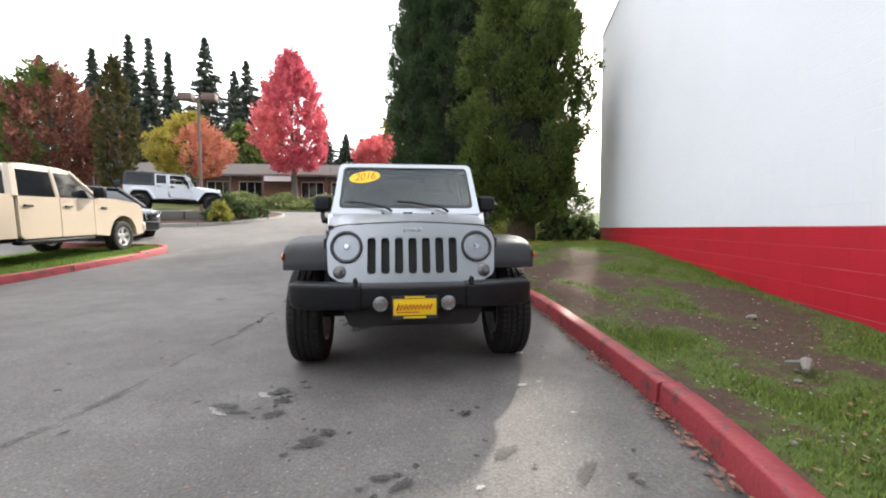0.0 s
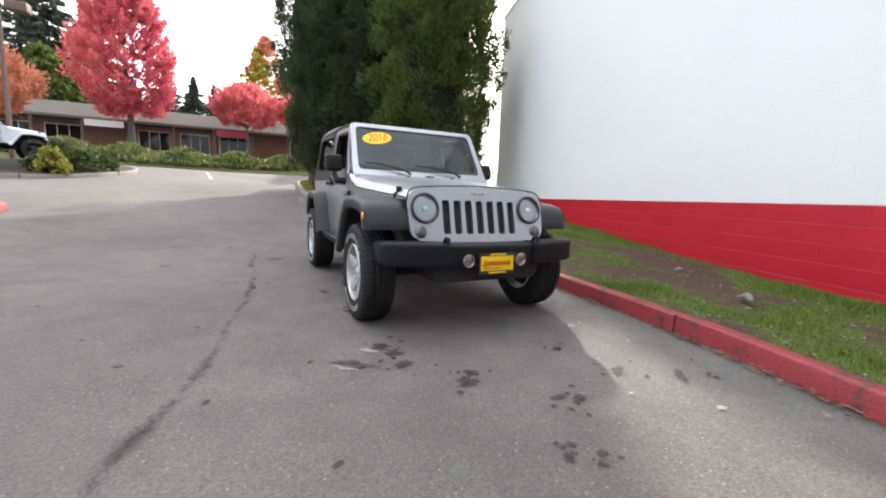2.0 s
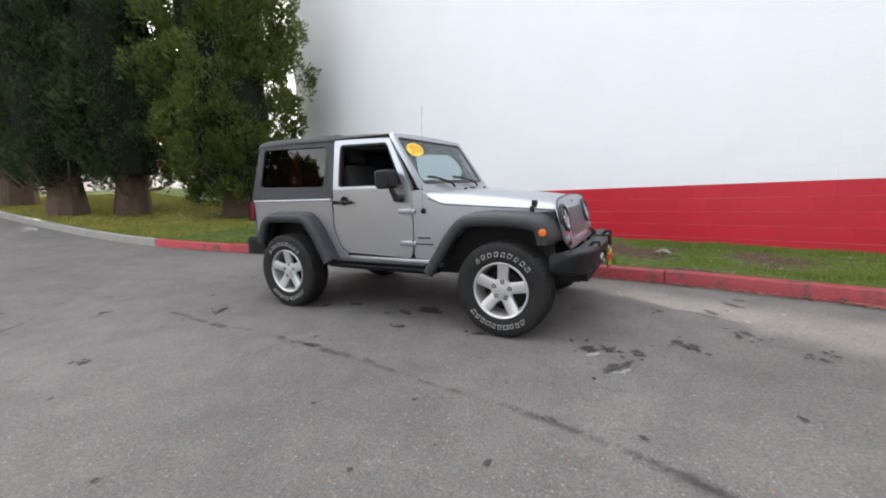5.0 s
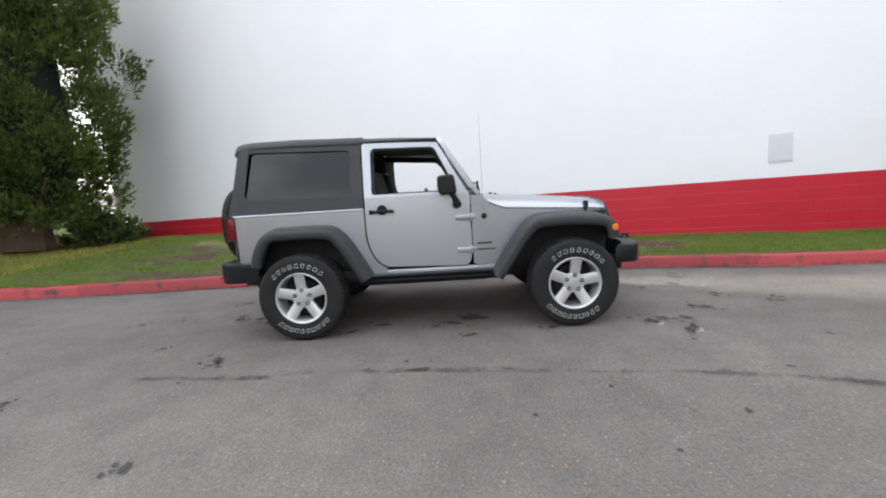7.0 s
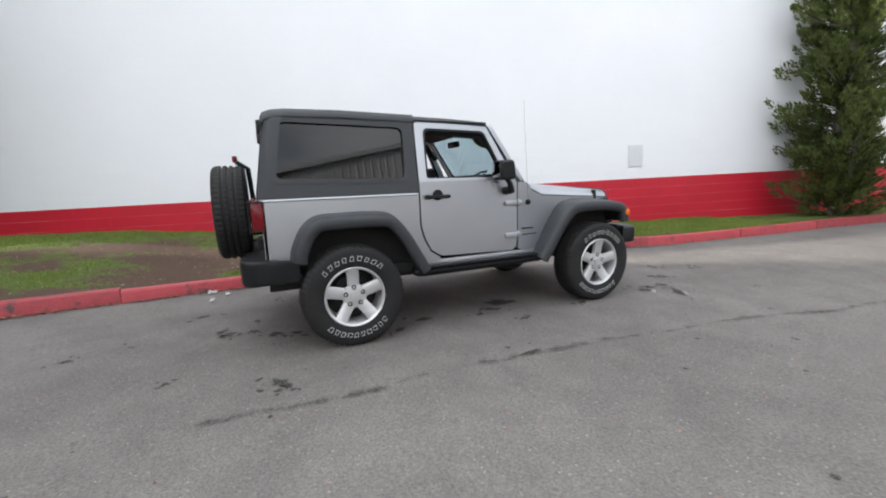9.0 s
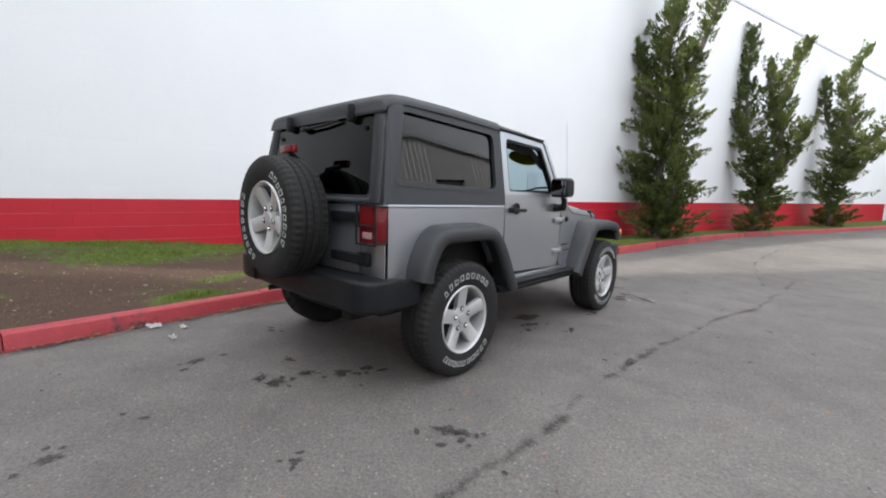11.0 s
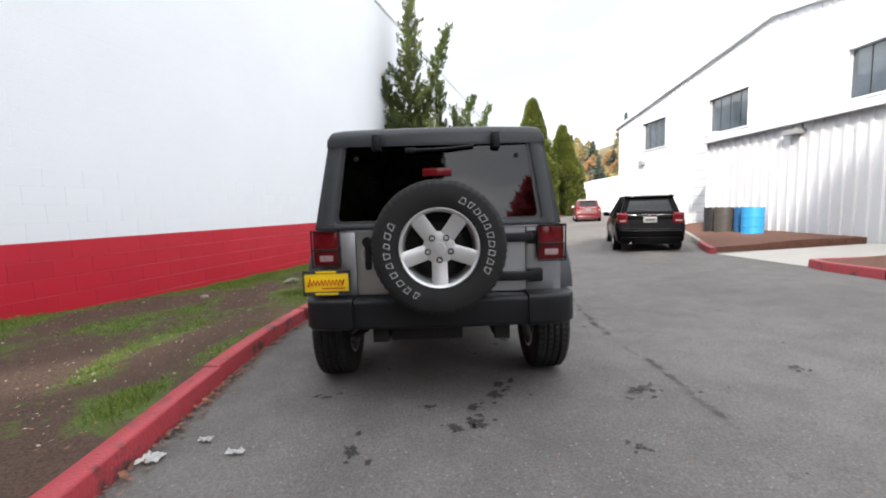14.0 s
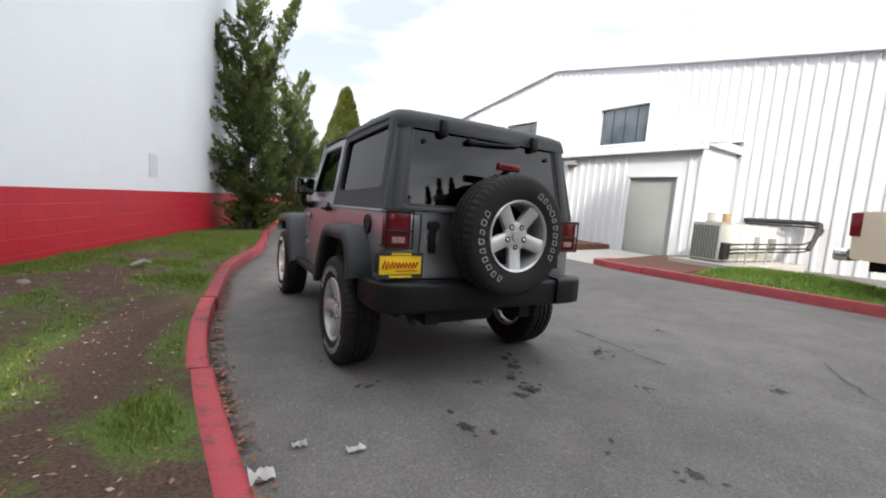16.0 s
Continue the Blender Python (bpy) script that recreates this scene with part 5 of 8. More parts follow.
            sgn = -ydir
            pts = [(-0.40 + 0.041 * i, (0.13 if i % 2 else -0.09) * (1.5 if i < 3 else 1.0)) for i in range(20)]
            part("script", tube([(x - ydir * a * w, f, z + b * h) for a, b in pts], 0.0062, 5), PLATE_RED, p, "red script bar")
            part("script_line", box(x - w * 0.40, x + w * 0.1, min(f, f + 0.002 * ydir), max(f, f + 0.002 * ydir), z - h * 0.24, z - h * 0.20), PLATE_RED, p)

        plate((0.0, -1.918, 0.552), 0.30, 0.150, -1, "front_plate")
        plate((0.705, yb + 0.115, 0.822), 0.285, 0.150, 1, "rear_plate")
        part("plate_bracket", box(0.58, 0.83, yb + 0.0, yb + 0.11, 0.765, 0.885, 0.01), TRIM, root)


SLOPE = 0.93  # degrees by which the roadway rises towards the rear of the parked car
parked = thing("parked_car", pose(0.03, 0, 0, SLOPE), "silver two-door off-road car with a black hardtop parked by the kerb", "car")
off_road_car(parked, SILVER)

# ---- plants ----
def leaf_material(name, low, high, translucent=0.35, rough=0.6):
    m = bpy.data.materials.new(name)
    m.use_nodes = True
    n, l = m.node_tree.nodes, m.node_tree.links
    b, out = n["Principled BSDF"], n["Material Output"]
    b.inputs["Roughness"].default_value, b.inputs["Specular IOR Level"].default_value = rough, 0.25
    g, ramp = n.new("ShaderNodeNewGeometry"), n.new("ShaderNodeValToRGB")
    ramp.color_ramp.elements[0].color, ramp.color_ramp.elements[1].color = (*low, 1), (*high, 1)
    t, big = n.new("ShaderNodeTexCoord"), n.new("ShaderNodeTexNoise")
    big.inputs["Scale"].default_value = 0.9
    l.new(t.outputs["Object"], big.inputs["Vector"])
    mx = n.new("ShaderNodeMath")
    mx.operation = "MULTIPLY_ADD"
    l.new(g.outputs["Random Per Island"], mx.inputs[0])
    mx.inputs[1].default_value = 0.55
    sub = n.new("ShaderNodeMapRange")
    sub.inputs["From Min"].default_value, sub.inputs["From Max"].default_value, sub.inputs["To Min"].default_value, sub.inputs["To Max"].default_value = 0.35, 0.65, 0.0, 0.45
    l.new(big.outputs["Fac"], sub.inputs["Value"]), l.new(sub.outputs[0], mx.inputs[2]), l.new(mx.outputs[0], ramp.inputs["Fac"])
    l.new(ramp.outputs["Color"], b.inputs["Base Color"])
    tr, mix = n.new("ShaderNodeBsdfTranslucent"), n.new("ShaderNodeMixShader")
    l.new(ramp.outputs["Color"], tr.inputs["Color"])
    mix.inputs["Fac"].default_value = translucent
    l.new(b.outputs[0], mix.inputs[1]), l.new(tr.outputs[0], mix.inputs[2]), l.new(mix.outputs[0], out.inputs["Surface"])
    return m


BARK = material("brown_bark", (0.10, 0.065, 0.045), 0.95, vary=0.35, scale=6, bump=0.8, bump_scale=25, stretch=(3, 3, 0.6))
GREY_BARK = material("grey_bark", (0.10, 0.09, 0.08), 0.95, vary=0.3, scale=6, bump=0.6, bump_scale=25, stretch=(3, 3, 0.6))
CEDAR_GREEN = leaf_material("cedar_foliage", (0.014, 0.030, 0.008), (0.165, 0.21, 0.052), 0.26)
CEDAR_DARK = leaf_material("dark_cedar_foliage", (0.010, 0.022, 0.010), (0.080, 0.125, 0.050), 0.25)
JUNIPER = leaf_material("juniper_foliage", (0.018, 0.034, 0.010), (0.165, 0.205, 0.060), 0.22)
CYPRESS = leaf_material("cypress_foliage", (0.032, 0.054, 0.010), (0.15, 0.165, 0.032), 0.25)
# firs stand far off: haze is put into their lightened, greyish colour
FIR = leaf_material("hazed_fir_foliage", (0.030, 0.042, 0.034), (0.115, 0.138, 0.105), 0.2)
MAPLE_RED = leaf_material("red_maple_leaves", (0.46, 0.075, 0.115), (0.80, 0.22, 0.26), 0.45)
MAPLE_PINK = leaf_material("coral_maple_leaves", (0.62, 0.13, 0.15), (0.92, 0.35, 0.35), 0.45)
MAPLE_GOLD = leaf_material("gold_leaves", (0.33, 0.31, 0.06), (0.62, 0.50, 0.12), 0.45)
MAPLE_ORANGE = leaf_material("orange_leaves", (0.58, 0.24, 0.14), (0.85, 0.42, 0.28), 0.45)
RUSSET = leaf_material("russet_leaves", (0.10, 0.045, 0.035), (0.30, 0.12, 0.08), 0.35)
GREEN_LEAF = leaf_material("green_leaves", (0.05, 0.085, 0.02), (0.20, 0.24, 0.06), 0.35)
HORNBEAM = leaf_material("hornbeam_leaves", (0.045, 0.05, 0.018), (0.15, 0.13, 0.05), 0.3)
SHRUB = leaf_material("shrub_leaves", (0.03, 0.055, 0.02), (0.13, 0.17, 0.06), 0.3)
SHRUB_GOLD = leaf_material("golden_shrub_leaves", (0.16, 0.17, 0.03), (0.42, 0.40, 0.08), 0.3)
# near-black colour that paints in the shade deep inside the crowns
CORE_DARK = material("dark_core_shade", (0.012, 0.014, 0.008), 1.0, vary=0.4, scale=5)


def leaf_cards(centres, axes, length, width, jitter=0.5):
    """Small pointed leaf blades (numpy): centres (n, 3), the way each one points (n, 3)."""
    n = len(centres)
    d = axes + rng.normal(0, jitter, (n, 3))
    d /= np.linalg.norm(d, axis=1, keepdims=True) + 1e-9
    r = rng.normal(0, 1, (n, 3))
    s = np.cross(d, r)
    s /= np.linalg.norm(s, axis=1, keepdims=True) + 1e-9
    ln = (length * rng.uniform(0.6, 1.4, n))[:, None]
    wd = (width * rng.uniform(0.6, 1.4, n))[:, None]
    v = np.empty((n, 4, 3))
    v[:, 0] = centres - d * ln * 0.5
    v[:, 1] = centres + s * wd * 0.5
    v[:, 2] = centres + d * ln * 0.5
    v[:, 3] = centres - s * wd * 0.5
    return v.reshape(-1, 3)


def leaf_object(name, verts, mat, parent):
    n = len(verts) // 4
    me = bpy.data.meshes.new(name)
    me.vertices.add(len(verts))
    me.vertices.foreach_set("co", verts.ravel())
    me.loops.add(4 * n)
    me.loops.foreach_set("vertex_index", np.arange(4 * n, dtype=np.int32))
    me.polygons.add(n)
    me.polygons.foreach_set("loop_start", np.arange(0, 4 * n, 4, dtype=np.int32))
    me.update()
    me.validate()
    me.materials.append(mat)
    ob = new(name, me)
    ob.parent = parent
    return ob


def clumped(points, outs, per, spread, length, width, up=0.5, jitter=0.45):
    """Leaves in tufts round the points, each tuft pointing outwards and up."""
    c = np.repeat(np.asarray(points, float), per, axis=0)
    o = np.repeat(np.asarray(outs, float), per, axis=0)
    k = rng.uniform(-0.5, 0.9, (len(c), 1))
    centres = c + o * k * spread + rng.normal(0, 0.36 * spread, c.shape) * np.array([1, 1, 0.9])
    axes = o + np.array([0, 0, up])
    return leaf_cards(centres, axes, length, width, jitter)


def puffs(points, outs, per, radius, length, width, squash=(1.0, 1.0, 0.9)):
    """Billowing tufts: leaf blades over a small rounded mass at each point, all pointing away from its middle and up."""
    c = np.repeat(np.asarray(points, float), per, axis=0)
    o = np.repeat(np.asarray(outs, float), per, axis=0)
    size = np.repeat(radius * rng.uniform(0.6, 1.25, len(points)), per)[:, None]
    d = rng.normal(0, 1, c.shape) + o * 0.7
    d /= np.linalg.norm(d, axis=1, keepdims=True)
    r = rng.uniform(0.35, 1.0, (len(c), 1)) ** 0.6
    return leaf_cards(c + d * r * size * np.array(squash), d * 0.8 + o * 0.4 + np.array([0, 0, 0.7]), length, width, 0.35)


def envelope_points(n, height, radius, base=0.0, lump=0.25, seed=1.0, crease=0.5):
    """Points on an uneven column or cone: radius(t) for t from foot to top."""
    t = rng.uniform(0, 1, n) ** 0.9
    a = rng.uniform(0, 2 * math.pi, n)
    pts, outs = [], []
    for ti, ai in zip(t, a):
        w = noise.noise(Vector((math.cos(ai) * 1.6 + seed, math.sin(ai) * 1.6, ti * height * 0.55))) + crease * noise.noise(Vector((math.cos(ai) * 4 + seed, math.sin(ai) * 4, ti * height * 1.3)))
        r = radius(ti) * (1 + lump * w) * rng.uniform(0.72, 1.02)
        pts.append((r * math.cos(ai), r * math.sin(ai), base + ti * (height - base)))
        outs.append((math.cos(ai), math.sin(ai), 0.25))
    return np.array(pts), np.array(outs)


def trunk_mesh(height, r0, r1, lean=0.0, knots=8, seg=10):
    pts = [(lean * math.sin(i * 0.9) * 0.3, lean * math.cos(i * 1.3) * 0.3, height * i / knots) for i in range(knots + 1)]
    rad = [r0 * (1 + 0.5 * max(0, 1 - i * 2)) + (r1 - r0) * i / knots for i in range(knots + 1)]
    return tube(pts, r0, seg, radii=rad)


# Solid core added inside a crown; its dark colour stands for inner shade.
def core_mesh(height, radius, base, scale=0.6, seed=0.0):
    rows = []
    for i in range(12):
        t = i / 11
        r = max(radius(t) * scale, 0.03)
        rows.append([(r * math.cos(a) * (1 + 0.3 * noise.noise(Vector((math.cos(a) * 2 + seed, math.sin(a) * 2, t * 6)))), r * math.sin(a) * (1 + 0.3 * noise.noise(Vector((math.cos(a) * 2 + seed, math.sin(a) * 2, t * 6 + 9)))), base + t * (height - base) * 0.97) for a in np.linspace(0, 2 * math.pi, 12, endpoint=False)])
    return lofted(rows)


def cedar(x, y, z, height, wide, mat, label, tufts=520, per=150, size=0.122, base=0.9, seed=1.0, cone=False):
    tree = thing("cedar_tree", pose(x, y, z), label, "tree", "cedars by the wall")
    rad = lambda t: wide * min(1.0, 0.70 + 1.4 * t) * (1 - max(0, t - 0.40) ** 1.4 * 1.75)
    if cone:
        rad = lambda t: wide * min(1.0, 0.70 + 1.4 * t) * (1 - max(0, t - 0.32) * 0.85)
    bm = trunk_mesh(height * 0.9, 0.34, 0.05, 0.3)
    for k in range(3):
        a = k * 2.1 + seed
        tube([(0.15 * math.cos(a), 0.15 * math.sin(a), 0), (0.35 * math.cos(a), 0.35 * math.sin(a), 1.2), (0.4 * math.cos(a), 0.4 * math.sin(a), height * 0.6)], 0.13, 8, bm=bm, radii=[0.17, 0.13, 0.04])
    for k in range(9):
        a = k * 0.7 + seed
        tube([(0.1 * math.cos(a), 0.1 * math.sin(a), 0.5 + 0.06 * k), (0.8 * math.cos(a), 0.8 * math.sin(a), 0.62 + 0.05 * k), (wide * 0.9 * math.cos(a), wide * 0.9 * math.sin(a), 1.0 + 0.08 * k)], 0.02, 5, bm=bm)
    part("trunk", bm, BARK, tree)
    part("shade_core", core_mesh(height, rad, base + 0.25, 0.66, seed), CORE_DARK, tree)
    p, o = envelope_points(tufts, height, rad, base, 0.42, seed, 1.1)
    leaf_object("foliage", puffs(p, o, per - 26, 0.36, size, size * 0.30, (1.0, 1.0, 1.15)), mat, tree)
    leaf_object("outer_sprays", plumes(p, o + np.array([0, 0, 0.45]), 26, 0.40, 0.15, size * 1.1, size * 0.26), mat, tree)
    return tree


def plumes(points, axes, per, length, radius, blade, width):
    """Feathery sprays: blades round each axis from its foot (a point) to its tip, leaning out along it."""
    c = np.repeat(np.asarray(points, float), per, axis=0)
    d = np.asarray(axes, float)
    d = np.repeat(d / np.linalg.norm(d, axis=1, keepdims=True), per, axis=0)
    size = np.repeat(rng.uniform(0.65, 1.3, len(points)), per)[:, None]
    k = rng.uniform(0, 1, (len(c), 1))
    off = rng.normal(0, 1, c.shape)
    off /= np.linalg.norm(off, axis=1, keepdims=True)
    off *= radius * size * (1.05 - 0.8 * k) * rng.uniform(0.3, 1.0, (len(c), 1)) ** 0.5
    return leaf_cards(c + d * k * length * size + off, d + off / radius * 0.5 + np.array([0, 0, 0.25]), blade, width, 0.3)


def juniper(x, y, z, leaders, label, blade=0.095, per=52):
    """Twisted juniper: bent upright leaders with tiers of short limbs that end in upswept feathery sprays, open between the tiers."""
    tree = thing("juniper_tree", pose(x, y, z), label, "tree", "junipers by the wall")
    wood, pts, axes = bmesh.new(), [], []
    for n_, (line, w0, w1) in enumerate(leaders):
        curve = smooth_line(line, 6)
        tube(curve, 0.05, 7, bm=wood, radii=[0.115 * (1 - 0.85 * i / (len(curve) - 1)) for i in range(len(curve))])
        steps = along(curve, 0.105)
        for i, c in enumerate(steps):
            t = i / max(len(steps) - 1, 1)
            w = (w0 + (w1 - w0) * t ** 1.5) * min(1.0, 0.62 + 3.0 * t)
            tier = 0.5 + 0.5 * math.sin(c.z * 7.3 + n_ * 2.0 + 1.3 * noise.noise(c * 1.7))
            for k in range(2 + int(4.2 * w)):
                a = i * 2.4 + k * 6.283 / (2 + int(4.2 * w)) + rng.normal(0, 0.35)
                hole = noise.noise(Vector((math.cos(a) * 1.3 + n_ * 5, math.sin(a) * 1.3, c.z * 0.85)))
                reach = w * (0.42 + 0.68 * tier) * (1 + 0.55 * hole) * rng.uniform(0.55, 1.12)
                if hole < -0.34 and t > 0.08:
                    continue
                out = Vector((math.cos(a), math.sin(a), 0))
                tip = c + out * reach + Vector((0, 0, (0.30 + 0.25 * t) * reach))
                if k % 2 == 0 and reach > 0.25:
                    tube([c, c.lerp(tip, 0.6) - Vector((0, 0, 0.06 * reach)), tip], 0.012, 4, bm=wood, radii=[0.022, 0.014, 0.006])
                for q in ((0.22, 0.48, 0.75, 1.0) if reach > 0.45 else (0.4, 1.0)):
                    p = c.lerp(tip, q)
                    pts.append((p.x + rng.normal(0, 0.04), p.y + rng.normal(0, 0.04), p.z + rng.normal(0, 0.04)))
                    axes.append((out.x * (1.0 - 0.45 * t), out.y * (1.0 - 0.45 * t), 0.42 + 0.75 * t + rng.normal(0, 0.15)))
        end, way = curve[-1], (curve[-1] - curve[-3]).normalized()
        for _ in range(6):
            pts.append(tuple(end - way * rng.uniform(0, 0.5)))
            axes.append((way.x + rng.normal(0, 0.15), way.y + rng.normal(0, 0.15), way.z))
    part("trunk", wood, GREY_BARK, tree)
    leaf_object("foliage", plumes(np.array(pts), np.array(axes), per, 0.30, 0.135, blade, blade * 0.30), JUNIPER, tree)
    return tree


def broadleaf(x, y, z, trunk_h, crown_h, crown_w, mat, label, category="tree", tufts=420, per=34, leaf=0.30, seed=0.0, mats=None, pointed=0.5, bark=GREY_BARK, feather=0.0):
    """Tree with a forking trunk and a crown of leaf tufts; pointed: how far the crown narrows at its top."""
    tree = thing("broadleaf_tree", pose(x, y, z), label, category)
    bm = trunk_mesh(trunk_h + crown_h * 0.75, 0.02 * crown_h + 0.06, 0.03, 0.4)
    tips = []
    for k in range(22):
        a, t = k * 2.4 + seed, 0.05 + 0.8 * (k / 22)
        h0 = trunk_h * 0.9 + crown_h * t * 0.7
        reach = crown_w * 0.5 * math.sin(math.pi * min(1, 0.18 + t * 0.8)) ** 0.7
        e = (reach * 0.85 * math.cos(a), reach * 0.85 * math.sin(a), h0 + crown_h * 0.22)
        tube([(0, 0, h0 - 0.2), (e[0] * 0.5, e[1] * 0.5, h0 + crown_h * 0.08), e], 0.03, 5, bm=bm, radii=[0.05 + 0.006 * crown_h * (1 - t), 0.04, 0.015])
    part("trunk", bm, bark, tree)
    groups = mats or [(mat, 1.0)]
    pts, outs = [], []
    while len(pts) < tufts:
        u, v = rng.uniform(0, 1), rng.uniform(0, 2 * math.pi)
        prof = math.sin(math.pi * min(0.999, 0.12 + 0.88 * u)) ** 0.75 * (1 - pointed * u * u)
        w = 1 + 0.46 * noise.noise(Vector((math.cos(v) * 1.8 + seed, math.sin(v) * 1.5, u * 3.0)))
        r = crown_w * 0.5 * prof * w * rng.uniform(0.25, 1.0) ** 0.45
        pts.append((r * math.cos(v), r * math.sin(v), trunk_h + u * crown_h))
        outs.append((math.cos(v), math.sin(v), 0.2))
    pts, outs = np.array(pts), np.array(outs)
    cut = np.array([noise.noise(Vector((p[0] * 0.35 + seed, p[1] * 0.35, p[2] * 0.3 + 5))) * 0.5 + 0.5 + 0.9 * p[0] / crown_w for p in pts])
    order, start = np.argsort(cut), 0
    for m, share in groups:
        stop = start + int(round(share * len(pts)))
        sel = order[start:stop]
        leaf_object("leaves", clumped(pts[sel], outs[sel], per, crown_w * 0.055, leaf, leaf * 0.6, 0.1, 0.9), m, tree)
        if feather:
            leaf_object("twig_leaves", plumes(pts[sel], outs[sel] * np.array([1, 1, 0]) + np.array([0, 0, 1.1]), max(8, per // 2), crown_w * feather, crown_w * 0.03, leaf, leaf * 0.55), m, tree)
        start = stop
    return tree


def conifer(x, y, z, height, wide, label, seed=0.0, tiers=34, per=8, mat=None, bare=0.10):
    """Fir: uneven whorls of drooping boughs that shorten towards a thin pointed tip."""
    tree = thing("fir_tree", pose(x, y, z), label, "tree")
    bm = trunk_mesh(height * 0.99, 0.010 * height + 0.08, 0.02, 0.2)
    pts, outs, high = [], [], []
    for i in range(tiers):
        t = bare + (1 - bare) * i / (tiers - 1)
        reach = 1.7 * wide * ((1 - t) ** 0.9 * rng.uniform(0.55, 1.12) + 0.012)
        for k in range(6):
            a = k * 1.05 + i * 2.1 + seed + rng.normal(0, 0.25)
            rr = reach * rng.uniform(0.45, 1.15)
            z0 = t * height + rng.normal(0, 0.12)
            if k < 3 and rr > 0.8:
                tube([(0, 0, z0), (rr * 0.8 * math.cos(a), rr * 0.8 * math.sin(a), z0 - 0.16 * rr)], 0.03, 4, bm=bm, radii=[0.05, 0.015])
            for q in np.arange(0.22, 1.01, 0.19):
                pts.append((rr * q * math.cos(a), rr * q * math.sin(a), z0 - 0.20 * rr * q + 0.10 * rr * q * q))
                outs.append((math.cos(a), math.sin(a), -0.25))
                high.append(t > 0.80)
    for h in np.linspace(0.93, 1.0, 6):
        pts.append((0, 0, h * height))
        outs.append((rng.normal(0, 0.3), rng.normal(0, 0.3), 1.2))
        high.append(True)
    part("trunk", bm, BARK, tree)
    s = 0.34 + height * 0.017
    pts, outs, high = np.array(pts), np.array(outs), np.array(high)
    low_, top_ = clumped(pts[~high], outs[~high], per, s * 0.55, s * 1.2, s * 0.34, -0.1, 0.42), clumped(pts[high], outs[high], per + 3, s * 0.34, s * 0.85, s * 0.26, 0.0, 0.42)
    leaf_object("foliage", np.concatenate([low_, top_]), mat or FIR, tree)
    return tree


def shrub(x, y, z, w, h, mat, label, seed=0.0, tufts=90):
    b = thing("shrub", pose(x, y, z), label, "shrub")
    pts, outs = [], []
    for _ in range(tufts):
        a, e = rng.uniform(0, 2 * math.pi), rng.uniform(0.05, 1.45)
        r = 1 + 0.25 * noise.noise(Vector((math.cos(a) * 2 + seed, math.sin(a) * 2, e * 2)))
        r *= rng.uniform(0.75, 1)
        pts.append((w * 0.5 * r * math.cos(a) * math.cos(e), w * 0.5 * r * math.sin(a) * math.cos(e), h * r * math.sin(e)))
        outs.append((math.cos(a) * math.cos(e), math.sin(a) * math.cos(e), math.sin(e)))
    stems = bmesh.new()
    for k in range(5):
        tube([(0, 0, -0.1), (w * 0.2 * math.cos(k * 1.3), w * 0.2 * math.sin(k * 1.3), h * 0.6)], 0.02, 5, bm=stems)
    part("stems", stems, BARK, b)
    leaf_object("leaves", clumped(np.array(pts), np.array(outs), 26, w * 0.09, 0.11, 0.07, 0.2, 0.8), mat, b)
    return b


cedar(1.35, 12.45, gz(12.4) + 0.15, 11.8, 1.30, CEDAR_DARK, "tall dark green cedar on the grass", seed=1.0, tufts=700, cone=True)
cedar(1.42, 16.0, gz(16.0) + 0.1, 15.5, 1.55, CEDAR_DARK, "tall dark green cedar standing behind the other two", seed=11.0, tufts=600, base=1.0)
cedar(2.55, 11.5, gz(11.5) + 0.15, 12.4, 1.45, CEDAR_DARK, "tall dark green cedar with a thick trunk", seed=4.0, tufts=700, cone=True)
cedar(4.22, 8.95, gz(8.95) + 0.2, 12.2, 1.74, CEDAR_GREEN, "broad bright green cedar beside the white wall", seed=7.0, base=0.55, tufts=1250, per=150)
for k, (sx, sy, sw) in enumerate(((5.3, 8.3, 1.4), (6.1, 8.7, 1.5))):
    shrub(sx, sy, wall_foot(sy) - 0.05, sw, 0.75, SHRUB, "dark leafy undergrowth below the cedars", k * 3.0, 110)

juniper(0.72, -9.4, 0.03, [([(0, 0, 0), (0.1, 0.0, 1.6), (-0.05, 0.1, 3.2), (0.12, 0, 4.8), (0.05, 0.05, 6.4), (0.0, 0, 8.1)], 1.12, 0.16), ([(0.0, 0, 3.4), (-0.45, -0.1, 4.6), (-0.75, -0.1, 5.6), (-1.15, 0, 6.9)], 0.26, 0.10), ([(0, 0, 2.6), (0.55, 0, 3.6), (0.75, 0.1, 4.8), (0.95, 0.1, 5.4)], 0.26, 0.10), ([(0, 0, 0.3), (-0.35, 0.4, 1.2), (-0.5, 0.4, 2.2)], 0.55, 0.25)], "tall twisted green juniper by the red wall")
juniper(-0.85, -14.9, 0.03, [([(0, 0, 0), (-0.2, 0, 1.3), (0.15, 0, 2.6), (0.45, 0, 3.8), (0.55, 0, 5.2), (0.6, 0, 6.9)], 0.80, 0.12), ([(-0.1, 0, 1.6), (-0.55, 0, 2.8), (-0.45, 0, 4.2), (-0.55, 0, 5.2), (-0.95, 0, 6.2)], 0.40, 0.12), ([(-0.5, 0, 3.6), (-0.15, 0, 4.6), (-0.05, 0, 5.7)], 0.22, 0.10), ([(-0.2, 0, 1.6), (-0.85, 0, 2.6), (-1.2, 0, 3.6)], 0.24, 0.10)], "forked twisted juniper by the red wall")
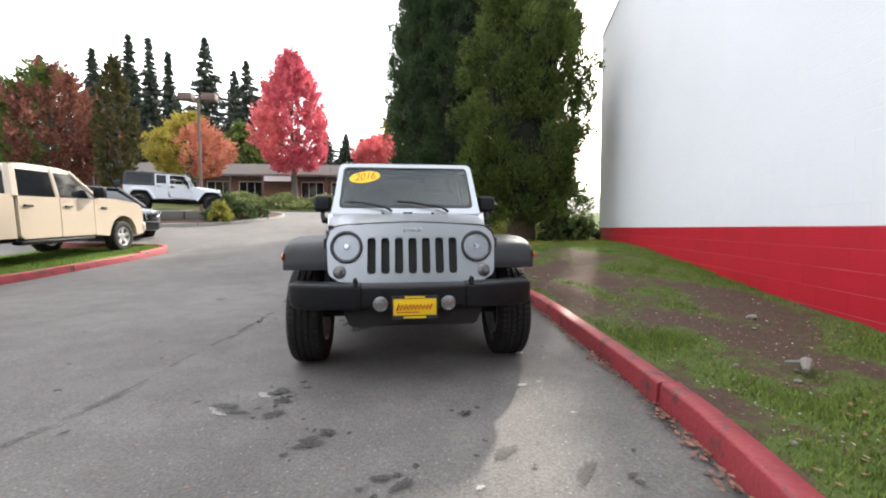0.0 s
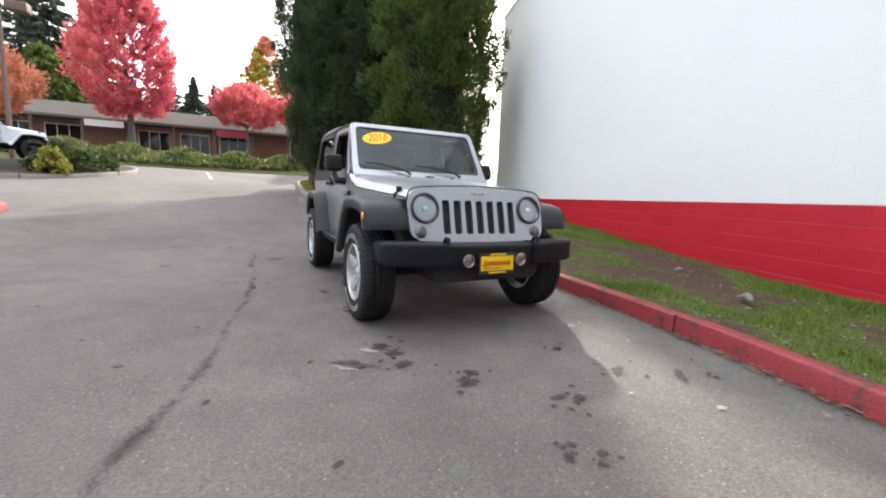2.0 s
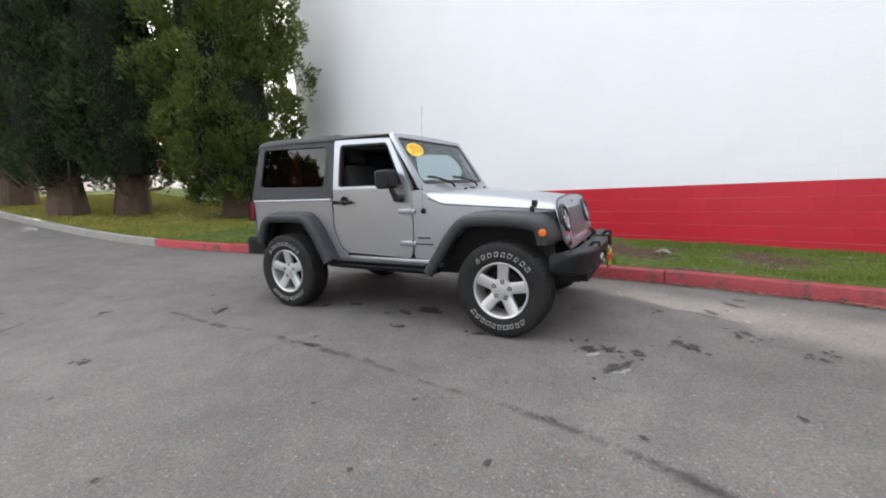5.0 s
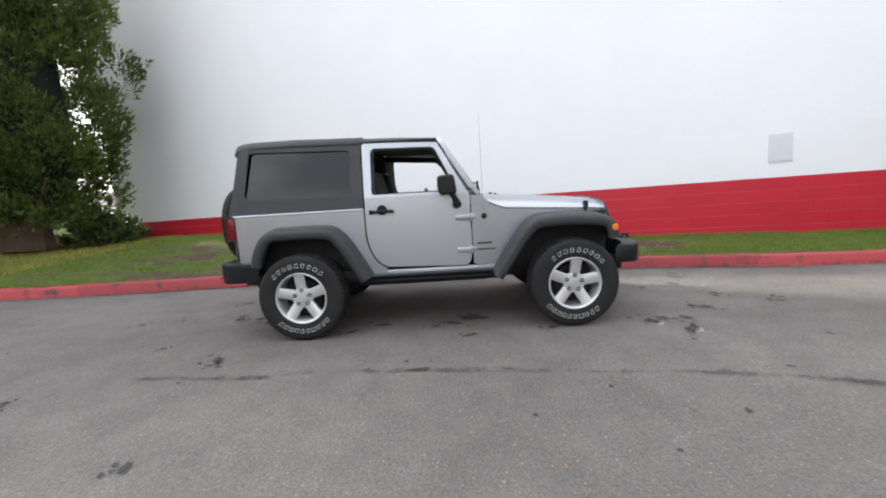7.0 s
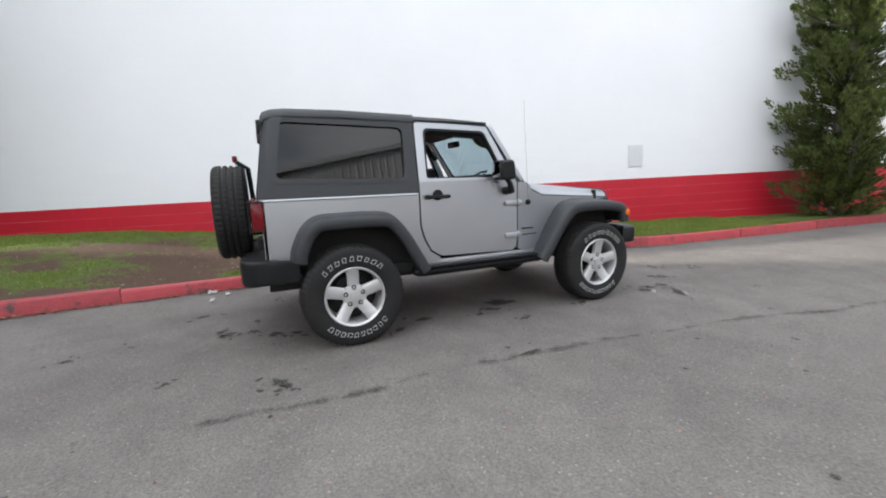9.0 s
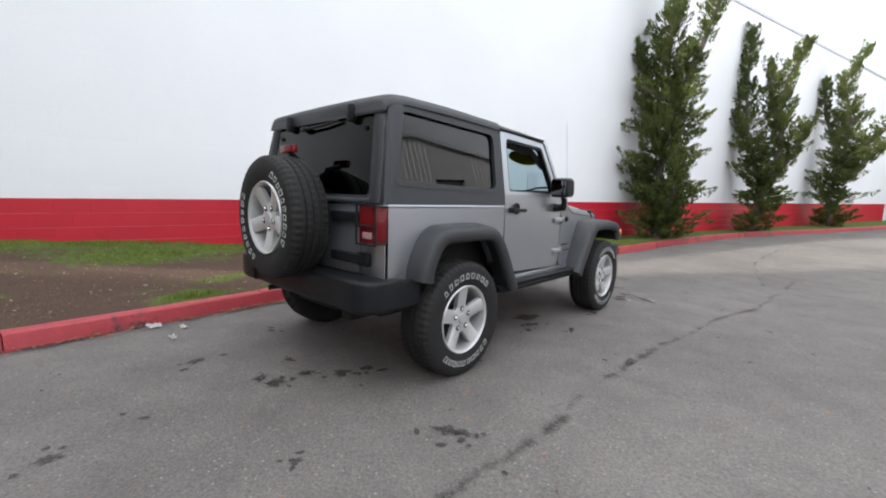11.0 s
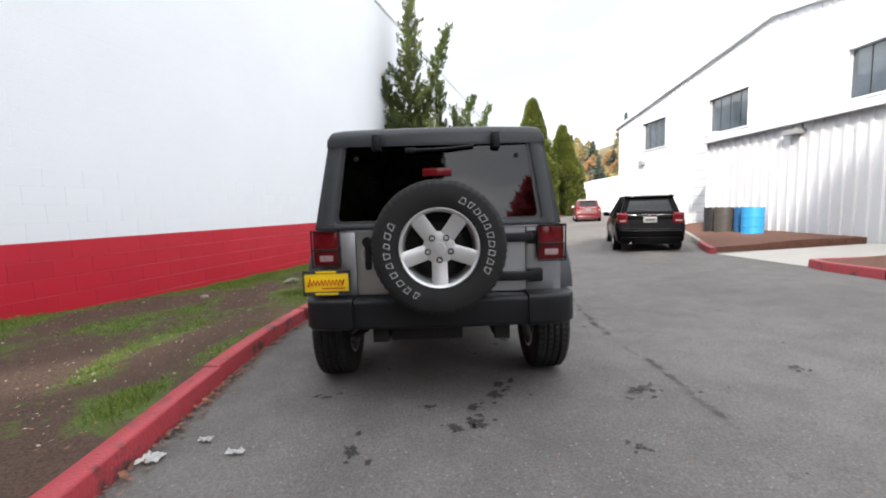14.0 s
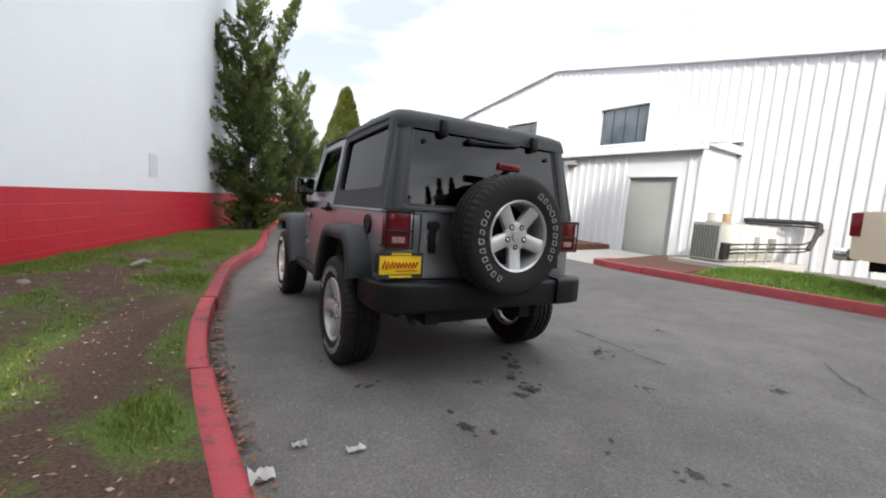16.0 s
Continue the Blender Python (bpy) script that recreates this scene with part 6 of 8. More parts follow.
juniper(-3.0, -21.6, 0.03, [([(0, 0, 0), (0.1, 0, 1.5), (-0.15, 0, 3.2), (-0.1, 0, 5.0), (0.1, 0, 6.2), (-0.45, 0, 7.4)], 0.92, 0.14), ([(-0.2, 0, 2.6), (-0.9, 0, 3.7), (-1.5, 0, 4.4), (-2.0, 0, 5.2)], 0.30, 0.10), ([(0.1, 0, 3.6), (0.6, 0, 4.9), (0.75, 0, 6.3)], 0.26, 0.10), ([(-0.2, 0, 2.0), (-0.9, 0, 2.9), (-1.5, 0, 3.6)], 0.24, 0.10)], "twisted green juniper near the wall end")


def cypress(x, y, z, h, w, label, seed):
    tree = thing("cypress_tree", pose(x, y, z), label, "tree", "cypresses at the end of the drive")
    part("trunk", trunk_mesh(h * 0.8, 0.25, 0.05), BARK, tree)
    rad = lambda t: w * 0.5 * ((0.92 + 0.08 * math.sin(t * 9)) if t < 0.42 else max(0.03, 1.02 * max(0.0, 1 - (t - 0.42) / 0.58) ** 0.95))
    part("shade_core", core_mesh(h, rad, 0.2, 0.72, seed), CORE_DARK, tree)
    p, o = envelope_points(900, h, rad, 0.1, 0.24, seed)
    leaf_object("foliage", puffs(p, o, 62, 0.46, 0.20, 0.085, (1.0, 1.0, 1.2)), CYPRESS, tree)


cypress(-9.6, -36.6, 0, 11.4, 4.6, "broad yellow-green cypress at the end of the drive", 1.0)
cypress(-13.6, -40.0, 0, 9.4, 4.0, "yellow-green cypress behind the kerb", 5.0)
cypress(-11.6, -41.5, 0, 8.2, 3.6, "shaded green cypress between two others", 9.0)

# far woods and autumn trees up the slope
broadleaf(-11.7, 45, gz(45), 3.6, 13.0, 8.8, MAPLE_RED, "tall bright red maple in full autumn colour", tufts=780, per=46, leaf=0.27, seed=1.0, pointed=0.45, mats=[(MAPLE_PINK, 0.34), (MAPLE_RED, 0.66)], feather=0.11)
broadleaf(-1.5, 46, gz(46), 3.7, 3.9, 7.6, MAPLE_PINK, "low spreading coral-red maple", tufts=460, per=40, leaf=0.25, seed=2.0, pointed=0.3, feather=0.10)
broadleaf(4.6, 46, gz(46), 3.6, 4.6, 6.0, MAPLE_PINK, "coral-red maple behind the cedars", tufts=380, per=38, leaf=0.25, seed=3.0, pointed=0.4, feather=0.10)
broadleaf(-18.7, 36, gz(36), 2.7, 5.3, 7.0, MAPLE_GOLD, "maple half yellow-green and half orange", tufts=520, per=40, leaf=0.22, seed=4.0, pointed=0.45, mats=[(MAPLE_GOLD, 0.56), (MAPLE_ORANGE, 0.44)], feather=0.10)
broadleaf(-15.2, 20.0, gz(20) + 0.1, 0.9, 7.6, 2.1, HORNBEAM, "narrow columnar hornbeam with dull green leaves", tufts=620, per=52, leaf=0.13, seed=5.0, pointed=0.35, feather=0.16)
broadleaf(-25.4, 29.5, gz(29.5), 2.2, 8.0, 8.0, RUSSET, "large tree with green and russet leaves", tufts=620, per=38, leaf=0.24, seed=6.0, pointed=0.35, mats=[(GREEN_LEAF, 0.4), (RUSSET, 0.6)], feather=0.12)
broadleaf(-36, 25, gz(25), 2.0, 8.0, 8.0, GREEN_LEAF, "yellowing green tree beside the lot", tufts=400, per=30, leaf=0.38, seed=7.0, mats=[(GREEN_LEAF, 0.6), (MAPLE_GOLD, 0.4)])
broadleaf(1.0, 57, gz(57), 2.0, 13.5, 7.5, MAPLE_ORANGE, "tall orange tree behind the shops", tufts=420, per=30, leaf=0.45, seed=8.0, mats=[(MAPLE_GOLD, 0.5), (MAPLE_ORANGE, 0.5)])
shrub(7.4, 12.4, gz(12.4), 2.4, 2.2, SHRUB, "dark leafy shrub past the wall end", 21.0, 160)
broadleaf(8.3, 16.6, gz(16.6), 1.4, 6.2, 2.8, MAPLE_ORANGE, "slender orange and green tree past the wall end", tufts=300, per=34, leaf=0.16, seed=13.0, mats=[(GREEN_LEAF, 0.45), (MAPLE_ORANGE, 0.55)])
broadleaf(10.6, 27, gz(27), 1.0, 9.5, 5.5, MAPLE_ORANGE, "orange autumn tree past the wall end", tufts=360, per=30, leaf=0.32, seed=9.0)
broadleaf(6.4, 30, gz(30), 1.6, 5.5, 5.0, MAPLE_PINK, "small coral tree behind the cedars", tufts=240, per=30, leaf=0.32, seed=9.6)
broadleaf(-22.5, 60, gz(60), 1.0, 9.6, 10.0, GREEN_LEAF, "olive green tree behind the shops", tufts=420, per=28, leaf=0.5, seed=10.0)
FIRS = ((-43.4, 70, 26.5, 3.4), (-40.3, 70, 26.3, 2.6), (-37.4, 70, 24.2, 2.2), (-31.5, 70, 26.8, 5.2), (-28.4, 74, 23.0, 4.4), (-24.9, 70, 23.2, 4.6), (-22.3, 75, 22.0, 4.4), (-49, 70, 24.2, 3.4), (-56, 69, 22.5, 4.4), (-61, 66, 22, 4.6), (-66, 62, 20, 5))
MORE_FIRS = ((-46, 76, 21, 5), (-52, 75, 21, 5), (-34.5, 77, 17, 5), (-19, 80, 14.5, 5), (-13.5, 80, 14, 5), (-9.5, 79, 13.5, 4), (-6.3, 76, 12.0, 3), (-2.5, 84, 12, 4), (7.2, 88, 23, 4.6), (12, 80, 15, 5), (-40, 78, 19, 5), (-44, 66, 16, 5), (-58, 60, 16, 5))
for k, (fx, fy, fh, fw) in enumerate(FIRS + MORE_FIRS):
    conifer(fx, fy, gz(fy), fh, fw, "tall dark green fir behind the shops", k * 1.7)

# wooded hill beyond the end of the drive
HILL = material("hill_ground", (0.12, 0.10, 0.05), 0.95, vary=0.3, scale=0.3)
hx, hy = np.arange(-90, 41, 6.0), np.arange(-140, -54, 6.0)
field("hill", list(hx), list(hy), lambda x, y: float(22 * smoothstep(-56, -120, y) * (0.7 + 0.3 * math.sin(x * 0.07)) - 0.1), HILL, label="wooded hillside beyond the drive", category="ground")
# muted leaf colours with the haze over the hillside mixed in
HILL_GOLD = leaf_material("hazed_gold_leaves", (0.26, 0.20, 0.09), (0.46, 0.38, 0.18), 0.35)
HILL_OLIVE = leaf_material("hazed_olive_leaves", (0.15, 0.16, 0.08), (0.30, 0.30, 0.15), 0.35)
HILL_RUST = leaf_material("hazed_rust_leaves", (0.26, 0.16, 0.08), (0.46, 0.28, 0.14), 0.35)
kinds = [(HILL_GOLD, "gold"), (HILL_OLIVE, "olive"), (HILL_RUST, "rust"), (HILL_GOLD, "golden")]
for k in range(84):
    x, y = (-70 + 3.0 * k + rng.normal(0, 1), -70 - 11 * (k % 4) + rng.normal(0, 2)) if k < 30 else (rng.uniform(-64, -26), -64 - 58 * ((k - 30) / 54) + rng.normal(0, 2))
    z = 22 * float(smoothstep(-56, -120, np.float64(y))) * (0.7 + 0.3 * math.sin(x * 0.07)) - 0.2
    if k % 7 == 2:
        conifer(x, y, z, 7 + 1.5 * (k % 3), 2.2, "dark fir on the hillside", k * 1.0, tiers=20, per=8)
    else:
        m, word = kinds[k % 4]
        broadleaf(x, y, z, 0.8, 4.6 + (k % 3) * 1.0, 5.6, m, f"{word} autumn tree on the hillside", tufts=110, per=18, leaf=0.40, seed=k * 1.3)

# ---- island with lawn, bark mulch and its kerb ----
ISLE = smooth_line([(-9.0, -2.75), (-7.4, -2.85), (-6.62, -2.7), (-6.55, -0.2), (-6.60, 1.7), (-6.48, 3.2), (-6.42, 4.8), (-6.22, 6.8), (-6.35, 7.5), (-7.0, 7.85), (-9.5, 8.0)], 8)
isle_kerb = tagged(new("island_kerb"), "red-painted concrete kerb round the lawn island", "kerb", kind="structure")
kerb_run(ISLE, "kerb_stone", 0, side=-1, parent=isle_kerb)
MULCH = material("bark_mulch", (0.115, 0.050, 0.032), 0.95, vary=0.5, scale=14, bump=0.9, bump_scale=55)


def isle_patch(name, y0, y1, x_of, far, mat, label, turf=None, rise=lambda y: 0.13):
    bm = bmesh.new()
    lay = bm.verts.layers.float.new("turf")
    rows = []
    for y in np.arange(y0, y1 + 0.01, 0.25):
        xe = x_of(y)
        row = []
        for u in np.linspace(0, 1, 14):
            x = xe - 0.12 + (far - xe) * u
            v = bm.verts.new((x, y, road_z(xe, y) + 0.135 + rise(y) * ease(u * 2.2) + 0.015 * noise.noise(Vector((x * 2, y * 2, 2)))))
            v[lay] = 0.9 if turf is None else turf(x, y)
            row.append(v)
        rows.append(row)
    for a, b in zip(rows, rows[1:]):
        for j in range(13):
            bm.faces.new((a[j], b[j], b[j + 1], a[j + 1]))
    rim = [e for e in bm.edges if e.is_boundary]
    skirt = bmesh.ops.extrude_edge_only(bm, edges=rim)["geom"]
    for v in skirt:
        if isinstance(v, bmesh.types.BMVert):
            v.co.z -= 0.5
    bmesh.ops.recalc_face_normals(bm, faces=bm.faces[:])
    return tagged(as_object(name, bm, mat, smooth=True, angle=60), label, "ground", kind="structure")


isle_edge = lambda y: float(np.interp(y, [-2.7, -0.2, 1.7, 3.2, 4.8, 6.8, 7.5, 7.8], [-6.62, -6.55, -6.60, -6.48, -6.42, -6.22, -6.35, -6.8]))
isle_patch("mulch_bed", -2.75, -0.6, isle_edge, -12.6, MULCH, "red-brown bark mulch beside the shed")
lawn_rise = lambda y: 0.13 - 0.19 * ease((y - 0.6) / 2.4)
isle_patch("lawn_island", -0.6, 7.8, isle_edge, -9.4, LAWN, "bright green mown grass on the island", lambda x, y: 0.75 + 0.3 * noise.noise(Vector((x, y, 1))), rise=lawn_rise)
lawn_spots = []
for _ in range(26000):
    y = random.uniform(-0.5, 7.7)
    xe = isle_edge(y)
    x = xe - 0.2 - random.random() * 2.6
    u = (xe - 0.12 - x) / (xe + 9.4)
    lawn_spots.append((x, y, road_z(xe, y) + 0.135 + lawn_rise(y) * ease(u * 2.2), 1.0))
blades("lawn_grass", lawn_spots, material("lawn_blades", (0.15, 0.225, 0.045), 0.7, vary=0.5, scale=4, island=True, spec=0.2), "bright green mown lawn grass", (0.03, 0.07), 0.008)
BED = smooth_line([(-6.45, -5.2), (-6.9, -6.2), (-7.8, -8.0), (-9.0, -10.6), (-10.4, -13.5)], 8)
bed_kerb = tagged(new("bed_kerb"), "grey concrete kerb with a red end before the mulch bed", "kerb", kind="structure")
kerb_run(BED, "kerb_stone", 0, side=1, red=lambda p: p.y > -6.3, parent=bed_kerb)
bed_edge = lambda y: float(np.interp(y, [-13.5, -10.6, -8.0, -6.2, -5.2], [-10.4, -9.0, -7.8, -6.9, -6.45]))
isle_patch("mulch_bed_far", -13.4, -5.2, bed_edge, -12.4, MULCH, "red-brown bark mulch bed with drums")
bm = mesh_of([(-6.6, -5.15, road_z(-6.6, -5) + 0.004), (-6.75, -2.9, road_z(-6.7, -3) + 0.004), (-10.4, -2.6, 0.165), (-10.4, -5.2, 0.165), (-6.6, -5.15, -0.1), (-6.75, -2.9, -0.1), (-10.4, -2.6, -0.1), (-10.4, -5.2, -0.1)], [(0, 1, 2, 3), (0, 4, 5, 1), (1, 5, 6, 2), (2, 6, 7, 3), (3, 7, 4, 0)])
bmesh.ops.recalc_face_normals(bm, faces=bm.faces[:])
tagged(as_object("apron", bm, CONCRETE), "pale concrete apron before the roller door", "pavement", kind="structure")

# ---- the white metal shed ----
SHED_WHITE = material("white_ribbed_metal", (0.535, 0.55, 0.575), 0.45, vary=0.04, scale=1.2, bump=0.05, bump_scale=30)
SHED_TRIM = material("shed_trim", (0.52, 0.54, 0.565), 0.5, vary=0.06, scale=3)
DOOR_GREY = material("grey_roller_door", (0.27, 0.28, 0.27), 0.55, vary=0.06, scale=3)
SHED_GLASS = material("dark_window_glass", (0.045, 0.06, 0.075), 0.12, vary=0.4, scale=1.5, coat=1.0)
GREY_METAL = material("grey_metal", (0.35, 0.36, 0.37), 0.45, metal=0.5, vary=0.1)
shed_n = Vector((0.9976, 0.0698, 0)).normalized()     # out towards the drive


def shed_at(y, o, z):
    return Vector((-12.93 - 0.07 * y, y, z)) + shed_n * o


def shed_box(y0, y1, o0, o1, z0, z1, bm=None):
    own = mesh_of([shed_at(y, o, z) for y in (y0, y1) for o in (o0, o1) for z in (z0, z1)], [(0, 1, 3, 2), (4, 6, 7, 5), (0, 4, 5, 1), (2, 3, 7, 6), (0, 2, 6, 4), (1, 5, 7, 3)])
    bmesh.ops.recalc_face_normals(own, faces=own.faces[:])
    return merged(bm, own)


RIDGE_Y, RIDGE_Z, EAVE_Z, SHED_Y0, SHED_Y1 = -10.6, 7.72, 5.90, -21.4, 0.9


def roof_line(y):
    return RIDGE_Z - (RIDGE_Z - EAVE_Z) * abs(y - RIDGE_Y) / 10.8


shed = tagged(new("shed"), "white ribbed metal shed with a low gable and a lean-to", "building")
WINS = [(-18.76, -16.73), (-13.72, -11.64), (-8.05, -5.95)]
WZ0, WZ1 = 4.18, 5.62
# gable wall in pieces round its openings
cuts = sorted({SHED_Y0, SHED_Y1, RIDGE_Y, *[v for w in WINS for v in w], -14.5, -13.9})
bm = bmesh.new()
for a, b in zip(cuts, cuts[1:]):
    mid = (a + b) / 2
    holes = [(WZ0, WZ1)] if any(w[0] < mid < w[1] for w in WINS) else []
    z = -0.2
    for h0, h1 in holes + [(None, None)]:
        ta, tb = (h0, h0) if h0 else (roof_line(a), roof_line(b))
        own = mesh_of([shed_at(a, -0.2, z), shed_at(a, 0, z), shed_at(b, 0, z), shed_at(b, -0.2, z), shed_at(a, -0.2, ta), shed_at(a, 0, ta), shed_at(b, 0, tb), shed_at(b, -0.2, tb)], [(0, 1, 2, 3), (7, 6, 5, 4), (0, 4, 5, 1), (1, 5, 6, 2), (2, 6, 7, 3), (3, 7, 4, 0)])
        merged(bm, own)
        z = h1
bmesh.ops.remove_doubles(bm, verts=bm.verts[:], dist=0.002)
bm.verts.index_update()
seen = {}
for f in bm.faces:
    seen.setdefault(tuple(sorted(v.index for v in f.verts)), []).append(f)
bmesh.ops.delete(bm, geom=[f for fs in seen.values() if len(fs) > 1 for f in fs], context="FACES")
bmesh.ops.recalc_face_normals(bm, faces=bm.faces[:])
part("gable_wall", bm, SHED_WHITE, shed, smooth=False)


def ribs(y0, y1, o, z0, top, step, name, parent, skip=()):
    """Standing ribs of the metal sheets, each a part."""
    y = y0
    while y < y1:
        if not any(a - 0.04 < y < b + 0.04 for a, b in skip):
            zt = top(y)
            deep = 0.045 if o > 1 else 0.036
            prof = [(-0.055, 0), (-0.028, deep), (0.028, deep), (0.055, 0)]
            own = mesh_of([shed_at(y + dy, o + dd, z) for z in (z0, zt) for dy, dd in prof], [(0, 1, 5, 4), (1, 2, 6, 5), (2, 3, 7, 6), (4, 5, 6, 7)])
            bmesh.ops.recalc_face_normals(own, faces=own.faces[:])
            part(name, own, SHED_WHITE, parent, smooth=False)
        y += step


ribs(SHED_Y0 + 0.1, SHED_Y1, 0.001, -0.1, lambda y: roof_line(y) - 0.05, 0.30, "rib", shed, WINS + [(-14.55, -13.3)])
bm = bmesh.new()
for a, b in ((SHED_Y0 - 0.3, RIDGE_Y), (RIDGE_Y, SHED_Y1 + 0.3)):
    own = mesh_of([shed_at(y, o, roof_line(y) + dz) for y in (a, b) for o in (-14, 0.18) for dz in (0.0, 0.16)], [(0, 1, 3, 2), (4, 6, 7, 5), (0, 4, 5, 1), (2, 3, 7, 6), (0, 2, 6, 4), (1, 5, 7, 3)])
    bmesh.ops.recalc_face_normals(own, faces=own.faces[:])
    merged(bm, own)
part("roof", bm, SHED_TRIM, shed, smooth=False)
part("side_wall", shed_box(SHED_Y0, SHED_Y0 + 0.2, -14, -0.2, -0.2, EAVE_Z), SHED_WHITE, shed, smooth=False)
part("side_wall", shed_box(SHED_Y1 - 0.2, SHED_Y1, -14, -0.2, -0.2, EAVE_Z), SHED_WHITE, shed, smooth=False)
part("back_wall", shed_box(SHED_Y0, SHED_Y1, -14.2, -14, -0.2, EAVE_Z), SHED_WHITE, shed, smooth=False)
for y0, y1 in WINS:
    fr = shed_box(y0 - 0.16, y0, -0.05, 0.06, WZ0 - 0.06, WZ1 + 0.06)
    shed_box(y1, y1 + 0.05, -0.05, 0.04, WZ0 - 0.06, WZ1 + 0.06, bm=fr)
    shed_box(y0, y1, -0.05, 0.04, WZ0 - 0.06, WZ0, bm=fr)
    shed_box(y0, y1, -0.05, 0.04, WZ1, WZ1 + 0.06, bm=fr)
    win = part("window", fr, SHED_WHITE, shed, "dark window with white frame", smooth=False)
    n = 4
    for i in range(n):
        a, b = y0 + (y1 - y0) * i / n, y0 + (y1 - y0) * (i + 1) / n
        part("pane", shed_box(a + 0.012, b - 0.012, -0.14, -0.125, WZ0, WZ1), SHED_GLASS, win, smooth=False)
        if i:
            part("mullion", shed_box(a - 0.014, a + 0.014, -0.15, -0.118, WZ0, WZ1), TRIM, win, smooth=False)
# narrow door and lamp on the gable wall
dr = part("side_door", shed_box(-14.5, -13.4, 0.0, 0.05, 0.0, 3.45), DOOR_GREY, shed, "pale grey roller door", smooth=False)
for i in range(9):
    part("door_slat", shed_box(-14.47, -13.43, 0.05, 0.062, 0.05 + 0.375 * i, 0.40 + 0.375 * i), SHED_TRIM, dr, smooth=False)
lamp = part("wall_lamp", shed_box(-18.85, -18.5, 0.0, 0.22, 3.40, 3.62), GREY_METAL, shed, "grey wall lamp", smooth=False)
# lean-to
LO = 2.08
LY0, LY1, LZ = -11.1, -2.84, 3.48
DOOR = (-5.08, -3.52)
bm = shed_box(LY0, DOOR[0], LO - 0.15, LO, -0.2, LZ)
shed_box(DOOR[1], LY1, LO - 0.15, LO, -0.2, LZ, bm=bm)
shed_box(DOOR[0], DOOR[1], LO - 0.15, LO, 2.62, LZ, bm=bm)
lean_wall = part("lean_to_wall", bm, SHED_WHITE, shed, smooth=False)
ribs(LY0 + 0.1, LY1, LO + 0.001, 0.0, lambda y: LZ - 0.02, 0.30, "rib", lean_wall, [(DOOR[0] - 0.1, DOOR[1] + 0.1)])
part("lean_to_end", shed_box(LY1 - 0.15, LY1, 0.03, LO - 0.15, -0.2, LZ + 0.35), SHED_WHITE, shed, smooth=False)
part("lean_to_end", shed_box(LY0, LY0 + 0.15, 0.03, LO - 0.15, -0.2, LZ + 0.35), SHED_WHITE, shed, smooth=False)
own = mesh_of([shed_at(y, o, z + dz) for y in (LY0 - 0.15, LY1 + 0.15) for o, z in ((0.03, LZ + 0.42), (LO + 0.22, LZ + 0.02)) for dz in (0.0, 0.07)], [(0, 1, 3, 2), (4, 6, 7, 5), (0, 4, 5, 1), (2, 3, 7, 6), (0, 2, 6, 4), (1, 5, 7, 3)])
bmesh.ops.recalc_face_normals(own, faces=own.faces[:])
lroof = part("lean_to_roof", own, SHED_TRIM, shed, smooth=False)
y = LY0
while y < LY1:
    part("roof_rib", shed_box(y, y + 0.06, LO + 0.02, LO + 0.24, LZ + 0.08, LZ + 0.125), SHED_TRIM, lroof, smooth=False)
    y += 0.30
part("gutter", shed_box(LY0 - 0.15, LY1 + 0.15, LO + 0.16, LO + 0.27, LZ - 0.10, LZ + 0.03), SHED_WHITE, shed, smooth=False)
part("end_fascia", shed_box(LY1 + 0.02, LY1 + 0.15, 0.03, LO + 0.26, LZ + 0.02, LZ + 0.24), SHED_WHITE, shed, smooth=False)
rd = part("roller_door", shed_box(DOOR[0], DOOR[1], LO - 0.14, LO - 0.10, 0.13, 2.62), DOOR_GREY, shed, "plain grey roller door", smooth=False)
for y in (DOOR[0] - 0.06, DOOR[1]):
    part("door_jamb", shed_box(y, y + 0.06, LO - 0.13, LO + 0.04, 0.0, 2.67), SHED_WHITE, rd, smooth=False)
part("door_head", shed_box(DOOR[0] - 0.06, DOOR[1] + 0.06, LO - 0.13, LO + 0.04, 2.62, 2.69), SHED_WHITE, rd, smooth=False)
part("wall_lamp", shed_box(-7.7, -7.25, LO, LO + 0.30, 3.10, 3.24), GREY_METAL, shed, "grey floodlight", smooth=False)

# air conditioning units on their pad
AC_SKIN = material("beige_unit_casing", (0.58, 0.58, 0.52), 0.5, vary=0.05, scale=4)
AC_FIN = material("grey_fin_coil", (0.16, 0.17, 0.16), 0.6, vary=0.15, scale=20)
PIPE = material("black_pipe_wrap", (0.025, 0.025, 0.025), 0.7, vary=0.2)
tagged(as_object("unit_pad", box(-11.9, -8.30, -1.95, -0.42, 0.16, 0.375, 0.01), CONCRETE), "pale concrete pad under the cooling units", "pavement", kind="structure")


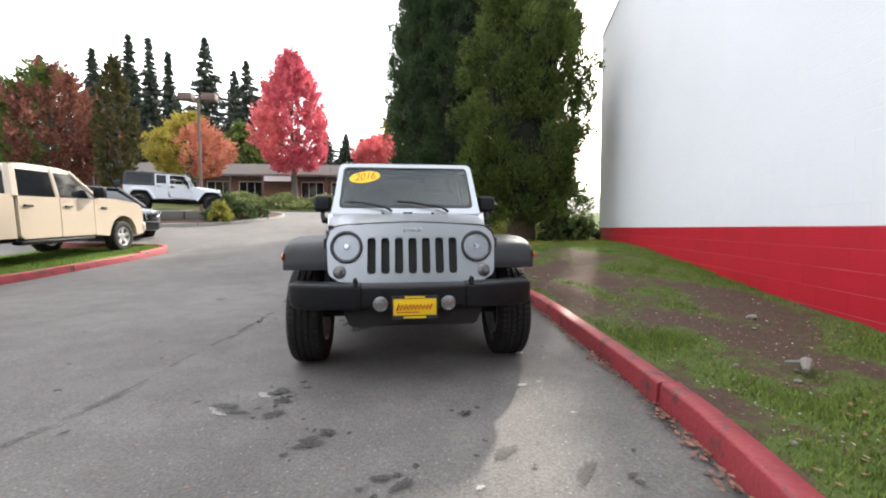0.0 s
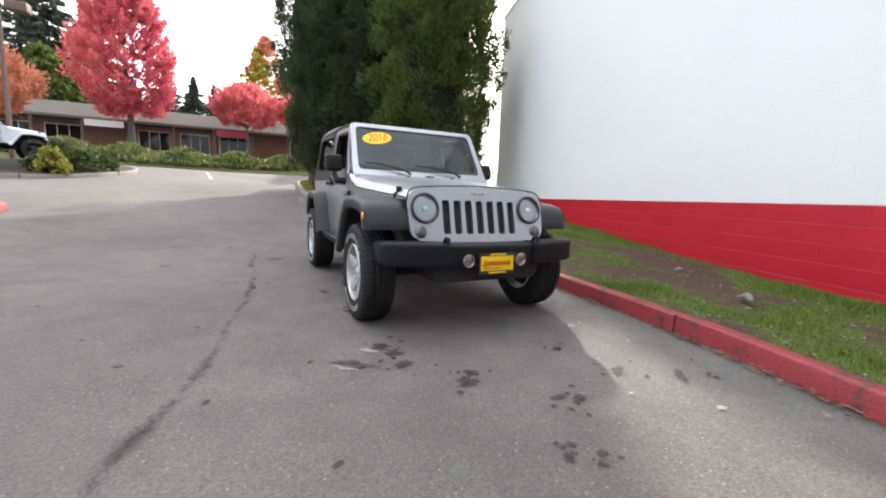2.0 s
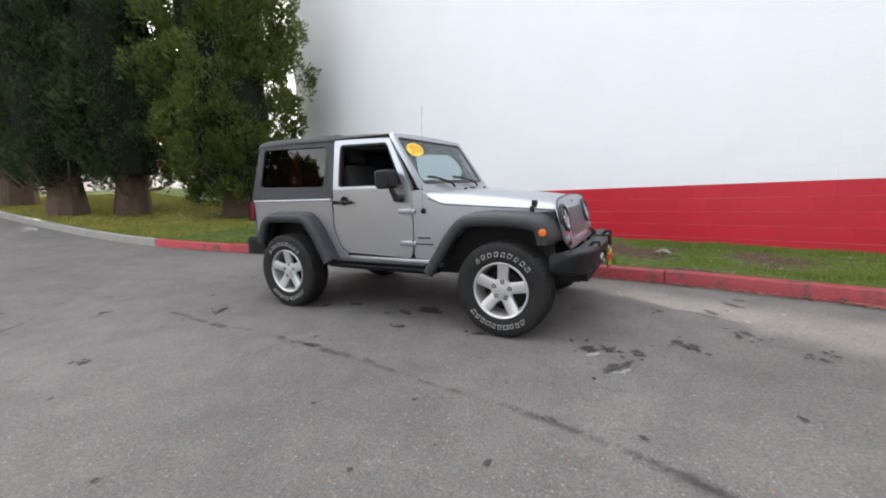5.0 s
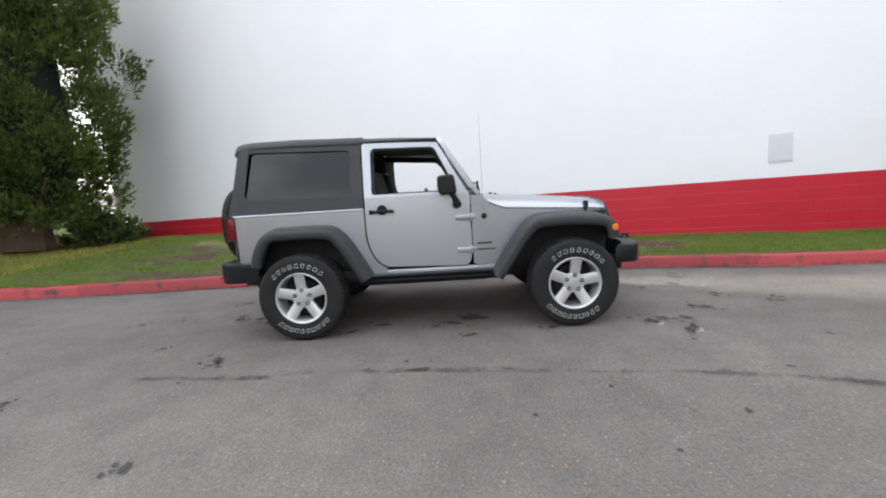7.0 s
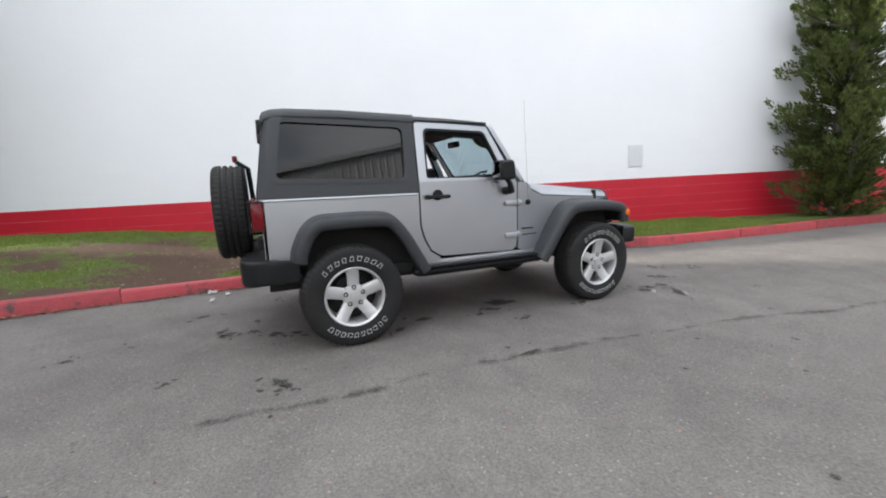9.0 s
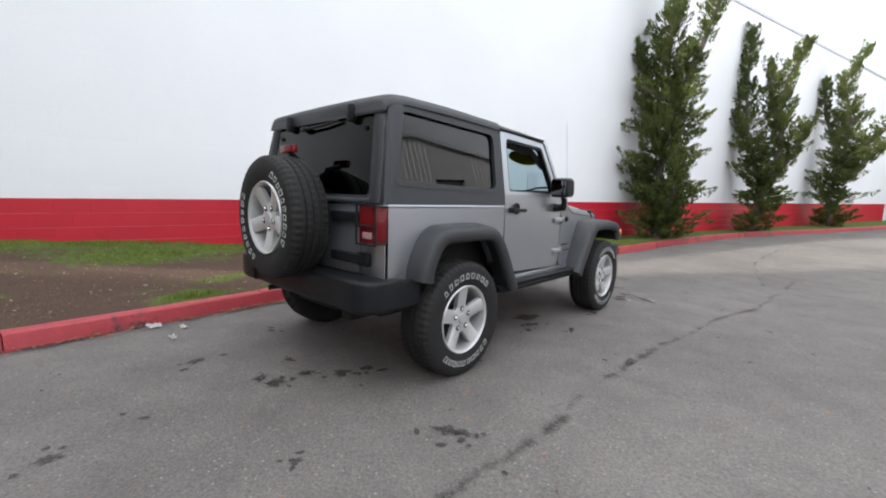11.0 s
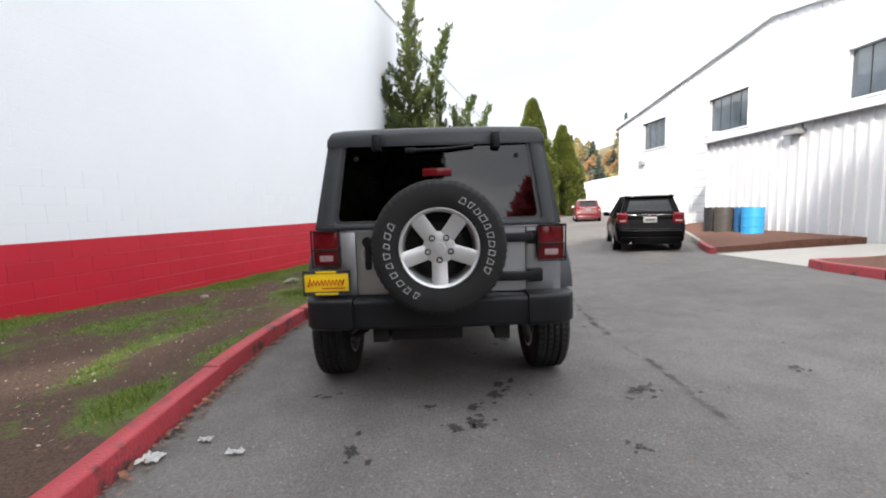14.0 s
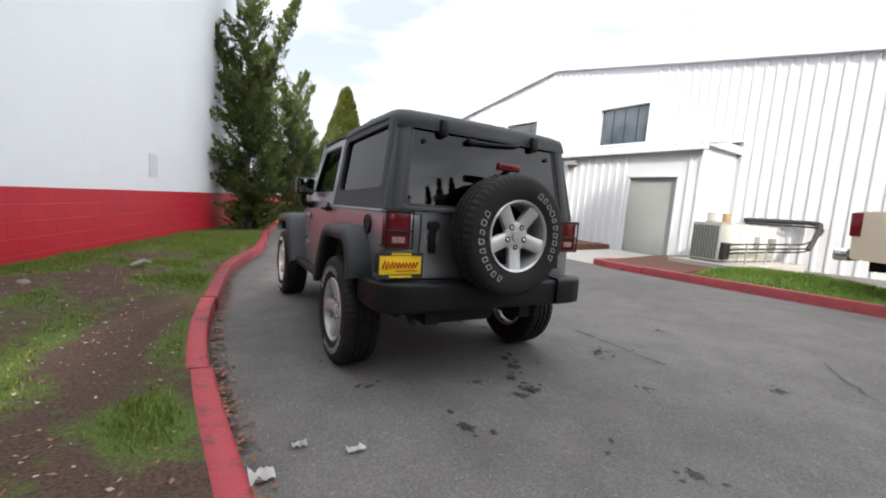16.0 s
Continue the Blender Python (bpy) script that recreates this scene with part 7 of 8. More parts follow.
def cooling_unit(x0, x1, y0, y1, z0, h, label, boxes=()):
    u = thing("cooling_unit", pose((x0 + x1) / 2, (y0 + y1) / 2, z0), label, "air conditioner", "cooling units by the shed")
    w, d = (x1 - x0) / 2, (y1 - y0) / 2
    part("casing", box(-w, w, -d, d, 0.05, h - 0.03, 0.012), AC_SKIN, u)
    part("lid", box(-w - 0.015, w + 0.015, -d - 0.015, d + 0.015, h - 0.03, h, 0.012), AC_SKIN, u)
    n = 9
    for i in range(n):
        a = -d + 0.03 + (2 * d - 0.06) * i / n
        part("fin", box(w + 0.002, w + 0.03, a, a + 0.045, 0.08, h - 0.07, 0.004), AC_FIN, u, smooth=False)
    part("corner_post", box(w - 0.04, w + 0.022, d - 0.035, d + 0.008, 0.05, h - 0.03, 0.006), AC_SKIN, u)
    part("base_rail", box(-w + 0.02, w - 0.02, -d + 0.02, d - 0.02, 0.0, 0.05), AC_FIN, u)
    part("fan_guard", turned([(h, 0.0), (h + 0.02, 0.05), (h + 0.03, min(w, d) * 0.75), (h, min(w, d) * 0.8)], 20, "z"), AC_FIN, u)
    part("access_panel", box(-w + 0.04, -w + 0.36, d + 0.001, d + 0.014, 0.12, h - 0.08, 0.004), AC_SKIN, u)
    for a, b, lo, hi, mat, lab in boxes:
        part("service_box", box(a - (x0 + x1) / 2, b - (x0 + x1) / 2, d + 0.002, d + 0.09, lo - z0, hi - z0, 0.012), mat, u, lab)
    return u


# first unit: the dark of its open bay is a black box on the casing
cooling_unit(-9.56, -8.66, -1.64, -0.98, 0.375, 0.94, "beige cooling unit with a finned grey end", [(-9.0, -8.70, 0.46, 0.86, PIPE, "black box standing for the shade in an open service bay")])
cooling_unit(-10.50, -9.62, -1.64, -0.98, 0.375, 0.93, "beige cooling unit between two others", [(-10.4, -10.25, 0.72, 1.05, GREY_METAL, "grey switch box")])
cooling_unit(-11.42, -10.56, -1.64, -0.98, 0.375, 0.93, "beige cooling unit beside the shed wall", [(-11.3, -11.0, 0.70, 1.02, AC_FIN, "dark switch box")])
pipes = thing("pipe_run", pose(0, 0, 0), "black wrapped pipes from the units to the wall", "pipe")
for dz, dy in ((0.0, 0.0), (0.09, 0.03), (0.20, -0.02)):
    part("pipe", tube(smooth_line([(-8.82, -0.86 + dy, 0.60 + dz), (-9.1, -0.78 + dy, 0.64 + dz), (-10.6, -0.70 + dy, 0.68 + dz), (-12.0, -0.58 + dy, 0.72 + dz), (-12.25, -0.52 + dy, 0.80 + dz)], 4), 0.024, 7), PIPE, pipes)
part("riser", tube(smooth_line([(-12.2, -0.52, 0.78), (-12.4, -0.48, 1.1), (-12.55, -0.46, 1.42), (-12.62, -0.60, 1.50), (-12.72, -1.3, 1.51), (-12.70, -2.35, 1.50)], 4), 0.065, 8), PIPE, pipes)
part("pipe", tube(smooth_line([(-12.45, -0.40, 1.2), (-12.55, -0.40, 1.36), (-12.6, -0.7, 1.40), (-12.66, -2.3, 1.40)], 4), 0.028, 7), PIPE, pipes)
for px_ in (-9.3, -10.3, -11.3, -12.1):
    part("pipe_post", box(px_ - 0.014, px_ + 0.014, -0.70, -0.672, 0.375, 0.90), GREY_METAL, pipes)
for k, (bx, by, c) in enumerate(((-9.0, -1.42, (0.6, 0.58, 0.5)), (-9.25, -1.20, (0.45, 0.28, 0.12)))):
    can = thing("can", pose(bx, by, 1.337), "small can standing on a cooling unit", "can")
    m = material("can_paint", c, 0.5, vary=0.2, scale=20)
    part("can_body", turned([(0.0, 0.0), (0.0, 0.085), (0.19, 0.085), (0.20, 0.078), (0.20, 0)], 20, "z"), m, can)
    part("can_rim", turned([(0.195, 0.087), (0.21, 0.087), (0.21, 0.078), (0.195, 0.078), (0.195, 0.087)], 20, "z"), GREY_METAL, can)

# drums on the mulch
for k, (dx, dy, c, lab) in enumerate(((-9.5, -9.6, (0.02, 0.02, 0.022), "black steel drum"), (-9.42, -8.95, (0.055, 0.05, 0.045), "dark weathered steel drum"), (-9.65, -8.35, (0.02, 0.10, 0.24), "dark blue steel drum"), (-9.42, -7.72, (0.03, 0.26, 0.55), "bright blue steel drum"))):
    dm = thing("drum", pose(dx, dy, 0.215), lab + " standing on bark mulch", "drum", "drums by the shed")
    m = material("drum_paint", c, 0.45, vary=0.2, scale=6, dirt=(0.10, 0.05, 0.03), dirt_at=0.66)
    part("drum_body", turned([(0.0, 0.0), (0.0, 0.285), (0.27, 0.285), (0.28, 0.297), (0.31, 0.297), (0.32, 0.285), (0.54, 0.285), (0.55, 0.297), (0.58, 0.297), (0.59, 0.285), (0.84, 0.285), (0.84, 0.27), (0.82, 0.268), (0.82, 0)], 28, "z"), m, dm)
    part("drum_rim", turned([(0.83, 0.292), (0.85, 0.292), (0.85, 0.272), (0.83, 0.272), (0.83, 0.292)], 28, "z"), m, dm)

# ---- other vehicles ----
CAR_GLASS = material("dark_car_glass", (0.010, 0.012, 0.014), 0.05, vary=0.3, scale=2, spec=0.35)


def plain_car(name, m, paint, length, width, height, label, category, lamps_rear=True, wheel_r=0.33, kind="hatch", wheelbase=2.63, plate=True):
    """A closed car seen at some distance. It faces -y of m; its rear bumper is at y = 0."""
    car = thing(name, m, label, category)
    w = width / 2

    def tum(v):
        x, y, z = v
        k = max(0.0, z - height * 0.58) * 0.26 + max(0.0, z - height * 0.80) * 0.34
        e = 0.10 * max(0.0, (abs(y + length / 2) / (length / 2)) - 0.72) / 0.28
        s = 1 if x > 0 else -1
        return (x - s * (k + e), y, z)

    belt, L = height * 0.60, length
    rows = []
    for y, f, lo, sh in ((0.055, 0.74, 0.40, 0.58), (0.045, 0.86, 0.30, 0.62), (0.0, 0.93, 0.25, 0.70), (-0.03, 0.95, 0.23, belt - 0.12), (-0.07, 0.965, 0.22, belt), (-0.40, 0.995, 0.20, belt + 0.01), (-L * 0.5, 1.0, 0.20, belt), (-L + 1.25, 1.0, 0.20, belt - 0.01), (-L + 0.85, 0.985, 0.20, belt - 0.06), (-L + 0.35, 0.95, 0.20, belt - 0.15), (-L + 0.10, 0.87, 0.22, belt - 0.25), (-L, 0.70, 0.28, 0.60)):
        a = w * f
        half = [(a * 0.86, lo), (a * 0.97, lo + 0.08), (a, lo * 0.5 + sh * 0.5), (a * 0.99, sh - 0.10), (a * 0.945, sh - 0.015), (a * 0.6, sh + 0.008)]
        rows.append([(x, y, z) for x, z in half] + [(-x, y, z) for x, z in half[::-1]])
    part("body", lofted(rows), paint, car, angle=50)
    rear_lean = 0.30 if kind == "hatch" else 0.20
    cab = rounded([(-0.09, belt - 0.03), (-0.09 - rear_lean, height - 0.05), (-0.55 - rear_lean, height), (-L * 0.52, height - 0.01), (-L + 1.05, belt - 0.03)], [0.03, 0.08, 0.3, 0.3, 0.05], 5)
    part("cabin", prism(cab, -w + 0.075, w - 0.075, "x", lean=tum), CAR_GLASS, car, "dark glass cabin", angle=45)
    roof = rounded([(-0.09 - rear_lean, height - 0.09), (-0.11 - rear_lean, height - 0.015), (-0.55 - rear_lean, height + 0.014), (-L * 0.52, height + 0.006), (-L * 0.56, height - 0.05)], [0.02, 0.05, 0.3, 0.2, 0.02], 5)
    part("roof", prism(roof, -w + 0.065, w - 0.065, "x", lean=tum), paint, car, angle=45)
    for s in (-1, 1):
        for a, b, r in (((-0.13, belt - 0.02), (-0.15 - rear_lean, height - 0.04), 0.085), ((-L * 0.22, belt), (-L * 0.235, height - 0.03), 0.045), ((-L * 0.42, belt), (-L * 0.43, height - 0.03), 0.04), ((-L + 1.06, belt - 0.02), (-L * 0.55, height - 0.03), 0.045)):
            pts = [tum((s * (w - 0.085), a[0], a[1])), tum((s * (w - 0.085), b[0], b[1]))]
            part("pillar", tube(pts, r, 8), paint, car)
        lx0, lx1 = sorted((s * (w - 0.32), s * (w - 0.060)))
        tl = part("tail_lamp", box(lx0, lx1, -0.26, -0.008, belt - 0.16, belt + 0.14, 0.045, 3), LENS_RED, car, "red tail lamp wrapping the corner")
        part("reverse_lens", box(lx0 + 0.05, lx1 - 0.05, -0.015, -0.006, belt - 0.09, belt - 0.045, 0.003), REVERSE, tl)
        part("headlight", box(*sorted((s * (w * 0.56), s * (w * 0.84))), -L + 0.01, -L + 0.25, belt - 0.30, belt - 0.18, 0.03), LENS_WHITE, car)
        part("fog_lamp", box(*sorted((s * (w * 0.58), s * (w * 0.72))), -L - 0.045, -L + 0.05, 0.36, 0.44, 0.02), LENS_WHITE, car)
        part("door_mirror", box(*sorted((s * (w - 0.03), s * (w + 0.15))), -L * 0.66 - 0.05, -L * 0.66 + 0.07, belt - 0.0, belt + 0.13, 0.03), paint, car)
        for y in (-L * 0.22, -L * 0.42, -L * 0.64):
            part("door_seam", tube([(s * (w + 0.001), y, 0.34), (s * (w + 0.0005), y, 0.62), (s * (w * 0.99 + 0.001), y, belt - 0.10)], 0.004, 4), DARK, car)
        for y in (-L * 0.255, -L * 0.455):
            part("door_handle", box(*sorted((s * (w * 0.98), s * (w + 0.022))), y - 0.10, y + 0.08, belt - 0.15, belt - 0.115, 0.008), paint, car)
    part("rear_bumper", box(-w * 0.88, w * 0.88, -0.06, 0.085, 0.40, 0.60, 0.04, 3), paint, car)
    part("bumper_base", box(-w * 0.84, w * 0.84, -0.1, 0.07, 0.22, 0.41, 0.03), paint, car)
    part("front_bumper", box(-w * 0.76, w * 0.76, -L - 0.05, -L + 0.12, 0.26, 0.52, 0.05, 3), paint, car)
    grille = part("front_grille", box(-w * 0.5, w * 0.5, -L - 0.02, -L + 0.05, 0.54, belt - 0.28, 0.02), TRIM, car)
    for i in range(7):
        part("grille_bar", box(-w * 0.46 + i * w * 0.132, -w * 0.46 + i * w * 0.132 + 0.05, -L - 0.032, -L - 0.02, 0.56, belt - 0.30, 0.006), CHROME, grille)
    if plate:
        p = part("number_plate", box(-0.155, 0.155, -0.035, -0.012, belt - 0.115, belt + 0.035, 0.003), PLATE_WHITE, car, "white plate with dark bar")
        part("plate_bar", box(-0.11, 0.11, -0.012, -0.009, belt - 0.065, belt - 0.02), INK, p)
    part("roof_spoiler", box(-w + 0.24, w - 0.24, -0.40 - rear_lean, 0.02 - rear_lean, height - 0.055, height - 0.012, 0.018), paint, car)
    part("tailgate_seam", box(-w * 0.80, w * 0.80, 0.02, 0.058, 0.605, 0.617), DARK, car)
    sill = belt + 0.17
    gate = rounded([(-0.060, belt - 0.05), (-0.045, belt + 0.03), (-0.062 - rear_lean * 0.34, sill), (-0.16 - rear_lean * 0.34, sill + 0.004), (-0.22, belt - 0.05)], [0.01, 0.05, 0.02, 0.01, 0.01], 4)
    part("tailgate", prism(gate, -w + 0.15, w - 0.15, "x", lean=tum), paint, car, angle=40)
    part("chrome_strip", box(-w * 0.62, w * 0.62, -0.09, -0.058, belt + 0.075, belt + 0.087, 0.003), CHROME, car, "thin chrome strip")
    part("rear_wiper", tube([(0, -0.06 - rear_lean * 0.36, sill + 0.02), (0.10, -0.07 - rear_lean * 0.40, sill + 0.05), (0.34, -0.075 - rear_lean * 0.43, sill + 0.06)], 0.009, 5), TRIM, car)
    part("bumper_lip", box(-w * 0.86, w * 0.86, 0.0, 0.092, 0.555, 0.572, 0.004), TRIM, car)
    part("exhaust_tip", tube([(w * 0.55, -0.10, 0.25), (w * 0.55, 0.08, 0.245)], 0.028, 8), CHROME, car)
    meshes = wheel_meshes(wheel_r, 0.10, wheel_r * 0.62, ALLOY, marks=False)
    for y in (-0.85, -0.85 - wheelbase):
        for s in (-1, 1):
            add_wheel(car, pose(s * (w - 0.105), y, wheel_r, 0, 0, 0 if s > 0 else 180), meshes, None)
            arch = turned([(-0.10, wheel_r + 0.04), (0.104, wheel_r + 0.055), (0.104, wheel_r + 0.01), (-0.10, wheel_r + 0.01), (-0.10, wheel_r + 0.04)], 24, "x", (s * (w - 0.105), y, wheel_r))
            part("wheel_arch", arch, TRIM, car)
    return car


plain_car("hatchback", pose(-5.44, -6.03, road_z(-5.6, -6.5), 0, 0, -19.5), BLACK_PAINT, 4.41, 1.68, 1.475, "black hatchback parked on the drive seen from behind", "car")
plain_car("far_car", pose(-10.35, -23.6, road_z(-10.2, -23.6), 0, 0, -16), RED_PAINT, 4.5, 1.76, 1.47, "red car parked far down the drive", "car")
plain_car("far_car", pose(-12.4, -29.5, road_z(-8.9, -28.5), 0, 0, -16), WHITE_PAINT, 4.6, 1.80, 1.62, "white car parked far down the drive", "car")
plain_car("dark_suv", pose(-12.3, 12.15, road_z(-10, 11.5) - 0.12, 0, 0, 56), GREY_PAINT, 4.8, 1.94, 1.74, "dark grey sport utility car parked behind the truck", "car", wheel_r=0.38, kind="suv", wheelbase=2.9)


def pickup(m):
    """A crew-cab pickup. It faces +y of m, its right side at x = 0 to the viewer; front axle at y = 0."""
    t = thing("pickup_truck", m, "cream crew-cab pickup truck parked on the lawn island", "truck")
    w = 1.0

    def tum(v):
        x, y, z = v
        k = max(0.0, z - 1.25) * 0.22
        e = 0.22 * max(0.0, y - 0.45) ** 1.6
        s = 1 if x > 0 else -1
        return (x - s * (k + e), y, z)

    nose = rounded([(-1.02, 0.50), (-1.02, 1.33), (-0.55, 1.38), (0.55, 1.30), (0.93, 1.18), (0.99, 0.75), (0.96, 0.45), (0.55, 0.42), (0.50, 0.62), (0.34, 0.86), (0.0, 0.97), (-0.34, 0.86), (-0.50, 0.62), (-0.56, 0.44)], [0.0, 0.03, 0.25, 0.25, 0.12, 0.08, 0.05, 0.03, 0.1, 0.15, 0.2, 0.15, 0.1, 0.03], 4)
    part("front_body", prism(nose, -w, w, "x", lean=tum), TAN_PAINT, t, angle=40)
    for y0, y1, nm in ((-2.02, -1.03, "front_door"), (-3.02, -2.03, "rear_door")):
        outline = rounded([(y0 + 0.005, 0.50), (y1 - 0.005, 0.50), (y1 - 0.005, 1.335), (y0 + 0.005, 1.335)], [0.12 if nm == "rear_door" else 0.04, 0.05, 0.02, 0.02], 4)
        for (b, s) in both(prism(outline, w - 0.06, w + 0.002, "x", lean=tum)):
            d = part(nm, b, TAN_PAINT, t)
            hx0, hx1 = sorted((s * w, s * (w + 0.035)))
            part("door_handle", box(hx0, hx1, y0 + 0.10, y0 + 0.30, 1.13, 1.17, 0.01), TRIM, d, "dark door handle")
    floor = part("cab_floor", box(-w + 0.06, w - 0.06, -3.05, -1.0, 0.45, 1.30), DARK, t)
    cab = rounded([(-3.08, 1.335), (-2.98, 1.92), (-2.70, 1.965), (-1.75, 1.955), (-1.48, 1.90), (-0.74, 1.345)], [0.02, 0.12, 0.2, 0.2, 0.12, 0.02], 5)
    part("cab_glass", prism(cab, -w + 0.03, w - 0.03, "x", lean=tum), CAR_GLASS, t, "cab glass reflecting the sky", angle=45)
    roof = rounded([(-3.02, 1.80), (-2.99, 1.94), (-2.70, 1.985), (-1.75, 1.975), (-1.45, 1.91), (-1.55, 1.86), (-2.9, 1.86)], [0.02, 0.1, 0.2, 0.2, 0.05, 0.05, 0.05], 5)
    part("roof", prism(roof, -w + 0.02, w - 0.02, "x", lean=tum), TAN_PAINT, t, angle=45)
    for s in (-1, 1):
        for a, b, r in (((-3.06, 1.32), (-2.94, 1.92), 0.085), ((-2.03, 1.32), (-2.02, 1.94), 0.055), ((-0.80, 1.33), (-1.52, 1.91), 0.05)):
            part("pillar", tube([tum((s * (w - 0.05), *a)), tum((s * (w - 0.05), *b))], r, 8), TAN_PAINT, t)
        x0, x1 = sorted((s * (w + 0.02), s * (w + 0.26)))
        mr = part("tow_mirror", box(x0, x1, -1.10, -0.95, 1.36, 1.62, 0.04), TRIM, t, "black door mirror")
        bx0, bx1 = sorted((s * w * 0.93, s * (w + 0.0)))
        side = rounded([(-5.40, 0.60), (-5.40, 1.36), (-3.09, 1.36), (-3.09, 0.52), (-3.72, 0.52), (-3.80, 0.74), (-3.98, 0.92), (-4.29, 0.98), (-4.60, 0.92), (-4.78, 0.74), (-4.86, 0.56)], [0.04, 0.05, 0.02, 0.02, 0.02, 0.1, 0.15, 0.2, 0.15, 0.1, 0.02], 4)
        part("bed_side", prism(side, bx0, bx1, "x", lean=tum), TAN_PAINT, t, angle=40)
        x0, x1 = sorted((s * (w - 0.16), s * (w + 0.003)))
        part("tail_lamp", box(x0, x1, -5.44, -5.30, 0.96, 1.34, 0.02), LENS_RED, t, "red tail lamp")
        x0, x1 = sorted((s * (w - 0.42), s * (w - 0.14)))
        part("headlight", box(x0, x1, 0.88, 0.985, 0.92, 1.16, 0.04), LENS_WHITE, t)
        x0, x1 = sorted((s * 0.80, s * 1.0))
        part("running_board", box(x0, x1, -3.0, -1.05, 0.38, 0.47, 0.03), TRIM, t)
        bx = s * (w + 0.004)
        part("badge", box(min(bx, bx - s * 0.006), max(bx, bx - s * 0.006), -0.80, -0.60, 1.10, 1.16, 0.002), INK, t, "small dark badge")
    part("tailgate", box(-0.86, 0.86, -5.42, -5.36, 0.66, 1.36, 0.02), TAN_PAINT, t)
    part("bed_floor", box(-0.92, 0.92, -5.38, -3.1, 0.70, 0.80), DARK, t)
    part("rear_bumper", box(-0.98, 0.98, -5.62, -5.42, 0.56, 0.76, 0.04, 3), CHROME, t, "chrome rear bumper")
    part("front_bumper", box(-0.95, 0.95, 0.90, 1.08, 0.50, 0.76, 0.06, 3), TAN_PAINT, t)
    part("front_grille", box(-0.48, 0.48, 0.93, 1.01, 0.80, 1.16, 0.03), TRIM, t)
    part("chassis", box(-0.42, 0.42, -5.3, 0.8, 0.40, 0.56), DARK, t)
    meshes = wheel_meshes(0.40, 0.13, 0.24, ALLOY, marks=False)
    for y in (0.0, -4.29):
        for s in (-1, 1):
            add_wheel(t, pose(s * 0.86, y, 0.40, 0, 0, 0 if s > 0 else 180), meshes, None)
    return t


pickup(pose(-8.18, 7.10, road_z(-7.5, 7.0) + 0.05, 2.0, 0, 0))

# white four-door car shown off on concrete blocks
BASE_Z = 1.93
show = thing("display_car", pose(-10.5, 17.2, BASE_Z, 0, 0, 115), "white four-door off-road car with black top displayed on blocks", "car")
off_road_car(show, WHITE_PAINT, stretch=0.52, rims=DARK_ALLOY, dressed=False)
plat_m = pose(-10.5, 17.2, 0.06, 0, 0, 115)
tagged(as_object("display_bank", moved(box(-0.55, 1.6, -1.9, 2.9, 0.6, BASE_Z - 0.064, 0.05), plat_m), SOIL), "raised earth bank behind the concrete blocks", "ground", kind="structure")
for k, (by, bz, ln) in enumerate(((-0.95, 0.9, 0.9), (0.05, 0.9, 1.1), (1.25, 0.9, 1.2), (-0.7, 1.42, 1.35), (0.75, 1.42, 1.45))):
    b = as_object("concrete_block", moved(box(-1.15, -0.56, by - ln / 2, by + ln / 2, bz - 0.12, bz + 0.43, 0.03), plat_m), OLD_CONCRETE, smooth=True)
    tagged(b, "weathered grey concrete block stacked in a low wall", "block", "blocks of the display stand")

# shrubs, hedge bank and kerb by the display
for k, (sx, sy, sw, sh, m, lab) in enumerate(((-8.05, 15.3, 1.0, 0.85, SHRUB_GOLD, "golden yellow rounded shrub"), (-7.55, 16.6, 1.3, 0.95, SHRUB, "rounded green shrub"), (-8.3, 17.2, 1.5, 1.1, SHRUB, "rounded dark green shrub"), (-7.2, 17.9, 1.0, 0.6, SHRUB, "low green shrub"), (-8.6, 15.9, 0.9, 0.6, SHRUB, "small green shrub by the blocks"))):
    shrub(sx, sy, road_z(sx, sy) + 0.1, sw, sh, m, lab + " in the planted bed", k * 2.0)
PLANT = smooth_line([(-10.2, 13.3), (-8.6, 14.3), (-7.55, 15.3), (-6.8, 16.8), (-6.35, 18.6), (-6.5, 20.4), (-7.6, 22.0), (-10, 23)], 8)
plant_kerb = tagged(new("bed_edge_kerb"), "grey concrete kerb round the planted bed", "kerb", kind="structure")
kerb_run(PLANT, "kerb_stone", 0, side=-1, red=lambda p: False, parent=plant_kerb)
bm = bmesh.new()
lay = bm.verts.layers.float.new("turf")
rows = []
for p in PLANT:
    row = []
    for u in (0, 0.3, 0.6, 1.0):
        x = p.x - 0.12 + (-12.5 - p.x) * u
        v = bm.verts.new((x, p.y, road_z(p.x, p.y) + 0.13 + 0.02 * u))
        v[lay] = 0.25
        row.append(v)
    rows.append(row)
for a, b in zip(rows, rows[1:]):
    for j in range(3):
        bm.faces.new((a[j], b[j], b[j + 1], a[j + 1]))
bmesh.ops.recalc_face_normals(bm, faces=bm.faces[:])
tagged(as_object("planted_bed", bm, SOIL, smooth=True), "earth bed planted with low shrubs", "ground", kind="structure")

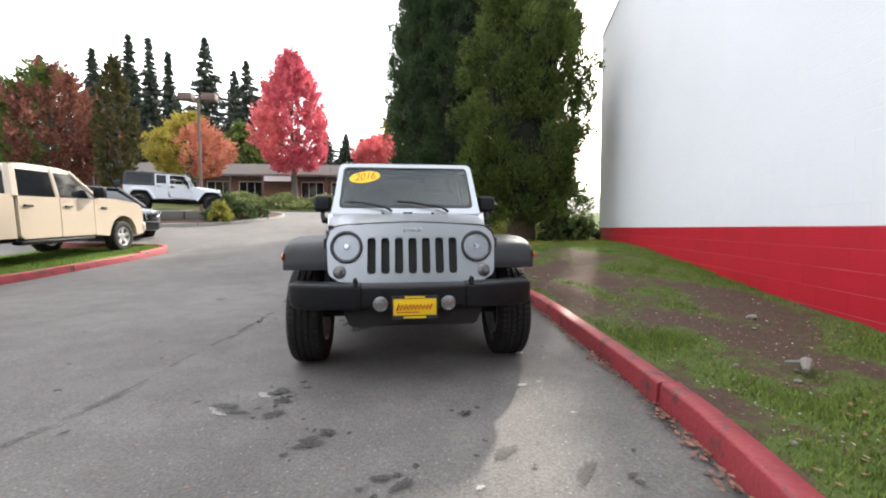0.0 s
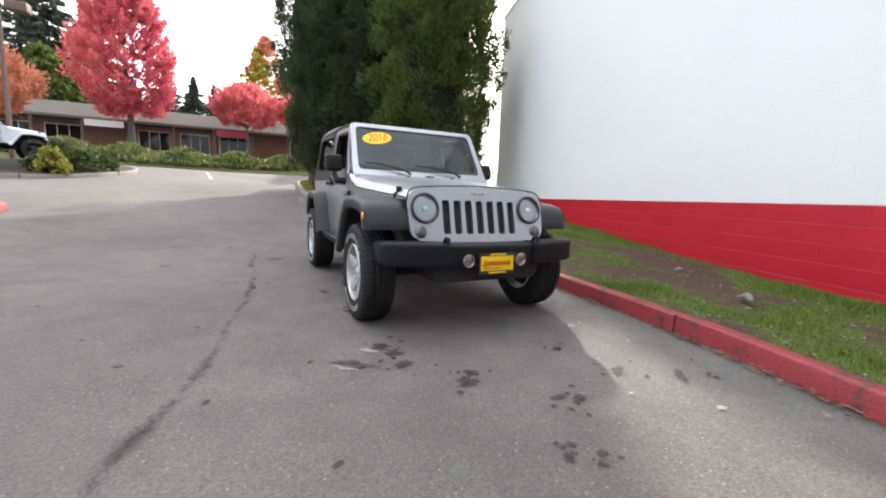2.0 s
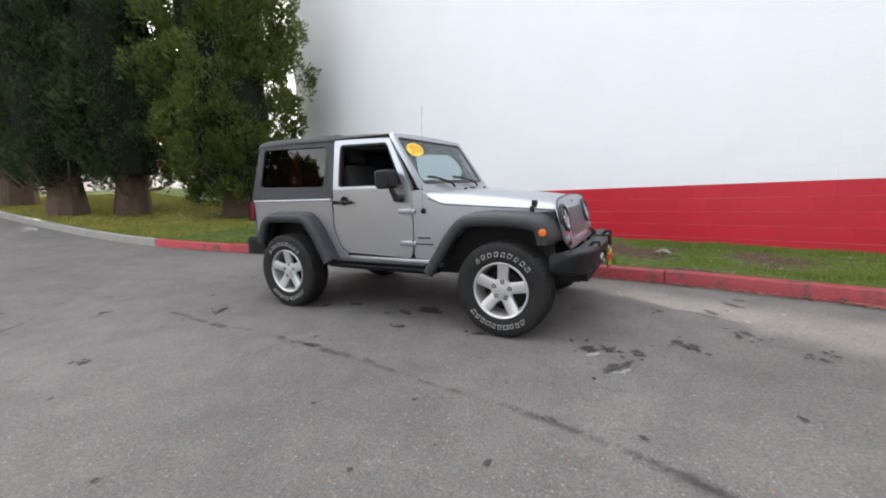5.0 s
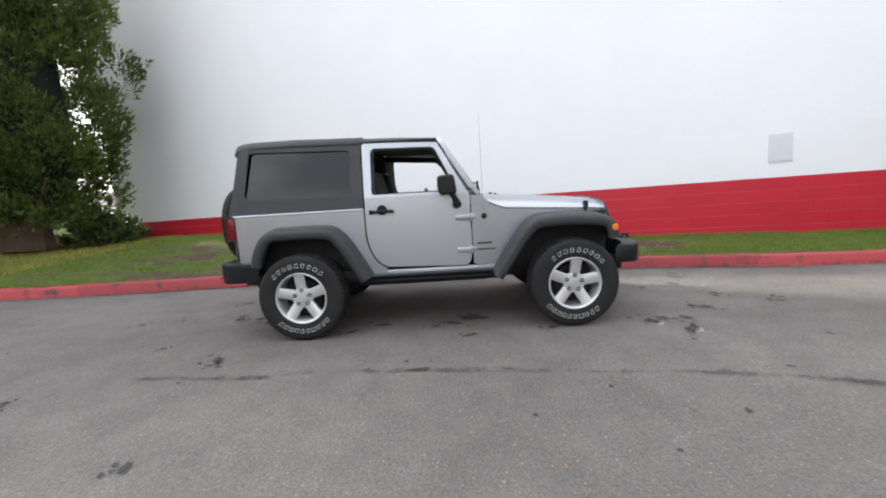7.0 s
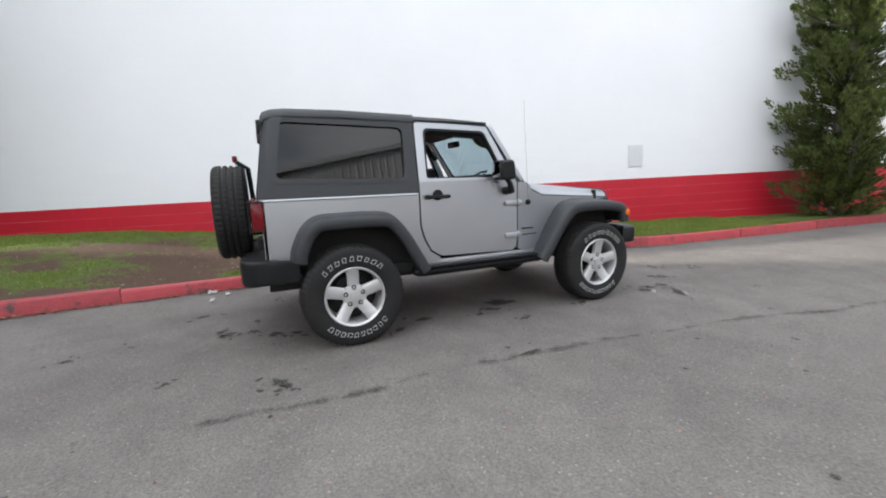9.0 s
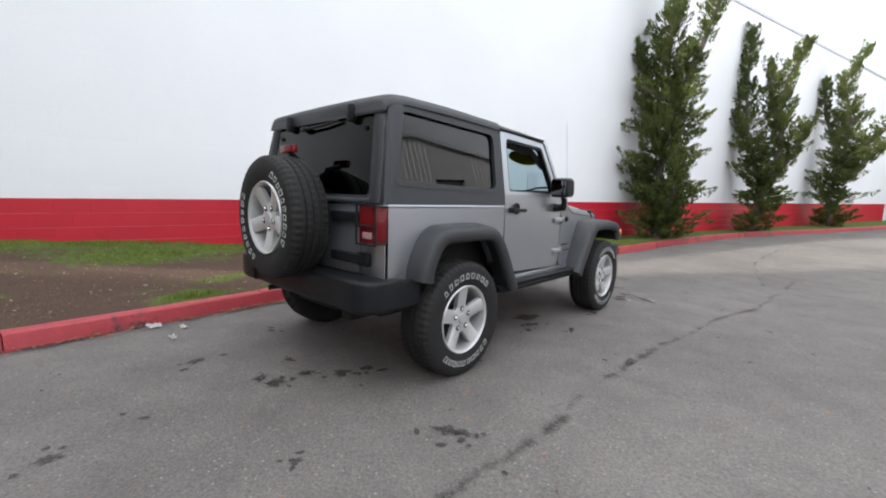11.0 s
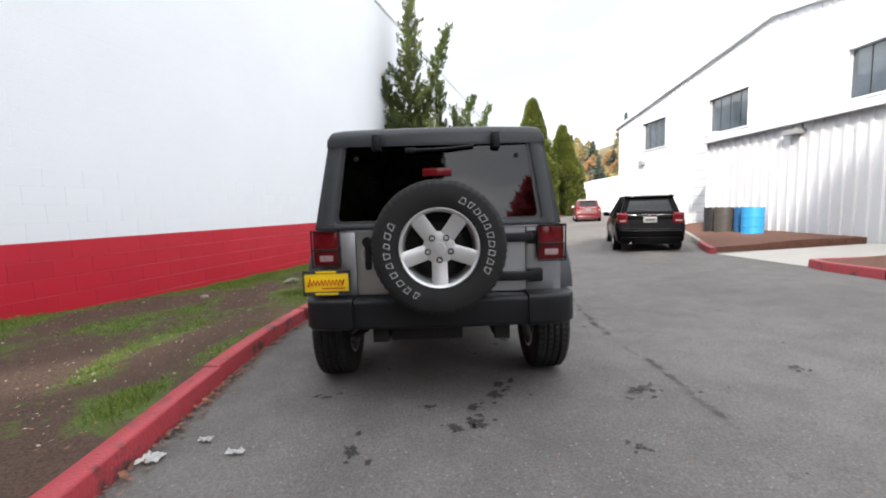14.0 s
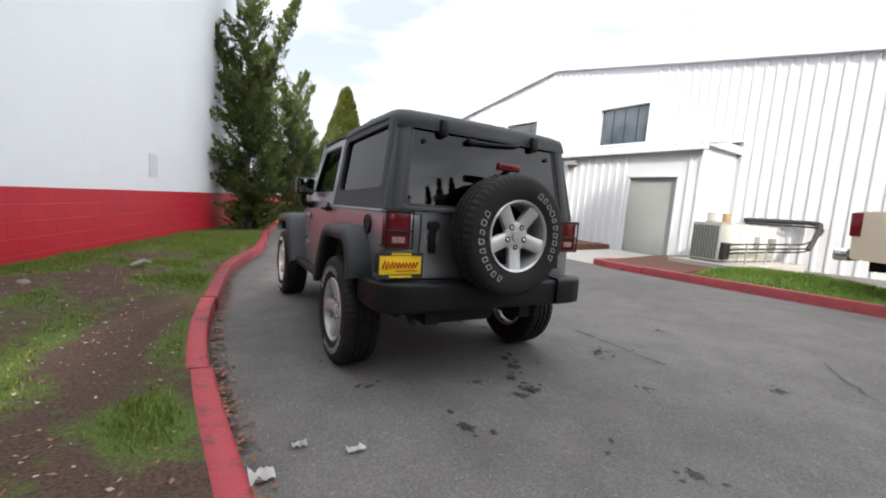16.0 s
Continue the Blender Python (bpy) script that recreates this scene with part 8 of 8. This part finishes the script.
HEDGE = leaf_material("ivy_bank_leaves", (0.06, 0.085, 0.025), (0.22, 0.24, 0.09), 0.3)
hedge = thing("hedge", pose(0, 0, 0), "low green ground-cover bank along the lot", "hedge")
pts, outs = [], []
for _ in range(5200):
    u = rng.uniform(0, 1)
    hx_, hy_ = -17 + 21.5 * u, 27.5 - 1.2 * math.sin(u * 3) + rng.uniform(-1.5, 2.2)
    k = (hy_ - 25) / 4.5
    pts.append((hx_, hy_, road_z(hx_, hy_) + 0.12 + 0.75 * math.sin(min(max(k, 0), 1) * math.pi) * (0.8 + 0.3 * math.sin(hx_ * 2.1)) + rng.uniform(0, 0.12)))
    outs.append((rng.normal(0, 0.4), -0.4, 0.8))
leaf_object("hedge_leaves", clumped(np.array(pts), np.array(outs), 9, 0.16, 0.22, 0.14, 0.4, 0.9), HEDGE, hedge)
bm = bmesh.new()
rows = [[bm.verts.new((x, 24.4 + k * 0.9, road_z(x, 24.4 + k * 0.9) + 0.05 + 0.62 * math.sin(min(max((24.4 + k * 0.9 - 25) / 4.5, 0), 1) * math.pi))) for x in np.arange(-17, 4.6, 0.7)] for k in range(7)]
for a, b in zip(rows, rows[1:]):
    for j in range(len(a) - 1):
        bm.faces.new((a[j], a[j + 1], b[j + 1], b[j]))
part("hedge_earth", bm, LAWN, hedge)

# lamp post with two shoebox heads
post = thing("lamp_post", pose(-10.6, 19.3, road_z(-10.6, 19.3)), "brown square lamp post with two box heads", "lamp post")
POST = material("weathered_brown_post", (0.13, 0.085, 0.07), 0.7, vary=0.2, scale=5)
part("pole", tube([(0, 0, 0), (0, 0, 6.4)], 0.09, 8, radii=[0.10, 0.075]), POST, post)
for s in (-1, 1):
    part("lamp_head", box(min(s * 0.25, s * 0.95), max(s * 0.25, s * 0.95), -0.25, 0.25, 6.25, 6.62, 0.03), POST, post)
    part("lamp_arm", tube([(0, 0, 6.3), (s * 0.3, 0, 6.4)], 0.04, 6), POST, post)

# painted stall lines in the far lot
LINE = material("faded_stall_paint", (0.50, 0.47, 0.36), 0.8, vary=0.25, scale=8)
for k in range(4):
    x0, y0 = -3.2 - 3.0 * k, 18.4 + 0.2 * k
    bm = mesh_of([(x0 - 0.06, y0, road_z(x0, y0) + 0.012), (x0 + 0.06, y0, road_z(x0, y0) + 0.012), (x0 - 0.5 + 0.06, y0 + 4.2, road_z(x0, y0 + 4.2) + 0.012), (x0 - 0.5 - 0.06, y0 + 4.2, road_z(x0, y0 + 4.2) + 0.012)], [(0, 1, 2, 3)])
    if k == 0 or k == 3:
        tagged(as_object("stall_line", bm, LINE), "faded pale parking stall line", "road marking", kind="structure")

# long low row of shops up the slope
BRICK = material("brown_brick_front", (0.22, 0.12, 0.085), 0.85, vary=0.25, scale=3, bump=0.3, bump_scale=20)
SHINGLE = material("grey_brown_shingle", (0.13, 0.115, 0.105), 0.9, vary=0.25, scale=4, bump=0.4, bump_scale=15, stretch=(1, 1, 4))
SIGN_WHITE = material("white_fascia_sign", (0.75, 0.76, 0.78), 0.5, vary=0.05)
SIGN_RED = material("red_fascia_sign", (0.45, 0.05, 0.09), 0.5, vary=0.1)
shops = tagged(new("shop_row"), "long low brown shop row with a shingled roof", "building")
SY, SZ = 53.0, 5.1
part("front_wall", box(-46, 22, SY, SY + 0.3, SZ - 1.5, SZ + 3.0), BRICK, shops, smooth=False)
part("rear_wall", box(-46, 22, SY + 9, SY + 9.3, SZ - 1.5, SZ + 3.0), BRICK, shops, smooth=False)
part("end_wall", box(-46, -45.7, SY + 0.3, SY + 9, SZ - 1.5, SZ + 3.0), BRICK, shops, smooth=False)
part("end_wall", box(21.7, 22, SY + 0.3, SY + 9, SZ - 1.5, SZ + 3.0), BRICK, shops, smooth=False)
part("roof", prism([(SY - 2.2, SZ + 2.75), (SY - 2.2, SZ + 3.0), (SY + 0.6, SZ + 4.7), (SY + 9.3, SZ + 4.9), (SY + 9.3, SZ + 2.9)], -46.5, 22.5, "x"), SHINGLE, shops, smooth=False)
for k in range(17):
    x = -45 + 4.0 * k
    part("porch_post", box(x - 0.12, x + 0.12, SY - 2.0, SY - 1.76, SZ - 1.2, SZ + 2.75), POST, shops, smooth=False)
    if k % 2 == 0 or k in (5, 9):
        wn_ = part("shop_window", box(x + 0.4, x + 3.4, SY - 0.06, SY - 0.002, SZ - 0.1, SZ + 2.3), SIGN_WHITE, shops, "glazed shop front", smooth=False)
        for j in range(3):
            part("pane", box(x + 0.5 + j * 0.97, x + 1.4 + j * 0.97, SY - 0.075, SY - 0.06, SZ + 0.0, SZ + 2.2), CAR_GLASS, wn_, smooth=False)
    if k in (1, 4, 7, 10, 12, 14):
        part("sign_board", box(x + 0.3, x + 3.6, SY - 2.32, SY - 2.22, SZ + 2.1, SZ + 2.75), SIGN_RED if k in (10, 14) else SIGN_WHITE, shops, "plain fascia sign", smooth=False)

# far white building at the end of the drive
fb = tagged(new("far_building"), "far white building with a low gable roof", "building")
part("front_wall", prism([(-33, 0), (-22, 0), (-22, 3.6), (-27.5, 5.2), (-33, 3.6)], -56.2, -56.0, "y"), SHED_WHITE, fb, smooth=False)
part("side_wall", box(-22.2, -22.0, -68, -56.2, 0, 3.6), SHED_WHITE, fb, smooth=False)
part("roof", prism([(-33.3, 3.5), (-27.5, 5.2), (-21.7, 3.5), (-21.7, 3.75), (-27.5, 5.45), (-33.3, 3.75)], -68, -55.8, "y"), SHED_TRIM, fb, smooth=False)

# notice post near the cypresses
sg = thing("sign_post", pose(-7.7, -34.6, 0.05), "brown wooden post with a small notice", "sign")
part("post", box(-0.16, 0.16, -0.16, 0.16, 0, 1.75, 0.02), POST, sg)
part("notice", box(-0.13, 0.13, 0.16, 0.175, 1.25, 1.6, 0.004), PLATE_WHITE, sg, "white notice with dark bar")
part("notice_bar", box(-0.10, 0.10, 0.176, 0.180, 1.45, 1.52), SIGN_RED, sg)

# ---- wall fittings ----
VENT = material("grey_vent_paint", (0.68, 0.70, 0.74), 0.5, vary=0.04)
vent = thing("wall_vent", pose(0, 0, 0), "pale grey painted vent panel on the wall", "vent")
bm = mesh_of([wall_point(y, o, z) for y in (-5.92, -5.60) for o in (0.002, 0.022) for z in (1.32, 1.77)], [(0, 1, 3, 2), (4, 6, 7, 5), (0, 4, 5, 1), (2, 3, 7, 6), (0, 2, 6, 4), (1, 5, 7, 3)])
bmesh.ops.recalc_face_normals(bm, faces=bm.faces[:])
part("vent_plate", bm, VENT, vent)
for i in range(7):
    z = 1.35 + i * 0.058
    bm = mesh_of([wall_point(y, o, zz) for y in (-5.90, -5.62) for o in (0.022, 0.030) for zz in (z, z + 0.035)], [(0, 1, 3, 2), (4, 6, 7, 5), (0, 4, 5, 1), (2, 3, 7, 6), (0, 2, 6, 4), (1, 5, 7, 3)])
    bmesh.ops.recalc_face_normals(bm, faces=bm.faces[:])
    part("slat", bm, VENT, vent)

# ---- on the roadway ----
def patch(name, cx, cy, w, h, turn, mat, label, category, lift=0.004, ragged=0.35, n=26, seed=0.0):
    """A thin irregular stain on the roadway, thinning out towards its edge."""
    ca, sa = math.cos(turn), math.sin(turn)
    own = bmesh.new()
    lay = own.verts.layers.float.new("fade")
    rings = []
    for share, fade in ((1.25, 0.0), (0.85, 0.5), (0.5, 0.95)):
        ring = []
        for i in range(n):
            a = 2 * math.pi * i / n
            r = 1 + ragged * noise.noise(Vector((math.cos(a) * 1.7 + seed * 3.1, math.sin(a) * 1.7, seed))) + ragged * 0.6 * noise.noise(Vector((math.cos(a) * 5 + seed, math.sin(a) * 5, seed * 2)))
            x, y = share * w / 2 * r * math.cos(a), share * h / 2 * r * math.sin(a)
            x, y = cx + x * ca - y * sa, cy + x * sa + y * ca
            v = own.verts.new((x, y, road_z(x, y) + lift + 0.0075))
            v[lay] = fade
            ring.append(v)
        rings.append(ring)
    c = own.verts.new((cx, cy, sum(v.co.z for v in rings[-1]) / n))
    c[lay] = 1.0
    for p, q in zip(rings, rings[1:]):
        for i in range(n):
            own.faces.new((p[i], p[(i + 1) % n], q[(i + 1) % n], q[i]))
    for i in range(n):
        own.faces.new((rings[-1][i], rings[-1][(i + 1) % n], c))
    return tagged(as_object(name, own, mat), label, category, kind="structure")


FRONT_STAINS = [(-0.85, -1.88, 0.16, 0.10, 0.4), (-0.81, -2.02, 0.08, 0.14, 1.0), (-1.10, -2.11, 0.10, 0.24, 1.0), (-0.80, -2.21, 0.15, 0.10, 0.3), (-0.54, -2.56, 0.15, 0.11, 0.2), (-0.47, -2.46, 0.08, 0.10, 0.9), (-0.17, -2.89, 0.10, 0.05, 0.0), (0.30, -2.34, 0.10, 0.07, 0.2), (-0.47, -3.31, 0.10, 0.06, 0.5), (-0.33, -3.35, 0.06, 0.05, 0.2), (-0.08, -2.95, 0.14, 0.05, 0.7), (0.42, -2.75, 0.16, 0.07, 0.6), (0.75, -2.95, 0.2, 0.06, 0.9)]
SIDE_STAINS = [(-0.48, -0.31, 0.30, 0.20, 1.3), (-0.62, -0.12, 0.14, 0.09, 1.1), (-0.97, -0.28, 0.07, 0.12, 0.2), (-0.88, -1.01, 0.07, 0.12, 0.7), (-0.70, 0.05, 0.06, 0.10, 0.4), (-0.56, 0.55, 0.10, 0.16, 0.2), (-0.73, 0.83, 0.07, 0.12, 0.6), (-1.62, 0.13, 0.06, 0.18, 0.1), (-1.26, 1.80, 0.13, 0.09, 0.4), (-0.03, 2.22, 0.08, 0.12, 0.4), (-0.23, 3.21, 0.07, 0.10, 0.1)]
REAR_STAINS = [(-0.16, 2.18, 0.12, 0.13, 0.6), (-0.15, 1.97, 0.08, 0.08, 0.2), (-0.31, 1.79, 0.10, 0.12, 0.2), (-0.36, 1.62, 0.09, 0.10, 0.5), (0.52, 2.42, 0.08, 0.15, 0.5), (0.13, 1.94, 0.06, 0.05, 0.3), (0.82, 1.74, 0.08, 0.04, 0.3), (-0.96, 2.47, 0.06, 0.07, 0.1), (-1.34, 1.76, 0.10, 0.05, 0.4), (-1.9, 2.9, 0.10, 0.09, 0.4), (-2.6, 1.5, 0.09, 0.07, 0.3)]
for k, (x, y, w, h, t) in enumerate(FRONT_STAINS + SIDE_STAINS + REAR_STAINS):
    patch("oil_stain", x, y, w, h, t, WET, "dark oily stain on the asphalt", "stain", 0.0006 * (k % 5), 0.7, n=34, seed=k * 1.7)
    for q in range(3):
        a, d = random.uniform(0, 6.28), random.uniform(0.6, 1.2) * max(w, h)
        e = random.uniform(0.015, 0.045)
        patch("oil_drip", x + d * math.cos(a), y + d * math.sin(a), e, e * random.uniform(0.7, 1.8), random.uniform(0, 3), WET, "small dark drip mark on the asphalt", "stain", 0.0006 * (q + 1), 0.6, n=10, seed=k * 2.3 + q)
for k in range(46):
    x, y = random.uniform(-3.4, 1.3), random.uniform(-3.6, 4.2)
    e = random.uniform(0.015, 0.04)
    patch("oil_drip", x, y, e, e * random.uniform(0.7, 2), random.uniform(0, 3), WET, "small dark drip mark on the asphalt", "stain", 0.0006 * (k % 5), 0.5, n=9, seed=k * 2.9)
for k, (x, y, w, h, t) in enumerate(((-1.14, -2.13, 0.08, 0.16, 0.9), (-0.95, -1.93, 0.05, 0.12, 0.8), (0.76, -1.97, 0.09, 0.05, 0.2), (0.89, -1.93, 0.07, 0.03, 0), (0.56, -3.30, 0.06, 0.04, 0), (0.93, -2.4, 0.03, 0.05, 0), (1.1, -1.45, 0.03, 0.03, 0), (0.25, -3.0, 0.05, 0.03, 0.5))):
    patch("pale_spill", x, y, w, h, t, PALE_SPOT, "pale dried spill on the asphalt", "stain", 0.001, 0.7, seed=k * 3.3)


def crack_strip(line, width, name, label):
    """A ragged worn seam along a line, thinning out to both sides."""
    pts = along(smooth_line([(p[0], p[1], 0) for p in line], 6), 0.04)
    own, last = bmesh.new(), None
    lay = own.verts.layers.float.new("fade")
    for i, p in enumerate(pts):
        d = (pts[min(i + 1, len(pts) - 1)] - pts[max(i - 1, 0)]).normalized()
        nrm = Vector((-d.y, d.x, 0))
        wob = 0.045 * noise.noise(Vector((p.y * 2.5, 0.3, 1))) + 0.025 * noise.noise(Vector((p.y * 14, 0.7, 2)))
        v = noise.noise(Vector((p.y * 1.8, 4.0, 0))) + 0.8 * noise.noise(Vector((p.y * 9, 8.0, 0)))
        hw = width * (0.9 + 0.5 * v)
        core = min(0.62, max(0.0, 0.40 + 0.55 * v))
        c = p + nrm * wob
        cur = []
        for k, f in ((-1, 0.0), (-0.35, 0.62), (0, 1.0), (0.35, 0.62), (1, 0.0)):
            x, y = c.x + nrm.x * hw * k, c.y + nrm.y * hw * k
            vert = own.verts.new((x, y, road_z(x, y) + 0.0105))
            vert[lay] = f * core
            cur.append(vert)
        if last:
            for k in range(4):
                own.faces.new((last[k], cur[k], cur[k + 1], last[k + 1]))
        last = cur
    return tagged(as_object(name, own, CRACK), label, "crack", kind="structure")


crack_strip([(-2.42, -5.2), (-2.16, -2.9), (-2.02, -2.3), (-1.88, -1.65), (-1.76, -0.95), (-1.67, -0.2), (-1.63, 0.4), (-1.60, 0.9), (-1.63, 1.4), (-1.57, 2.05), (-1.50, 2.8)], 0.075, "tar_crack", "dark ragged seam crack in the asphalt")
crack_strip([(-2.1, -4.2), (-1.75, -7.5), (-2.2, -12)], 0.05, "tar_crack", "dark ragged seam crack in the asphalt")
crack_strip([(-3.4, 2.6), (-2.6, 3.1), (-1.8, 3.9)], 0.03, "tar_crack", "thin crack in the asphalt")

crack_strip([(kerb_x_at(y) - 0.045, y) for y in np.arange(-4.5, 5.1, 0.5)], 0.115, "gutter_dirt", "dark damp dirt in the gutter along the kerb")

# fallen leaves in the gutter, on the verge and over the road
verts, faces = [], []


def add_leaf(x, y, z, s):
    a, tilt = random.uniform(0, 6.28), random.uniform(-0.35, 0.35)
    k = len(verts)
    ca, sa = math.cos(a) * s, math.sin(a) * s
    verts.extend([(x - ca, y - sa, z), (x - sa * 0.55, y + ca * 0.55, z + s * tilt), (x + ca, y + sa, z + s * 0.3), (x + sa * 0.55, y - ca * 0.55, z + s * abs(tilt))])
    faces.append((k, k + 1, k + 2, k + 3))


for _ in range(2300):
    y = random.uniform(-6, 6.5)
    d = abs(random.gauss(0, 0.058))
    if random.random() > 0.35 + 0.65 * max(0, noise.noise(Vector((y * 1.1, 2, 0))) + 0.35):
        continue
    x = kerb_x_at(y) - 0.015 - d
    add_leaf(x, y, road_z(x, y) + 0.012 + random.uniform(0, 0.015), random.uniform(0.009, 0.024))
for _ in range(420):
    x, y = random.uniform(-3.5, 1.4), random.uniform(-4.5, 4.5)
    add_leaf(x, y, road_z(x, y) + 0.012, random.uniform(0.006, 0.014))
for _ in range(1800):
    y = random.uniform(-5.5, 6.5)
    x = random.uniform(kerb_x_at(y) + 0.2, wall_x(y) - 0.1)
    add_leaf(x, y, verge_z(x, y) + 0.02, random.uniform(0.006, 0.019))
me = bpy.data.meshes.new("fallen_leaves")
me.from_pydata(verts, [], faces)
me.materials.append(LEAF_LITTER)
tagged(new("fallen_leaves", me), "brown and rust fallen leaves along the kerb", "leaves", kind="stuff")

# pale chips, flakes and twigs trodden into the earth
verts, faces = [], []
for _ in range(1500):
    y = random.uniform(-5.0, 5.0)
    x = random.uniform(kerb_x_at(y) + 0.18, wall_x(y) - 0.12)
    if turf_mask(x, y) < 0.62 or random.random() < 0.2:
        add_leaf(x, y, verge_z(x, y) + 0.014, random.uniform(0.004, 0.015))
me = bpy.data.meshes.new("earth_chips")
me.from_pydata(verts, [], faces)
me.materials.append(material("pale_chips", (0.34, 0.30, 0.26), 0.85, vary=0.6, scale=20, island=True))
tagged(new("earth_chips", me), "pale chips and flakes scattered on the bare earth", "debris", kind="stuff")

# torn wrapper and paper litter
def litter(x, y, w, h, label, seed):
    own = bmesh.new()
    n = 8
    vs = [[own.verts.new((x + w * (i / n - 0.5) + 0.010 * noise.noise(Vector((i, j, seed))), y + h * (j / n - 0.5) * (0.7 + 0.5 * noise.noise(Vector((i * 0.6, seed, 2)))), road_z(x, y) + 0.016 + 0.030 * abs(noise.noise(Vector((i * 0.7, j * 0.7, seed)))))) for i in range(n + 1)] for j in range(n + 1)]
    for a, b in zip(vs, vs[1:]):
        for i in range(n):
            own.faces.new((a[i], a[i + 1], b[i + 1], b[i]))
    bmesh.ops.solidify(own, geom=own.faces[:], thickness=0.002)
    return tagged(as_object("litter", own, PAPER, smooth=True), label, "litter", "litter by the kerb")


litter(1.53, 2.43, 0.10, 0.13, "crumpled white wrapper lying by the kerb", 1.0)
litter(1.12, 2.40, 0.09, 0.055, "torn pale paper on the asphalt", 4.0)
litter(1.35, 2.26, 0.07, 0.06, "small pale paper scrap on the asphalt", 7.0)
litter(0.93, -1.35, 0.06, 0.03, "small pale paper scrap near the kerb", 9.0)

# stones and a weathered stick on the verge
for k in range(44):
    y = random.uniform(-5, 4.6)
    x = random.uniform(kerb_x_at(y) + 0.25, wall_x(y) - 0.15)
    if k == 0:
        x, y = 3.27, -1.15
    r = random.uniform(0.008, 0.024) if k else 0.05
    own = bmesh.new()
    bmesh.ops.create_icosphere(own, subdivisions=2, radius=r)
    for v in own.verts:
        v.co *= 1 + 0.35 * noise.noise(v.co * 22 + Vector((k, 0, 0)))
        v.co.z *= 0.55
    moved(own, pose(x, y, verge_z(x, y) + r * 0.25, 0, 0, random.uniform(0, 360)))
    tagged(as_object("stone", own, STONE, smooth=True), "small rough stone lying on the verge", "stone", "stones on the verge")
stick = thing("stick", pose(2.50, -2.36, verge_z(2.5, -2.36) + 0.03), "weathered grey piece of wood on the grass", "wood")
part("wood", tube([(-0.10, -0.09, 0.02), (-0.02, -0.02, 0.045), (0.04, 0.03, 0.03), (0.10, 0.11, 0.01)], 0.03, 7, radii=[0.015, 0.035, 0.035, 0.012]), STONE, stick)
part("knot", tube([(-0.01, -0.01, 0.04), (-0.10, 0.05, 0.03)], 0.02, 6, radii=[0.025, 0.01]), STONE, stick)

# ---- near blocks of the wall, each proud of its joints ----
def block_mesh(length, high, mat):
    b = box(-length / 2, length / 2, 0, 0.012, 0, high, 0.0016, 1)
    me_ = bpy.data.meshes.new("wall_block")
    b.to_mesh(me_), b.free()
    me_.materials.append(mat)
    return me_


B_RED, B_WHITE = block_mesh(0.4054, 0.1972, WALL_RED), block_mesh(0.4058, 0.2018, WALL_WHITE)
turn = math.degrees(math.atan2(wall_dir.y, wall_dir.x))
count = 0
for course in range(6):
    for parent, me_, z in ((red_band, B_RED, RED_TOP - 0.203 * (course + 1)), (wall_main, B_WHITE, RED_TOP + 0.004 + 0.203 * course)):
        if course > 3:
            continue
        for i in range(36):
            s = -7.6 + (i + 0.5 * (course % 2)) * 0.406 / 1.0441
            if s > 5.6 or z + 0.19 < wall_foot(s):
                continue
            o = new("block", me_)
            o.parent = parent
            p = wall_point(s, (-0.0070 if me_ is B_RED else -0.0095) + rng.normal(0, 0.0002), z)
            o.matrix_world = Matrix.Translation(p) @ Matrix.Rotation(radians(turn), 4, "Z")
